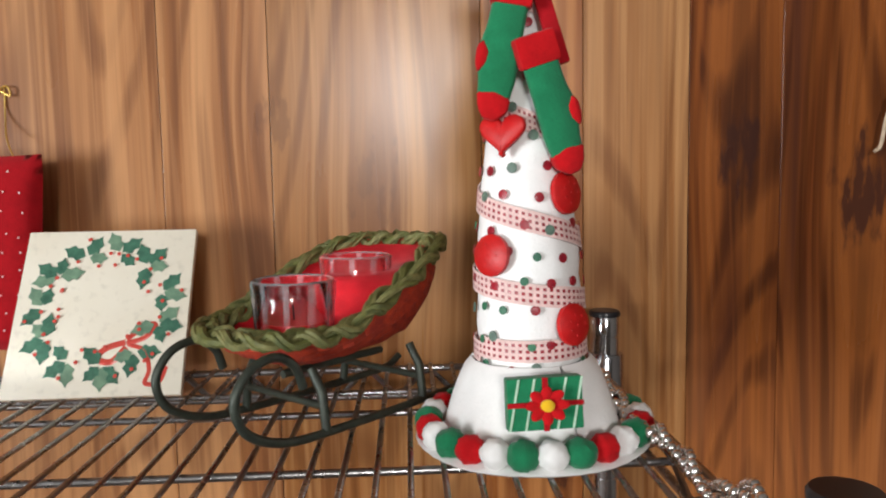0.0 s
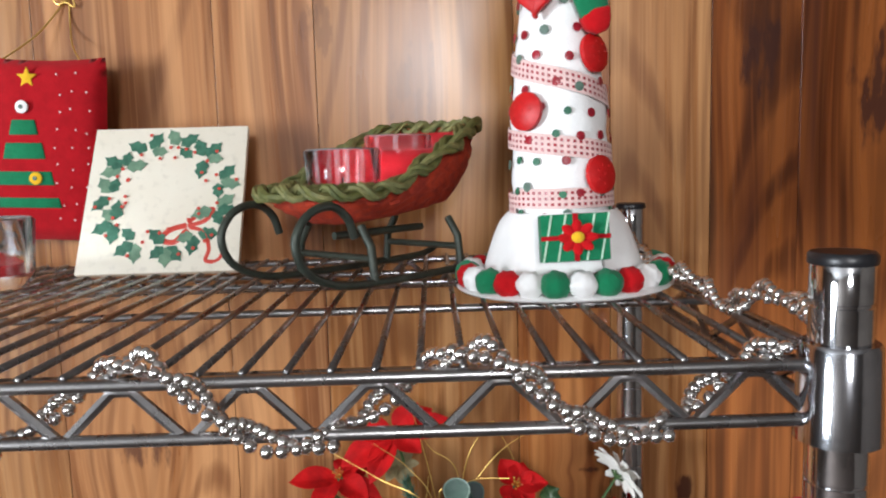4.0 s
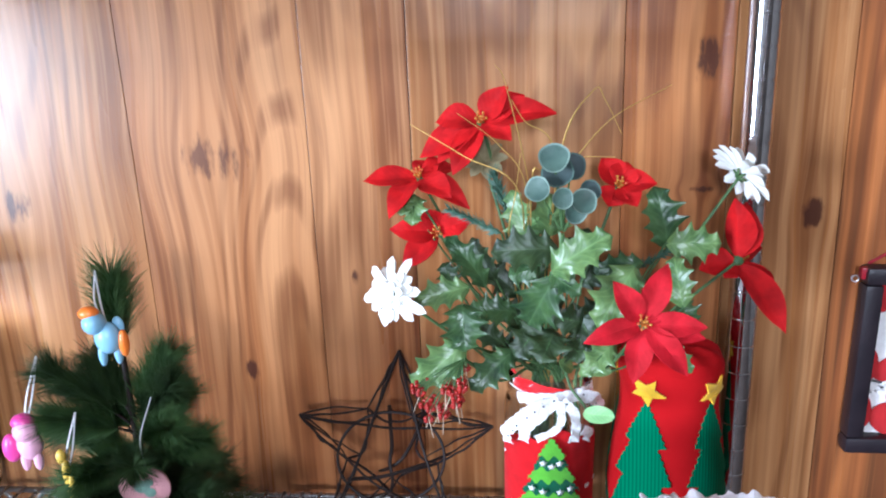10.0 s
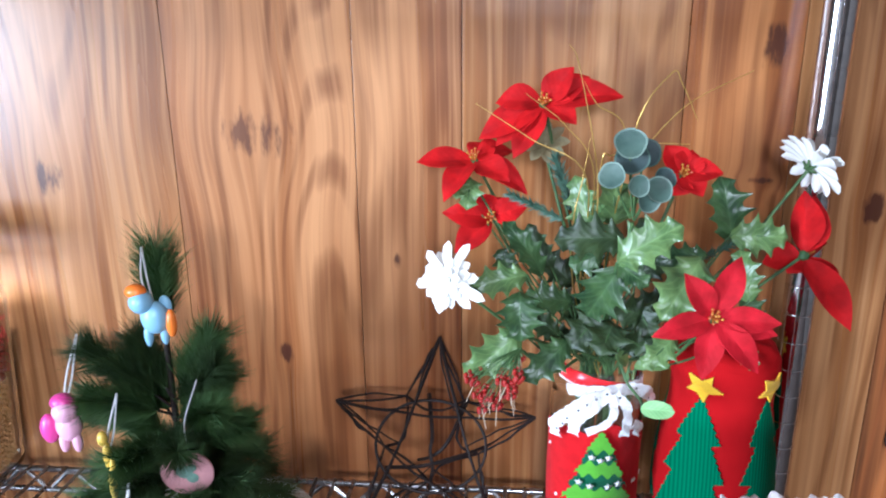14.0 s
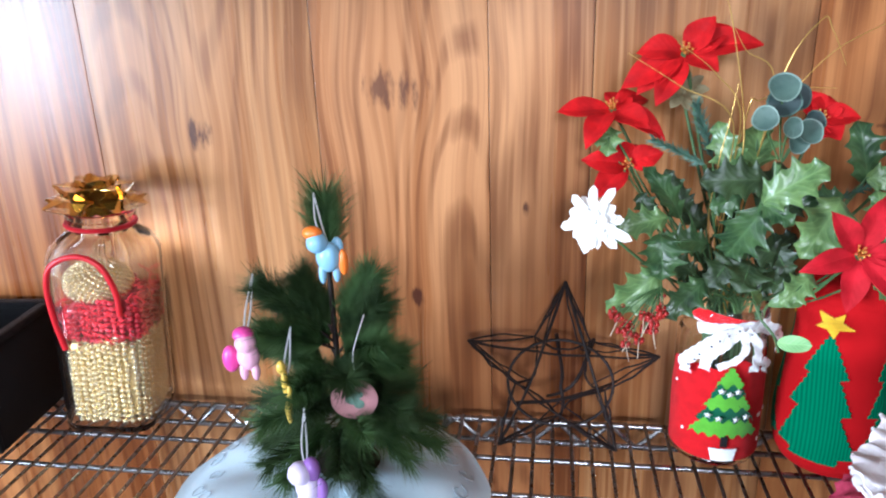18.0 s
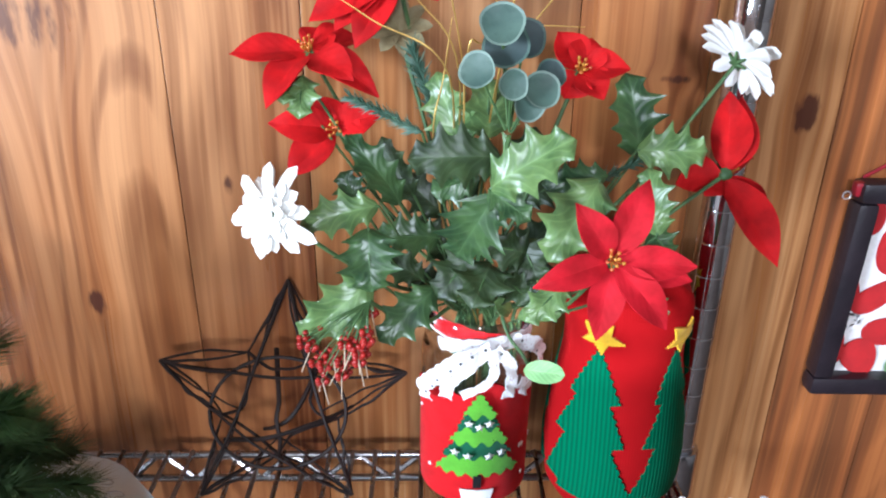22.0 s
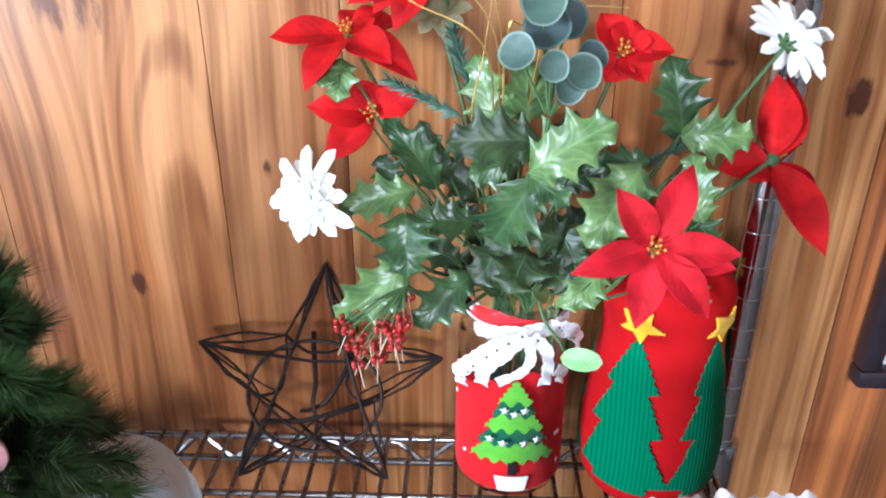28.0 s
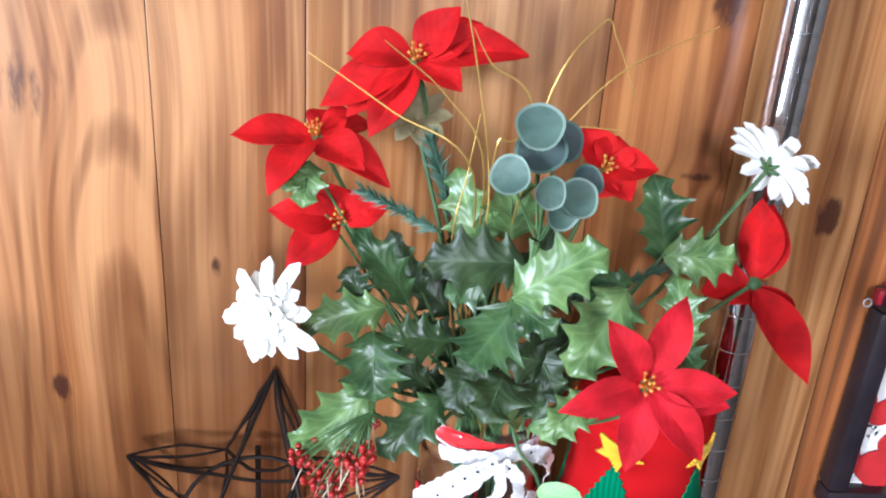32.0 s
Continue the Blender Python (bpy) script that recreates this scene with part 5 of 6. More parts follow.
# gold grass stems
for pts in (
    ((-0.022, 1.18), (-0.024, 1.222), (-0.039, 1.289), (-0.046, 1.302)),
    ((-0.025, 1.213), (-0.045, 1.247), (-0.074, 1.27)),
    ((-0.03, 1.211), (-0.07, 1.239), (-0.108, 1.263)),
    ((-0.021, 1.219), (-0.013, 1.228), (0.011, 1.236), (0.038, 1.236)),
    ((-0.004, 1.215), (0.011, 1.237), (0.036, 1.264), (0.075, 1.285)),
    ((-0.004, 1.236), (-0.026, 1.263), (-0.035, 1.278)),
    ((-0.038, 1.179), (-0.033, 1.21), (-0.029, 1.24)),
    ((-0.0, 1.242), (0.022, 1.283), (0.03, 1.276), (0.042, 1.252)),
):
    root = Vector((pts[0][0] * 0.6 - 0.008, -0.085, 1.11))
    t = thing("gold_grass", root, "thin gold grass stem arching from the jar", "grass stem", "gold grass stems")
    line = curve_pts([(-0.006, -0.07, 1.03), root] + [(x, -0.13, z) for x, z in pts], 7)
    n = len(line)
    part("grass_blade", rod([p - root for p in line], [0.0006 - 0.0004 * (k / n) ** 2 for k in range(n)], 5), M_GOLDCORD, t)

# red berry sprig hanging at the jar's side
BC = Vector((-0.074, -0.135, 1.082))
t = thing("berry_sprig", BC, "drooping sprig of small red berry blossoms", "sprig")
stem_to(t, BC, bend=-0.01)
rnd = random.Random(31)
for k in range(30):
    f = rnd.random()
    q = Vector((-0.034 + 0.036 * f + rnd.uniform(-0.005, 0.005), rnd.uniform(-0.02, 0.004), -0.022 - 0.018 * math.sin(3.14 * f) + rnd.uniform(-0.012, 0.012) + 0.012 * f))
    part("stalk", rod(curve_pts([(0, 0, 0), q * 0.5 + Vector((0, -0.004, 0.004)), q], 4), 0.0004, 5), M_STEM, t)
    bm = bmesh.new()
    for j in range(5):
        ball(bm, (0.0026 * math.cos(j * 1.26), 0.002 * math.sin(j * 2.1), 0.0026 * math.sin(j * 1.26)), 0.0019, 7, 5)
    place(part("blossom", bm, M_BERRY, t), Matrix.Translation(q))
    if k % 2:
        part("stamen", rod([q, q + Vector((rnd.uniform(-0.008, 0.005), -0.002, -0.015))], 0.0004, 4), M_TWINE, t)


# ---- the jar in its red wrap ----
def wrap_rows(outline_at, z0, z1, radius_at, off, th0=0.0, rows=40, cols=8):
    """A flat cut-out laid on a turned body facing -y; outline_at(z) gives its left and right ends."""
    bm = bmesh.new()
    g = []
    for j in range(rows + 1):
        z = z0 + (z1 - z0) * j / rows
        l, r = outline_at((z - z0) / (z1 - z0))
        R = radius_at(z) + off
        g.append([bm.verts.new((R * math.sin(th0 + x / R), -R * math.cos(th0 + x / R), z)) for x in (l + (r - l) * k / cols for k in range(cols + 1))])
    for A, B in zip(g, g[1:]):
        for k in range(cols):
            bm.faces.new((A[k], A[k + 1], B[k + 1], B[k]))
    thicken(bm, 0.0009)
    return bm


JAR = Vector((-0.0055, -0.062, SHELF_LOW + 0.002))
JP = [(0.0, 0.0), (0.033, 0.0), (0.0375, 0.003), (0.0392, 0.010), (0.0395, 0.128), (0.0388, 0.138), (0.0368, 0.145), (0.036, 0.149), (0.0372, 0.152), (0.0372, 0.172), (0.0358, 0.1745)]


def prof_at(P, z):
    for (r0, a), (r1, b) in zip(P, P[1:]):
        if a <= z <= b and b > a:
            return r0 + (r1 - r0) * (z - a) / (b - a)
    return P[-1][0]


def jar():
    t = thing("glass_jar", Matrix.Translation(JAR) @ Matrix.Diagonal((1, 1, 0.885, 1)), "clear glass jar in red felt with tree patch, lace bow", "jar")
    part("glass", lathe(JP + [(0.034, 0.1735), (0.034, 0.152), (0.0335, 0.148), (0.0362, 0.138), (0.0372, 0.127), (0.037, 0.012), (0.033, 0.006), (0, 0.005)], 36), M_GLASS, t, "clear glass").visible_shadow = False
    R = lambda z: prof_at(JP, z)
    rnd = random.Random(3)
    bm = bmesh.new()
    g = []
    n = 64
    for j in range(19):
        f = j / 18
        g.append([])
        for i in range(n):
            a = 2 * math.pi * i / n
            top = 0.118 + 0.005 * math.sin(3 * a + 1) + 0.004 * math.sin(7 * a) - 0.055 * max(0.0, min(1.0, 0.4 - 1.6 * math.cos(a)))
            z = 0.011 + (top - 0.011) * f
            r = R(z) + 0.0008 + 0.0006 * math.sin(11 * a + 4 * f) * f
            g[-1].append(bm.verts.new((r * math.sin(a), -r * math.cos(a), z)))
    for A, B in zip(g, g[1:]):
        for i in range(n):
            bm.faces.new((A[i], A[(i + 1) % n], B[(i + 1) % n], B[i]))
    thicken(bm, 0.0012)
    part("felt_wrap", bm, M_RED, t, "red felt wrap")
    # torn red neck cloth
    bm = lathe([(0.0332, 0.156), (0.0335, 0.159), (0.0332, 0.166), (0.0322, 0.167)], 40, wob=0.01)
    bmesh.ops.rotate(bm, cent=(0, 0, 0.161), matrix=Matrix.Rotation(radians(11), 3, "Y"), verts=bm.verts)
    bmesh.ops.delete(bm, geom=[f for f in bm.faces if f.calc_center_median().y > 0.01], context="FACES")
    part("neck_cloth", bm, M_RED, t, "red cloth round the neck")
    edge = [(0.0338 * math.sin(a), -0.0338 * math.cos(a), 0.1555 - 0.19 * 0.0338 * math.sin(a)) for a in (-1.2 + 2.4 * k / 20 for k in range(21))]
    part("cloth_edge", rod(edge, 0.0009, 6), M_WHITE, t, "white edge of the neck cloth")
    # tree patch: five tiers, dark and light in turn
    tiers = [(0.041, 0.066, 0.0335, 0.015, M_LIME), (0.059, 0.079, 0.0265, 0.0125, M_DKGREEN), (0.073, 0.094, 0.0215, 0.0095, M_LIME), (0.088, 0.105, 0.0155, 0.0075, M_DKGREEN), (0.1, 0.121, 0.0122, 0.001, M_LIME)]
    for k, (z0, z1, w0, w1, m) in enumerate(tiers):
        def ends(f, w0=w0, w1=w1):
            w = w0 + (w1 - w0) * f
            jag = 0.0011 * math.sin(f * 26)
            return (-w + jag, w - jag)
        bm = wrap_rows(ends, z0, z1, R, 0.0024 + 0.0007 * k, 0.01, 16, 24)
        for v in bm.verts:
            if v.co.z < z0 + 0.003:
                v.co.z += 0.0028 * math.sin(math.atan2(v.co.x, -v.co.y) * 26)
        part("tree_tier", bm, m, t, "green felt tree tier")
    place(part("trunk", newbox((0, 0, 0), (0.006, 0.002, 0.012), 0.0003), M_CAP, t), Matrix.Translation((0.0005, -0.0412, 0.035)))
    part("tree_pot", wrap_rows(lambda f: (-0.0095 - 0.003 * f, 0.0095 + 0.003 * f), 0.0125, 0.0265, R, 0.0026, 0.01, 6, 10), M_WHITE, t, "white felt pot")
    st = finish(slab([((0.0036 if k % 2 == 0 else 0.0016) * math.sin(math.pi * k / 5), (0.0036 if k % 2 == 0 else 0.0016) * math.cos(math.pi * k / 5)) for k in range(10)], 0.0008))
    for z, xs in ((0.067, (-0.017, 0.0165)), (0.0645, (-0.0075, 0.0075)), (0.0955, (-0.0072, 0.0068)), (0.0925, (0.0,))):
        for x in xs:
            r = R(z) + 0.0075
            a = 0.01 + x / r
            place(part("snowflake", st, M_WHITE, t), face_m((r * math.sin(a), -r * math.cos(a), z), (math.sin(a), -math.cos(a), 0)))
    dm = finish(slab([(0.0017, 0), (0.0004, 0.0024), (-0.0017, 0.0008), (-0.0008, -0.0022)], 0.0006))
    for k in range(20):
        a, z = rnd.uniform(-1.3, 1.3), rnd.uniform(0.02, 0.1)
        if abs(a) < 0.95 - 6 * (z - 0.03) and z < 0.11:
            continue
        r = R(z) + 0.0016
        place(part("snow_dot", dm, M_WHITE, t), face_m((r * math.sin(a), -r * math.cos(a), z), (math.sin(a), -math.cos(a), 0)))
    # lace: a band round the neck and the bow's loops and tails
    def lace(pts, w, wave=0.0):
        pts = curve_pts([(x * 1.05, y * 1.05, 0.16 + (z - 0.15) * 0.84) for x, y, z in pts], 8)
        bm = bmesh.new()
        g = []
        for k, p in enumerate(pts):
            d = (pts[min(k + 1, len(pts) - 1)] - pts[max(k - 1, 0)]).normalized()
            o = Vector((p.x, p.y, 0)).normalized() if Vector((p.x, p.y, 0)).length else Vector((0, -1, 0))
            s = d.cross(o).normalized()
            g.append([bm.verts.new(p + s * (0.86 * w * (1 + 0.1 * math.sin(k * 1.9)) * (j / 4 - 0.5)) + o * (wave * math.sin(k * 0.9 + j))) for j in range(5)])
        for A, B in zip(g, g[1:]):
            for j in range(4):
                bm.faces.new((A[j], A[j + 1], B[j + 1], B[j]))
        thicken(bm, 0.0006)
        part("lace_ribbon", bm, M_LACE, t, "white punched lace ribbon")

    lace([(-0.026, -0.024, 0.142), (-0.012, -0.034, 0.147), (0.003, -0.0375, 0.15), (0.02, -0.03, 0.15), (0.032, -0.016, 0.146), (0.036, 0.0, 0.142)], 0.013, 0.0008)
    lace([(0.006, -0.040, 0.149), (-0.014, -0.046, 0.142), (-0.027, -0.042, 0.124), (-0.036, -0.032, 0.104), (-0.034, -0.03, 0.088)], 0.014, 0.001)
    lace([(0.004, -0.041, 0.148), (-0.008, -0.046, 0.135), (-0.02, -0.043, 0.116), (-0.022, -0.042, 0.1)], 0.011, 0.001)
    lace([(0.006, -0.041, 0.149), (0.008, -0.046, 0.13), (0.002, -0.044, 0.114), (-0.012, -0.044, 0.104)], 0.008, 0.0006)
    lace([(0.008, -0.04, 0.149), (0.018, -0.041, 0.135), (0.02, -0.038, 0.112), (0.018, -0.038, 0.096)], 0.010, 0.001)
    lace([(0.02, -0.03, 0.15), (0.036, -0.026, 0.142), (0.042, -0.018, 0.125), (0.04, -0.018, 0.112)], 0.014, 0.001)
    lace([(0.026, -0.03, 0.105), (0.032, -0.025, 0.098), (0.029, -0.028, 0.09)], 0.011, 0.001)
    # holes of the lace
    hm = disc_mesh(0.0011, 0.0004, 7)
    for x, y, z in ((-0.019, -0.0478, 0.134), (-0.006, -0.0472, 0.1475), (0.002, -0.045, 0.1525), (-0.034, -0.0385, 0.104), (0.036, -0.0285, 0.138), (-0.027, -0.045, 0.122), (0.012, -0.044, 0.148), (-0.013, -0.0475, 0.141), (-0.03, -0.042, 0.113), (0.026, -0.031, 0.1505), (0.041, -0.0205, 0.128)):
        place(part("lace_hole", hm, M_CAP, t), face_m((x * 1.055, y * 1.055, 0.16 + (z - 0.15) * 0.84), (x, y, 0)))


jar()
t = thing("leaflet_sprig", (0.012, -0.104, 1.058), "pale green round leaflet on a trailing stem beside jar", "leaf")
part("leaflet", blade((0.005, -0.036, -0.019), (0.028, -0.046, -0.016), 0.0135, (0, -0.8, 0.6), 0, 0.1, 0.15, 12, (0.5, 0.5)), M_LEAFLET, t)
part("trailing_stem", rod(curve_pts([(0.0, 0.03, -0.03), (-0.006, 0, 0.0), (-0.002, -0.012, -0.01), (0.008, -0.018, -0.022), (0.013, -0.018, -0.036)], 6), 0.0012, 6), M_STEM, t)
for a, b in (((0, 0, 0), (-0.012, -0.012, 0.014)), ((0.004, -0.006, 0.0), (0.024, -0.014, 0.012)), ((0.006, -0.006, 0.004), (0.03, -0.01, 0.004))):
    part("leaflet", blade(a, b, 0.011, (0, -0.8, 0.6), 0, 0.2, 0.2, 10), M_HOLLY2, t)


# ---- the vase in a knitted sock ----
M_KNITRED = mat("red_knit", (0.68, 0.01, 0.014), 0.9, Specular_IOR_Level=0.15)
v_ = coords(M_KNITRED, (1, 1, 1), False)
w_ = node(M_KNITRED, "ShaderNodeTexWave", Scale=170.0, Distortion=0.6)
link(M_KNITRED, v_, w_.inputs["Vector"])
base(M_KNITRED, mix(M_KNITRED, (0.44, 0.003, 0.005), (0.32, 0.0015, 0.003), noise_tex(M_KNITRED, v_, 40, 4)))
bump(M_KNITRED, w_.outputs["Fac"], 0.12, 0.0006)
M_KNITGREEN = mat("green_knit", (0.01, 0.26, 0.13), 0.9, Specular_IOR_Level=0.15)
w_ = node(M_KNITGREEN, "ShaderNodeTexWave", Scale=115.0, Distortion=0.3)
v_ = coords(M_KNITGREEN, (1, 1, 0.02), False)
link(M_KNITGREEN, v_, w_.inputs["Vector"])
base(M_KNITGREEN, mix(M_KNITGREEN, (0.007, 0.17, 0.075), (0.004, 0.1, 0.045), w_.outputs["Fac"]))
bump(M_KNITGREEN, w_.outputs["Fac"], 0.25, 0.001)
SOCK = Vector((0.097, -0.067, SHELF_LOW + 0.002))
SP = [(0.0, 0.0), (0.036, 0.0), (0.043, 0.004), (0.0475, 0.012), (0.0498, 0.03), (0.0502, 0.048), (0.0485, 0.072), (0.0448, 0.1), (0.0415, 0.122), (0.041, 0.14), (0.0438, 0.155), (0.0432, 0.164), (0.0405, 0.171)]


def sock_vase():
    t = thing("sock_vase", SOCK, "vase covered by red knitted sock with green trees", "vase")
    fine = []
    for (r0, z0), (r1, z1) in zip(SP, SP[1:]):
        for k in range(4):
            fine.append((r0 + (r1 - r0) * k / 4, z0 + (z1 - z0) * k / 4))
    bm = lathe(fine + [SP[-1], (0.034, 0.1755), (0.022, 0.177), (0.011, 0.1755), (0.005, 0.171), (0, 0.17)], 48, wob=0.006)
    for v in bm.verts:
        if v.co.z > 0.165:
            v.co.z += 0.0018 * math.sin(9 * math.atan2(v.co.y, v.co.x)) * min(1.0, v.co.xy.length / 0.02)
    part("sock", bm, M_KNITRED, t, "red knitted sock cover")
    R = lambda z: prof_at(SP, z)

    def tree(f):
        w = 0.0
        for a, b, w0, w1 in ((0.0, 0.07, 0.02, 0.02), (0.07, 0.42, 0.035, 0.017), (0.42, 0.7, 0.027, 0.0115), (0.7, 1.01, 0.0185, 0.0008)):
            if a <= f < b or (b > 1 and f >= a):
                w = w0 + (w1 - w0) * (f - a) / (b - a)
        st = 0.0008 * (1 if int(f * 42) % 2 else -1)
        return (-w + st - 0.001, w + st)

    for th in (-0.62, 0.72, 2.3, -2.1):
        part("knit_tree", wrap_rows(tree, 0.019, 0.137, R, 0.0012, th, 84, 8), M_KNITGREEN, t, "green knitted tree")
    for th in (-0.62, 0.72, 2.3, -2.1):
        # a knitted star: five stepped arms in one piece, laid on the sock
        pts = []
        for k in range(10):
            a0, a1 = math.pi * k / 5 + 0.5, math.pi * (k + 1) / 5 + 0.5
            r0, r1 = (0.0145, 0.0072) if k % 2 == 0 else (0.0072, 0.0145)
            p, q = Vector((r0 * math.sin(a0) * 1.1, r0 * math.cos(a0) * 0.9)), Vector((r1 * math.sin(a1) * 1.1, r1 * math.cos(a1) * 0.9))
            for j in range(4):
                f = p.lerp(q, j / 4)
                nxt = p.lerp(q, (j + 1) / 4)
                pts += [(f.x, f.y), (nxt.x, f.y)]
        bm = slab(pts, 0.0014)
        for v in bm.verts:
            z = 0.149 + v.co.z
            rr = R(z) + 0.0022 - v.co.y
            a = th + v.co.x / 0.043
            v.co = Vector((rr * math.sin(a), -rr * math.cos(a), z))
        part("knit_star", bm, M_YELLOW, t, "yellow knitted star", smooth=False)


sock_vase()


# ---- twig star ----
def twig_star():
    C = Vector((-0.146, -0.052, 0.0))
    t = thing("twig_star", (C.x, C.y, SHELF_LOW + 0.002), "dark brown twig star leaning against the panelling", "star")
    tips = [(0.0, 0.144), (0.09, 0.082), (0.05, 0.002), (-0.062, 0.002), (-0.095, 0.09)]
    rnd = random.Random(12)

    def twig(a, b, r=0.0016, sag=0.0, off=0.0, wob=0.0015):
        """a, b: (x, z) in the leaning plane; off: depth in front of it; sag: bow sideways."""
        (x0, z0), (x1, z1) = a, b
        pts = []
        for k in range(7):
            f = k / 6
            bow = math.sin(math.pi * f)
            x, z = x0 + (x1 - x0) * f, z0 + (z1 - z0) * f
            L = math.hypot(x1 - x0, z1 - z0) or 1
            x += sag * bow * -(z1 - z0) / L + rnd.uniform(-wob, wob) * bow
            z += sag * bow * (x1 - x0) / L + rnd.uniform(-wob, wob) * bow
            pts.append((x, -0.033 + 0.52 * z - off * bow, max(z, 0.0018)))
        part("twig", rod(curve_pts(pts, 3), [r * (0.76 - 0.013 * k) for k in range(19)], 6), M_TWIG, t)

    cx, cz = -0.004, 0.066
    inner = []
    for k in range(5):
        (x0, z0), (x1, z1) = tips[k], tips[(k + 1) % 5]
        mx, mz = (x0 + x1) / 2, (z0 + z1) / 2
        inner.append((cx + (mx - cx) * 0.58, cz + (mz - cz) * 0.58))
    for k in range(5):
        for q in (inner[k], inner[(k - 1) % 5]):
            twig(tips[k], q, 0.0017, 0.0, 0.005)
            twig(tips[k], q, 0.0014, 0.001, -0.006)
            twig(tips[k], (q[0] * 0.7 + cx * 0.3, q[1] * 0.7 + cz * 0.3), 0.0013, -0.002, 0.002)
        twig(inner[k], inner[(k + 1) % 5], 0.0018, rnd.uniform(-0.014, -0.004), 0.012)
    # the straight bands across from tip to tip
    for a, b, r in ((4, 1, 0.0019), (0, 3, 0.0021), (0, 2, 0.0021), (4, 2, 0.0016)):
        twig(tips[a], tips[b], r, 0.002, 0.02)
    # bent hoops in the middle
    for ox, oz, rx, rz in ((0.0, -0.004, 0.05, 0.036),):
        part("hoop", rod([(cx + ox + rx * math.cos(a), -0.033 + 0.52 * (cz + oz + rz * math.sin(a)) - 0.012, cz + oz + rz * math.sin(a)) for a in (2 * math.pi * k / 36 for k in range(36))], 0.0014, 6, True), M_TWIG, t, "bent twig hoop")
    for a, b in (((-0.008, 0.098), (-0.004, 0.024)), ((-0.045, 0.038), (0.05, 0.06)), ((0.028, 0.095), (-0.016, 0.045))):
        twig(a, b, 0.0026, 0.004, 0.022)


twig_star()


# ---- small pine tree ----
def pine_tree():
    C = Vector((-0.338, -0.155, SHELF_LOW + 0.002))
    t = thing("small_pine_tree", Matrix.Translation(C) @ Matrix.Scale(0.96, 4), "small artificial pine tree on pale blue cloth skirt", "christmas tree")
    part("tree_stand", lathe([(0, 0.022), (0.03, 0.022), (0.031, 0.026), (0.02, 0.032), (0.007, 0.038), (0, 0.038)], 20), M_TWIG, t, "dark turned stand")
    part("trunk", rod([(0, 0, 0.022), (-0.002, 0.002, 0.12), (-0.003, 0.004, 0.255)], [0.004, 0.003, 0.002], 8), M_TWIG, t, "dark wire trunk")
    rnd = random.Random(6)

    def limb(z, tip, n, length, m, seed, thick=0.0005):
        c, tip = Vector((-0.001, 0.002, z)), Vector(tip)
        mid = c.lerp(tip, 0.5) + Vector((0, 0, 0.004))
        b = part("branch", rod([c, mid, tip], 0.0012, 5), M_TWIG, t)
        part("needles", needles([(c.lerp(mid, 0.45), mid), (mid, tip)], length, n, seed, thick), m, b, "long soft green needles")

    # the drooping skirt of low branches
    for i in range(13):
        a = 2 * math.pi * i / 13 + rnd.uniform(-0.15, 0.15)
        l = rnd.uniform(0.07, 0.088)
        limb(0.07 + rnd.uniform(-0.01, 0.01), (l * math.cos(a), 0.85 * l * math.sin(a), 0.05 + rnd.uniform(-0.012, 0.014)), 420, 0.027, M_PINE if i % 3 else M_PINE2, 40 + i)
    for i in range(9):
        a = 2 * math.pi * i / 9 + 0.3
        l = rnd.uniform(0.06, 0.078)
        limb(0.09, (l * math.cos(a), 0.85 * l * math.sin(a), 0.098 + rnd.uniform(-0.012, 0.014)), 420, 0.029, M_PINE2 if i % 2 else M_PINE, 70 + i)
    # single limbs higher up, with gaps between them
    for k, (z, tip) in enumerate(((0.145, (-0.056, -0.016, 0.205)), (0.14, (-0.05, -0.03, 0.17)), (0.13, (-0.04, 0.02, 0.18)), (0.135, (0.038, -0.006, 0.188)), (0.13, (0.04, -0.02, 0.158)), (0.125, (0.03, 0.024, 0.165)), (0.11, (0.02, -0.045, 0.138)), (0.11, (-0.022, -0.05, 0.13)), (0.15, (0.03, 0.01, 0.205)), (0.15, (-0.03, 0.012, 0.2)), (0.12, (-0.062, 0.0, 0.145)), (0.12, (0.052, 0.0, 0.135)))):
        limb(z, tip, 900, 0.03, M_PINE2 if k % 3 else M_PINE, 90 + k, 0.00055)
    c, e = Vector((-0.003, 0.004, 0.218)), Vector((-0.003, 0.004, 0.278))
    b = part("leader", rod([c, e], 0.0012, 5), M_TWIG, t)
    part("needles", needles([(c, e), (c.lerp(e, 0.3), c.lerp(e, 0.8))], 0.036, 560, 99, 0.00055), M_PINE2, b, "long soft green needles")


M_PINE2 = speckled("pine_green_light", (0.082, 0.145, 0.044), (0.038, 0.08, 0.027), 60, 0.55, Specular_IOR_Level=0.25)
pine_tree()


def blob_ornament(name, p, blobs, mats, label, hook, size=1.0, tall=1.0):
    """A small moulded charm as one plain mesh, hung on a silver loop."""
    t = thing(name, p, label, "ornament", "tree ornaments")
    bm = bmesh.new()
    for c, r, s, idx in blobs:
        n0 = len(bm.faces)
        ball(bm, Vector((c[0] * size, c[1] * size, c[2] * size * tall)), r * size, 12, 9, (s[0], s[1], s[2] * tall))
        bm.faces.ensure_lookup_table()
        for f in bm.faces[n0:]:
            f.material_index = idx
    part("charm", bm, mats, t)
    h = Vector(hook) - Vector(p)
    for sx in (-0.0022, 0.0022):
        part("cord", rod(curve_pts([(0, 0, 0.012), h * 0.55 + Vector((sx, -0.004, 0)), h], 5), 0.0008, 5), M_SILVERCORD, t, "silver cord loop")


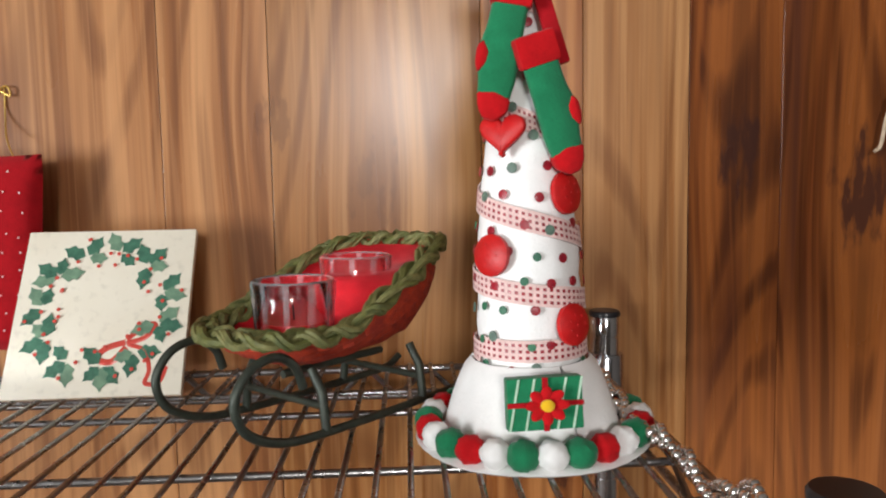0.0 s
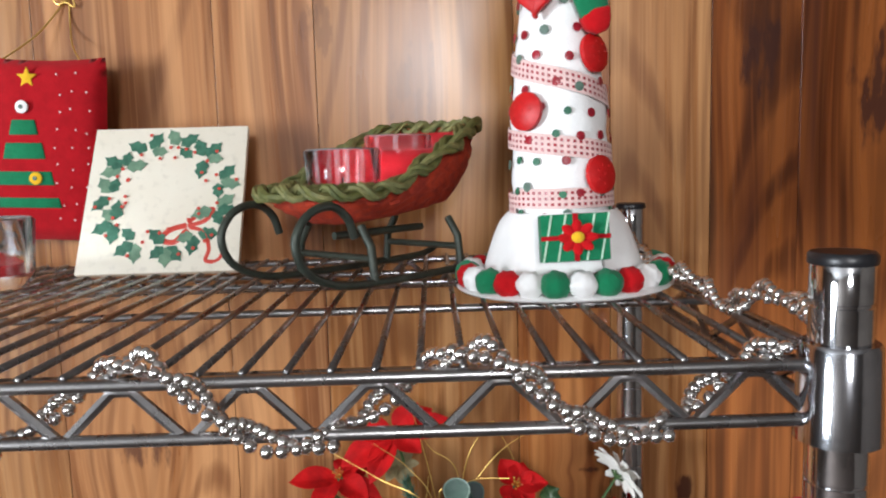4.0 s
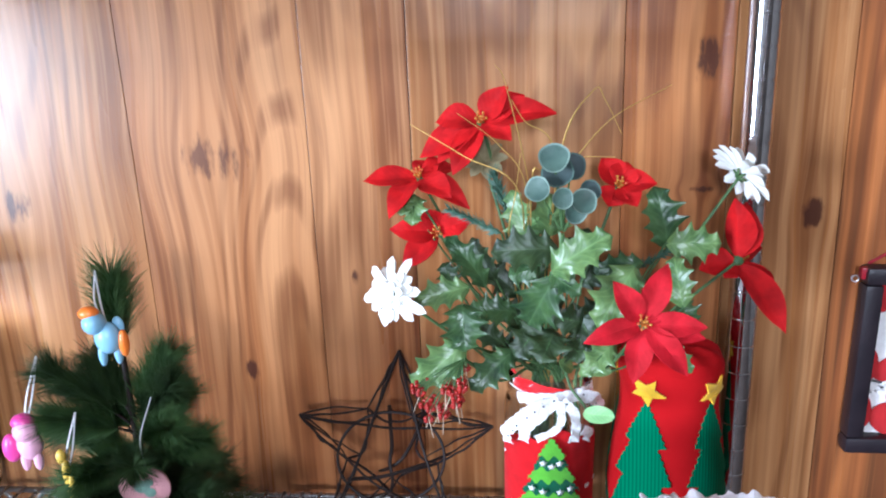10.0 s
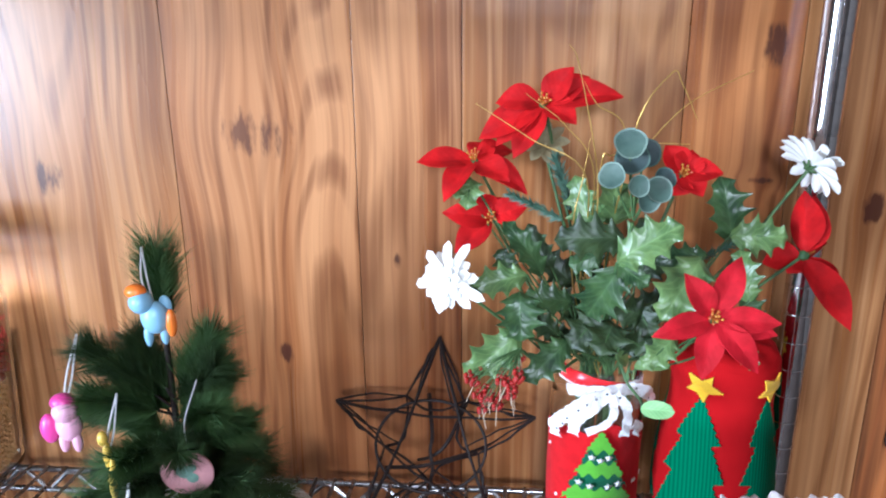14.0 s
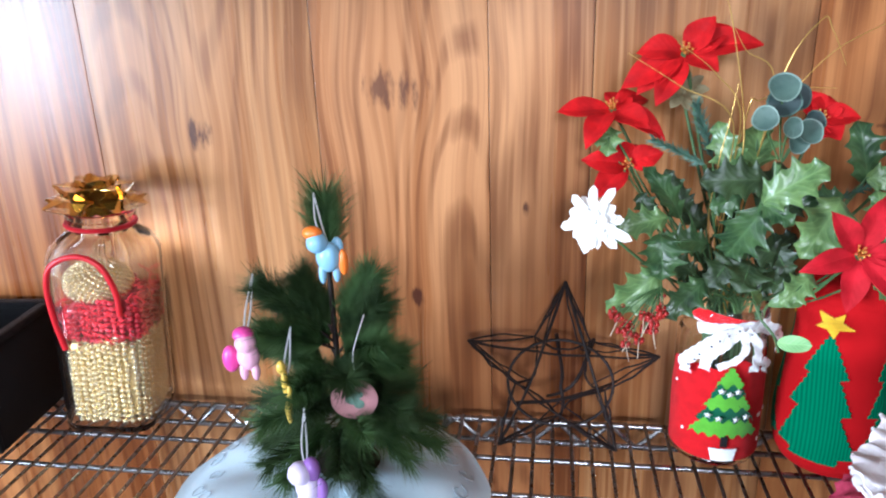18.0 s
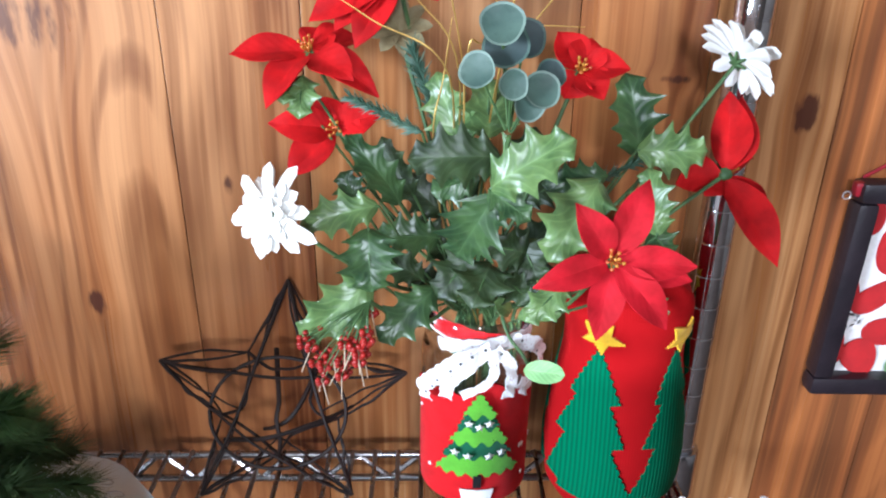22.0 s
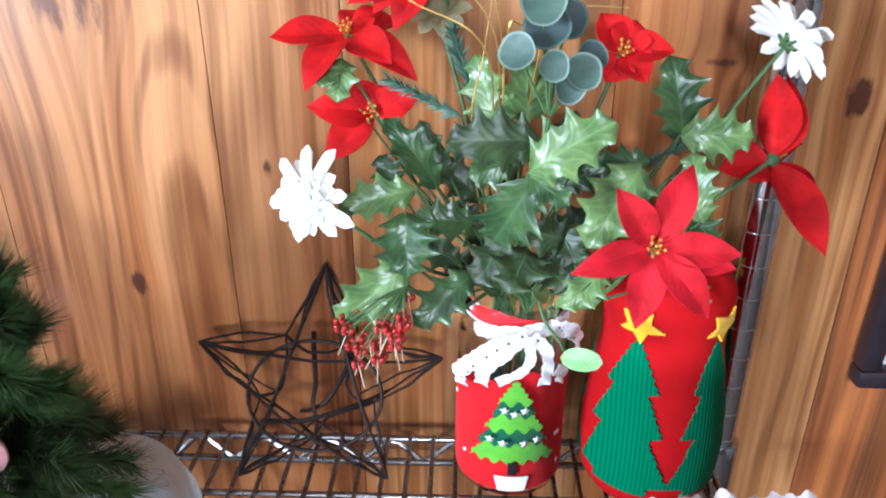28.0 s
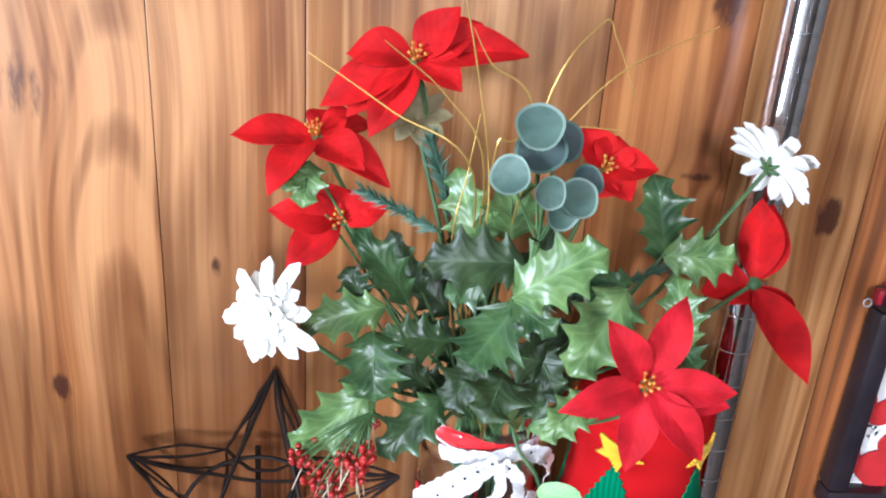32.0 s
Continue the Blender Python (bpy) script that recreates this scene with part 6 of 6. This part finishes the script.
M_SKY = mat("pale_blue_plastic", (0.26, 0.47, 0.62), 0.35)
M_ORG = mat("orange_plastic", (0.85, 0.2, 0.02), 0.35)
M_PNK = mat("pink_plastic", (0.8, 0.42, 0.56), 0.35)
M_HOT = mat("hot_pink_plastic", (0.7, 0.06, 0.3), 0.35)
M_LIL = mat("lilac_plastic", (0.66, 0.56, 0.76), 0.35)
M_PUR = mat("purple_plastic", (0.3, 0.14, 0.45), 0.35)
M_PNKD = speckled("faded_pink_disc", (0.42, 0.2, 0.2), (0.34, 0.16, 0.17), 60, 0.5)
M_YEL = mat("yellow_plastic", (0.7, 0.47, 0.07), 0.35)
E1, E2 = (1, 1, 1), (0.62, 0.7, 1.5)
blob_ornament("blue_charm", (-0.329, -0.186, 1.121), [((0, 0, 0), 0.0105, (0.95, 0.75, 1.15), 0), ((-0.007, -0.003, 0.0125), 0.0085, E1, 0), ((-0.010, -0.003, 0.02), 0.0065, (1.2, 0.9, 0.8), 1), ((0.0115, 0, -0.004), 0.0055, (0.7, 0.7, 1.9), 1), ((-0.005, -0.002, -0.013), 0.0042, (0.75, 0.75, 2.0), 0), ((0.005, 0.002, -0.013), 0.0042, (0.75, 0.75, 2.0), 0), ((0.006, 0.005, 0.007), 0.006, (0.8, 0.4, 1.3), 0)], [M_SKY, M_ORG], "pale blue plastic charm with orange tips, hanging on tree", (-0.343, -0.166, 1.166), 1.0)
blob_ornament("pink_charm", (-0.402, -0.195, 1.038), [((0.002, 0, 0), 0.0105, (0.85, 0.75, 1.1), 0), ((0.002, -0.002, 0.012), 0.0085, E1, 0), ((0.0, 0.0, 0.018), 0.0078, (1.1, 0.9, 0.8), 1), ((-0.0125, 0, -0.003), 0.0075, (0.9, 0.7, 1.5), 1), ((-0.002, -0.002, -0.012), 0.0042, (0.8, 0.8, 1.9), 0), ((0.007, -0.001, -0.012), 0.0042, (0.8, 0.8, 1.9), 0)], [M_PNK, M_HOT], "pink plastic charm with darker pink tips, hanging on tree", (-0.398, -0.172, 1.1), 1.05)
blob_ornament("lilac_charm", (-0.347, -0.232, 0.945), [((0, 0, 0), 0.0105, (0.9, 0.75, 1.1), 0), ((-0.004, -0.003, 0.0125), 0.0088, E1, 0), ((0.003, 0.001, 0.013), 0.0085, (0.8, 0.8, 1.2), 1), ((0.010, 0, -0.002), 0.006, (0.8, 0.7, 1.6), 1), ((-0.005, -0.002, -0.013), 0.0045, (0.8, 0.8, 1.8), 0), ((0.005, -0.002, -0.013), 0.0045, (0.8, 0.8, 1.8), 0)], [M_LIL, M_PUR], "lilac plastic charm with purple parts, hanging on tree", (-0.352, -0.21, 1.002), 1.1)
blob_ornament("yellow_charm", (-0.367, -0.206, 1.008), [((0, 0, 0.008), 0.0046, E2, 0), ((0.0008, 0, -0.006), 0.0042, (0.7, 0.7, 2.0), 0), ((-0.002, 0, 0.016), 0.0035, E1, 0), ((0.003, -0.001, 0.002), 0.003, (0.7, 0.8, 1.8), 0)], [M_YEL], "narrow yellow plastic charm hanging on tree", (-0.366, -0.185, 1.06), 1.05, 1.6)
t = thing("disc_charm", pose(-0.3155, -0.192, 1.002, 6, 8, 12), "flat pink round disc charm with grey print, on tree", "ornament", "tree ornaments")
part("disc", disc_mesh(0.0185, 0.0035, 32, 0.2), M_PNKD, t)
part("disc_rim", rod([(0.0182 * math.cos(a), -0.002, 0.0182 * math.sin(a)) for a in (2 * math.pi * k / 32 for k in range(32))], 0.0009, 6, True), M_PNKD, t)
for x, z, r in ((-0.002, 0.002, 0.006), (0.004, -0.003, 0.0045), (0.003, 0.006, 0.0035)):
    place(part("grey_print", disc_mesh(r, 0.0005, 12), M_GREYDOT, t), Matrix.Translation((x, -0.0034, z)))
part("cord", rod(curve_pts([(0, 0, 0.018), (-0.004, 0.004, 0.04), (0.002, 0.014, 0.07)], 6), 0.0006, 5), M_SILVERCORD, t)


# ---- cloth skirt under the tree ----
def tree_skirt():
    t = thing("tree_skirt", (-0.35, -0.172, SHELF_LOW + 0.002), "pale blue satin tree skirt with curled stitching, under tree", "tree skirt")
    bm = bmesh.new()
    n, rings = 120, 16

    def height(r, a):
        f = r / 0.137
        fold = 0.0035 * math.sin(5 * a + 0.6) + 0.0025 * math.sin(9 * a + 2.0)
        return max(0.001, 0.026 * (1 - f**7) + fold * f * (1 - f**9) - 0.006 * f)

    rows = []
    for j in range(rings + 1):
        f = (j / rings) ** 0.8
        rows.append([])
        for i in range(n):
            a = 2 * math.pi * i / n
            r = 0.139 * f * (1 + 0.012 * f * math.sin(6 * a + 1) + 0.006 * f * math.sin(13 * a)) + 1e-4
            rows[-1].append(bm.verts.new((r * math.cos(a), r * math.sin(a), height(min(r, 0.137), a))))
    for A, B in zip(rows, rows[1:]):
        for i in range(n):
            bm.faces.new((A[i], A[(i + 1) % n], B[(i + 1) % n], B[i]))
    thicken(bm, 0.0022)
    part("skirt_cloth", bm, M_CLOTH, t)
    # the overlapping edge of the slit
    bm = bmesh.new()
    g = []
    for j in range(14):
        r = 0.03 + 0.107 * j / 13
        g.append([bm.verts.new((r * math.cos(a), r * math.sin(a), height(min(r, 0.137), a) + 0.0035)) for a in (-0.95 + 0.045 * k + 0.05 * math.sin(j * 0.4) for k in range(9))])
    for A, B in zip(g, g[1:]):
        for k in range(8):
            bm.faces.new((A[k], A[k + 1], B[k + 1], B[k]))
    thicken(bm, 0.0012)
    part("flap", bm, M_CLOTH, t, "white-edged overlapping flap")
    # stitched curls round the hem
    rnd = random.Random(14)
    for k in range(34):
        a = 2 * math.pi * k / 34 + rnd.uniform(-0.05, 0.05)
        r0 = 0.114 + rnd.uniform(-0.01, 0.006)
        pts = []
        for j in range(9):
            w = 0.0085 * (1 - j / 12)
            b = a + (w * math.cos(j * 0.75 + k)) / r0
            r = r0 + w * math.sin(j * 0.75 + k)
            pts.append((r * math.cos(b), r * math.sin(b), height(r, b) + 0.001))
        part("stitched_curl", rod(curve_pts(pts, 3), 0.0004, 5), M_THREAD, t)


M_THREAD = mat("grey_blue_thread", (0.3, 0.38, 0.44), 0.6)
M_CLOTH = speckled("blue_grey_satin", (0.62, 0.76, 0.83), (0.54, 0.68, 0.76), 14, 0.32, bumpy=0.1, dist=0.002, dirt=0.92)
tree_skirt()


# ---- glass bottle of beads ----
def bead_bottle():
    C = (-0.616, -0.058, SHELF_LOW + 0.002)
    t = thing("bead_bottle", pose(*C, 0, 4, 8) @ Matrix.Diagonal((1.02, 1.02, 0.92, 1)), "square glass bottle of gold and red beads with bow", "bottle")

    def sq(r, z, n=40, p=5.0):
        out = []
        for k in range(n):
            a = 2 * math.pi * k / n
            c, s = math.cos(a), math.sin(a)
            q = (abs(c) ** p + abs(s) ** p) ** (-1 / p)
            out.append((r * q * c, r * q * s, z))
        return out

    bm = bmesh.new()
    rows = []
    for r, z, p in ((0.040, 0.0, 5), (0.0445, 0.003, 5), (0.0455, 0.01, 5), (0.0455, 0.198, 5), (0.043, 0.212, 4), (0.034, 0.223, 3), (0.029, 0.228, 2), (0.029, 0.240, 2), (0.0315, 0.242, 2), (0.0315, 0.248, 2), (0.029, 0.249, 2), (0.0265, 0.24, 2), (0.0265, 0.226, 2), (0.039, 0.21, 4), (0.0425, 0.197, 5), (0.0425, 0.010, 5), (0.038, 0.0065, 5)):
        rows.append([bm.verts.new(v) for v in sq(r, z, 40, p)])
    for A, B in zip(rows, rows[1:]):
        for k in range(40):
            bm.faces.new((A[k], A[(k + 1) % 40], B[(k + 1) % 40], B[k]))
    bm.faces.new(rows[0][::-1])
    bm.faces.new(rows[-1])
    part("glass", bm, M_BOTTLE, t, "clear square glass").visible_shadow = False
    rnd = random.Random(17)
    bmi = bmesh.new()
    bmesh.ops.create_icosphere(bmi, subdivisions=1, radius=0.0036)
    bead = finish(bmi)

    def fill(z0, z1, m, label, r=0.0355, step=0.0064):
        bm = bmesh.new()
        for k in range(40):
            v = sq(r, 0, 40, 5)[k]
            z = z0 + rnd.uniform(0, step)
            top = z1 + 0.008 * math.sin(v[0] * 60 + 1) + rnd.uniform(-0.004, 0.004)
            while z < top:
                q = Vector((v[0] + rnd.uniform(-0.0008, 0.0008), v[1] + rnd.uniform(-0.0008, 0.0008), z))
                n0 = len(bm.verts)
                bm.from_mesh(bead)
                bm.verts.ensure_lookup_table()
                for x in bm.verts[n0:]:
                    x.co += q
                z += step
        tagged(part("bead_fill", bm, m, t, label), kind="stuff")
        part("core", newbox((0, 0, (z0 + z1) / 2 + 0.001), (0.064, 0.064, z1 - z0 - 0.008), 0.008), M_CORE if m is M_GOLDBEAD else m, t)

    fill(0.0125, 0.110, M_GOLDBEAD, "strings of small gold beads")
    fill(0.113, 0.150, M_REDBEAD, "strings of small red beads", 0.0355)
    # loose red tinsel packed over them
    bm = bmesh.new()
    for k in range(260):
        v = sq(rnd.uniform(0.036, 0.041), 0, 40, 5)[rnd.randrange(40)]
        q = Vector((v[0], v[1], rnd.uniform(0.112, 0.158 + 0.02 * max(0.0, v[0] / 0.04))))
        d = Vector((rnd.uniform(-1, 1), rnd.uniform(-0.2, 0.2), rnd.uniform(-0.7, 0.7))) * 0.009
        tube(bm, [q - d, q + Vector((0, 0, rnd.uniform(-0.003, 0.003))), q + d], 0.0006, 4)
    for x in bm.verts:
        x.co.x = max(-0.0415, min(0.0415, x.co.x))
        x.co.y = max(-0.0415, min(0.0415, x.co.y))
    tagged(part("red_tinsel", bm, M_CRIMSON, t, "loose red tinsel"), kind="stuff")
    # a coil of gold beads lying on top
    bm = bmesh.new()
    for k in range(420):
        f = 1 - 2 * (k + 0.5) / 420
        a = k * 2.39996
        q = Vector((-0.006 + 0.031 * math.sqrt(1 - f * f) * math.cos(a), -0.007 + 0.031 * math.sqrt(1 - f * f) * math.sin(a), 0.170 + 0.024 * f))
        n0 = len(bm.verts)
        bm.from_mesh(bead)
        bm.verts.ensure_lookup_table()
        for x in bm.verts[n0:]:
            x.co = x.co * 0.8 + q
    tagged(part("bead_coil", bm, M_GOLDBEAD, t, "coil of small gold beads"), kind="stuff")
    # red ribbon round the neck and its hanging loop
    part("neck_ribbon", rod([(0.031 * math.cos(a), 0.031 * math.sin(a), 0.234) for a in (2 * math.pi * k / 30 for k in range(30))], 0.0026, 6, True), M_CRIMSON, t, "red ribbon")
    part("ribbon_loop", rod(curve_pts([(-0.025, -0.0495, 0.108), (-0.032, -0.05, 0.145), (-0.034, -0.0505, 0.182), (-0.026, -0.051, 0.204), (-0.004, -0.051, 0.214), (0.017, -0.051, 0.205), (0.029, -0.051, 0.178), (0.031, -0.0505, 0.15)], 6), 0.003, 8), M_RIBBON, t, "red ribbon loop")
    # gold star bow on the top
    b = place(new("gold_bow"), Matrix.Translation((0, -0.004, 0.252)))
    b.parent = t
    for ring, (n, r, tilt) in enumerate(((8, 0.049, 0.12), (6, 0.044, 0.62), (4, 0.036, 1.1))):
        for k in range(n):
            a = 2 * math.pi * k / n + ring * 0.35
            d = Vector((math.cos(a) * math.cos(tilt), math.sin(a) * math.cos(tilt), math.sin(tilt)))
            s = Vector((-math.sin(a), math.cos(a), 0)) * 0.0095
            up = d.cross(s).normalized() * 0.012
            bm = bmesh.new()
            L = []
            for f, h in ((0.0, 0.0), (0.35, 0.8), (0.7, 0.75), (1.0, 0.0), (0.7, -0.35), (0.3, -0.3), (0.02, -0.1)):
                q = d * r * f + up * h
                w = 1.0 if f < 0.9 else 0.25
                L.append((bm.verts.new(q - s * w), bm.verts.new(q + s * w)))
            for A, B in zip(L, L[1:]):
                bm.faces.new((A[0], A[1], B[1], B[0]))
            thicken(bm, 0.0004)
            part("bow_loop", bm, M_BOWGOLD, b, smooth=False)


M_CORE = mat("gold_bead_shade", (0.5, 0.36, 0.15), 0.45, 0.3)
M_REDBEAD = mat("red_bead_glass", (0.36, 0.012, 0.022), 0.3)
M_BOWGOLD = mat("bow_gold", (0.74, 0.5, 0.13), 0.1, 0.95)
M_BOTTLE = mat("bottle_glass", (0.96, 0.98, 0.97), 0.03, Transmission_Weight=1.0, IOR=1.5)
M_RIBBON = mat("red_satin", (0.55, 0.008, 0.015), 0.35)
bead_bottle()

# dark box at the far end
M_BLACKBOX = speckled("black_glitter", (0.004, 0.004, 0.0045), (0.009, 0.009, 0.01), 120, 0.42, Specular_IOR_Level=0.15, bumpy=1.0, dist=0.003)
t = thing("dark_box", pose(-0.768, -0.09, SHELF_LOW + 0.002, 0, 0, 4) @ Matrix.Diagonal((1, 1, 0.9, 1)), "black glittery open-topped box on the wire shelf", "box")
part("box_floor", newbox((0, 0, 0.004), (0.13, 0.112, 0.008), 0.002), M_BLACKBOX, t)
for c, sz in (((0, -0.058, 0.061), (0.14, 0.006, 0.122)), ((0, 0.058, 0.061), (0.14, 0.006, 0.122)), ((-0.067, 0, 0.061), (0.006, 0.11, 0.122)), ((0.067, 0, 0.061), (0.006, 0.11, 0.122))):
    part("box_side", newbox(c, sz, 0.002), M_BLACKBOX, t)
for c, sz in (((0, -0.059, 0.122), (0.146, 0.011, 0.010)), ((0, 0.059, 0.122), (0.146, 0.011, 0.010)), ((-0.068, 0, 0.122), (0.011, 0.107, 0.010)), ((0.068, 0, 0.122), (0.011, 0.107, 0.010))):
    part("box_rim", newbox(c, sz, 0.003), M_BLACKBOX, t, "thick black rim")


# ---- ruffled vessel with blue foil ----
def ruffled_vessel():
    C = Vector((0.079, -0.342, SHELF_LOW + 0.002))
    t = thing("ruffled_vessel", Matrix.Translation(C) @ Matrix.Diagonal((1.07, 1.07, 1.015, 1)), "round vessel in crochet ruffles holding crumpled pale blue foil", "vessel")
    part("body", lathe([(0, 0), (0.044, 0), (0.05, 0.004), (0.052, 0.06), (0.052, 0.12), (0.052, 0.154), (0.050, 0.156), (0.048, 0.15), (0.048, 0.1)], 40), M_CRIMSON, t, "red crochet body")

    def frill(r0, r1, z0, z1, waves, amp, m, label, th=0.0016):
        bm = bmesh.new()
        g = []
        n = 320
        for j in range(9):
            f = j / 8
            g.append([])
            for i in range(n):
                a = 2 * math.pi * i / n
                w = math.sin(waves * a + 0.7 * math.sin(3 * a)) * amp * f
                w2 = math.sin(waves * 2.3 * a + 1.0) * amp * 0.35 * f
                r = r0 + (r1 - r0) * f + 0.9 * w2 + 0.0025 * f * math.sin(7 * a)
                z = z0 + (z1 - z0) * f + w + 0.002 * math.sin(3.1 * f)
                q = Vector((r * math.cos(a), r * math.sin(a), z))
                lump = noise.noise(q * 95) * 0.0042 * f + noise.noise(q * 260) * 0.0016
                g[-1].append(bm.verts.new(q + Vector((0.5 * lump * math.cos(a), 0.5 * lump * math.sin(a), lump))))
        for A, B in zip(g, g[1:]):
            for i in range(n):
                bm.faces.new((A[i], A[(i + 1) % n], B[(i + 1) % n], B[i]))
        thicken(bm, th)
        part("ruffle", bm, m, t, label)

    frill(0.052, 0.082, 0.118, 0.1, 36, 0.003, M_MINT, "mint green crochet ruffle")
    frill(0.052, 0.079, 0.14, 0.124, 33, 0.003, M_ROSE, "rose red crochet ruffle")
    frill(0.049, 0.0685, 0.16, 0.1655, 27, 0.0024, M_RUFFLE, "white lace ruffle")
    frill(0.049, 0.0665, 0.157, 0.157, 35, 0.0026, M_RUFFLE, "white lace ruffle")
    part("cord_ring", rod([(0.0495 * math.cos(a), 0.0495 * math.sin(a), 0.1605) for a in (2 * math.pi * k / 40 for k in range(40))], 0.0018, 6, True), M_GREYCORD, t, "grey cord ring")
    bm = bmesh.new()
    bmesh.ops.create_grid(bm, x_segments=38, y_segments=38, size=0.05)
    bmesh.ops.delete(bm, geom=[v for v in bm.verts if v.co.length > 0.0485], context="VERTS")
    for v in bm.verts:
        v.co.z = 0.159 + 0.006 * (1 - (v.co.length / 0.0485) ** 2) + 0.006 * noise.noise(v.co * 90) + 0.004 * noise.noise(v.co * 230)
    part("foil", bm, M_FOIL, t, "crumpled pale blue foil", smooth=False)


M_RUFFLE = speckled("white_ruffle", (0.9, 0.86, 0.87), (0.84, 0.76, 0.79), 320, 0.9, bumpy=0.9, dist=0.001, dirt=0.94)
M_MINT = speckled("mint_crochet", (0.22, 0.52, 0.36), (0.12, 0.36, 0.24), 260, 0.9, bumpy=0.9, dist=0.0015)
M_ROSE = speckled("rose_crochet", (0.55, 0.05, 0.11), (0.4, 0.02, 0.06), 260, 0.9, bumpy=0.9, dist=0.0015)
M_GREYCORD = speckled("teal_cord", (0.06, 0.13, 0.14), (0.03, 0.07, 0.08), 100, 0.6)
M_FOIL = speckled("blue_foil", (0.72, 0.88, 0.88), (0.3, 0.55, 0.55), 70, 0.22, 0.35, bumpy=0.4)
ruffled_vessel()


# ---- framed floral cloth on the wall ----
def floral_frame():
    W, Hh, B = 0.142, 0.181, 0.016
    t = thing("picture_frame", pose(0.272 + W / 2, WALL_Y - 0.006, 1.115, 0, 0.6, 0), "black framed white cloth with red and green leaves", "picture")
    for nm, c, s in (("frame_top", (0, -0.007, -B / 2), (W, 0.018, B)), ("frame_bottom", (0, -0.007, -Hh + B / 2), (W, 0.018, B)), ("frame_side", (-W / 2 + B / 2, -0.007, -Hh / 2), (B, 0.0176, Hh - 2 * B + 0.0002)), ("frame_side", (W / 2 - B / 2, -0.007, -Hh / 2), (B, 0.0176, Hh - 2 * B + 0.0002))):
        part(nm, newbox(c, s, 0.004), M_FRAME, t)
    part("cloth_panel", newbox((0, -0.001, -Hh / 2), (W - 2 * B + 0.002, 0.004, Hh - 2 * B + 0.002)), M_PANEL, t, "white printed cloth", smooth=False)
    x0, x1, z1, z0 = -W / 2 + B, W / 2 - B, -B, -Hh + B

    def printed(nm, cx, cz, L, wd, ang, m, lift):
        o = []
        for k in range(22):
            a = 2 * math.pi * k / 22
            u = 0.5 * L * math.cos(a)
            w = 0.5 * wd * math.sin(a) * (1 - 0.25 * math.cos(a))
            x = cx + u * math.cos(ang) - w * math.sin(ang)
            z = cz + u * math.sin(ang) + w * math.cos(ang)
            o.append((min(max(x, x0), x1), min(max(z, z0), z1)))
        q = [o[0]]
        for p in o[1:]:
            if (p[0] - q[-1][0]) ** 2 + (p[1] - q[-1][1]) ** 2 > 1e-8:
                q.append(p)
        if len(q) > 4:
            part(nm, slab(q, 0.0006), m, t, smooth=False).location.y = -0.0036 - lift

    G, Rr = M_PRINTGREEN, M_PRINTRED
    for k, (cx, cz, L, wd, ang, m) in enumerate(((-0.05, -0.031, 0.028, 0.018, 80, Rr), (-0.028, -0.056, 0.044, 0.027, 105, Rr), (0.003, -0.038, 0.045, 0.031, -10, Rr), (0.006, -0.073, 0.038, 0.03, -55, G), (-0.031, -0.095, 0.044, 0.021, 38, Rr), (-0.055, -0.095, 0.032, 0.018, 85, Rr), (-0.011, -0.127, 0.05, 0.024, 0, Rr), (-0.032, -0.151, 0.037, 0.028, -60, Rr), (-0.054, -0.143, 0.032, 0.014, 85, Rr), (0.006, -0.154, 0.034, 0.021, 35, G), (0.043, -0.06, 0.046, 0.026, 75, Rr), (0.042, -0.108, 0.044, 0.024, -25, Rr), (0.04, -0.147, 0.04, 0.024, 45, Rr), (0.042, -0.026, 0.03, 0.016, 15, G))):
        a = radians(ang)
        printed("green_leaf" if m is G else "red_leaf", cx, cz, L, wd, a, m, 0.0003 * k)
        if m is G:
            printed("pale_vein", cx, cz, L * 0.6, 0.0024, a + 0.3, M_PANEL, 0.0003 * k + 0.0002)
    for k in range(12):
        printed("white_dot", -0.048 + 0.006 * math.cos(k * 0.9), -0.116 + 0.006 * math.sin(k * 0.9), 0.003, 0.003, 0, M_PANEL, 0.0046)
    part("hanging_ribbon", rod(curve_pts([(-W / 2 + 0.006, 0, 0.0), (-0.045, 0, 0.012), (-0.02, 0.001, 0.024), (0.0, 0.002, 0.033), (0.02, 0.001, 0.026), (W / 2 - 0.01, 0, 0.0)], 6), 0.0013, 6), M_MAROON, t, "dark red hanging ribbon")
    for x in (-0.034, -0.01, 0.014):
        bm = bmesh.new()
        ball(bm, (0, 0, 0), 0.0035, 8, 6)
        place(part("ribbon_bead", bm, M_MAROON, t), Matrix.Translation((x, -0.002, 0.022 + 0.008 * (1 - abs(x) / 0.034))))
    part("ribbon_knot", newbox((-W / 2 + 0.001, -0.008, -0.006), (0.009, 0.008, 0.011), 0.002), M_MAROON, t)
    part("metal_ring", rod([(-W / 2 - 0.006 + 0.003 * math.cos(a), -0.006, -0.012 + 0.003 * math.sin(a)) for a in (2 * math.pi * k / 12 for k in range(12))], 0.0006, 5, True), M_SILVERCORD, t)


M_FRAME = speckled("black_frame", (0.018, 0.012, 0.016), (0.01, 0.007, 0.01), 50, 0.4)
M_PANEL = speckled("white_cloth", (0.8, 0.78, 0.76), (0.74, 0.7, 0.68), 200, 0.85)
M_PRINTRED = speckled("printed_red", (0.45, 0.01, 0.012), (0.36, 0.008, 0.01), 60, 0.85)
M_PRINTGREEN = speckled("printed_green", (0.19, 0.3, 0.13), (0.12, 0.22, 0.1), 60, 0.85)
floral_frame()
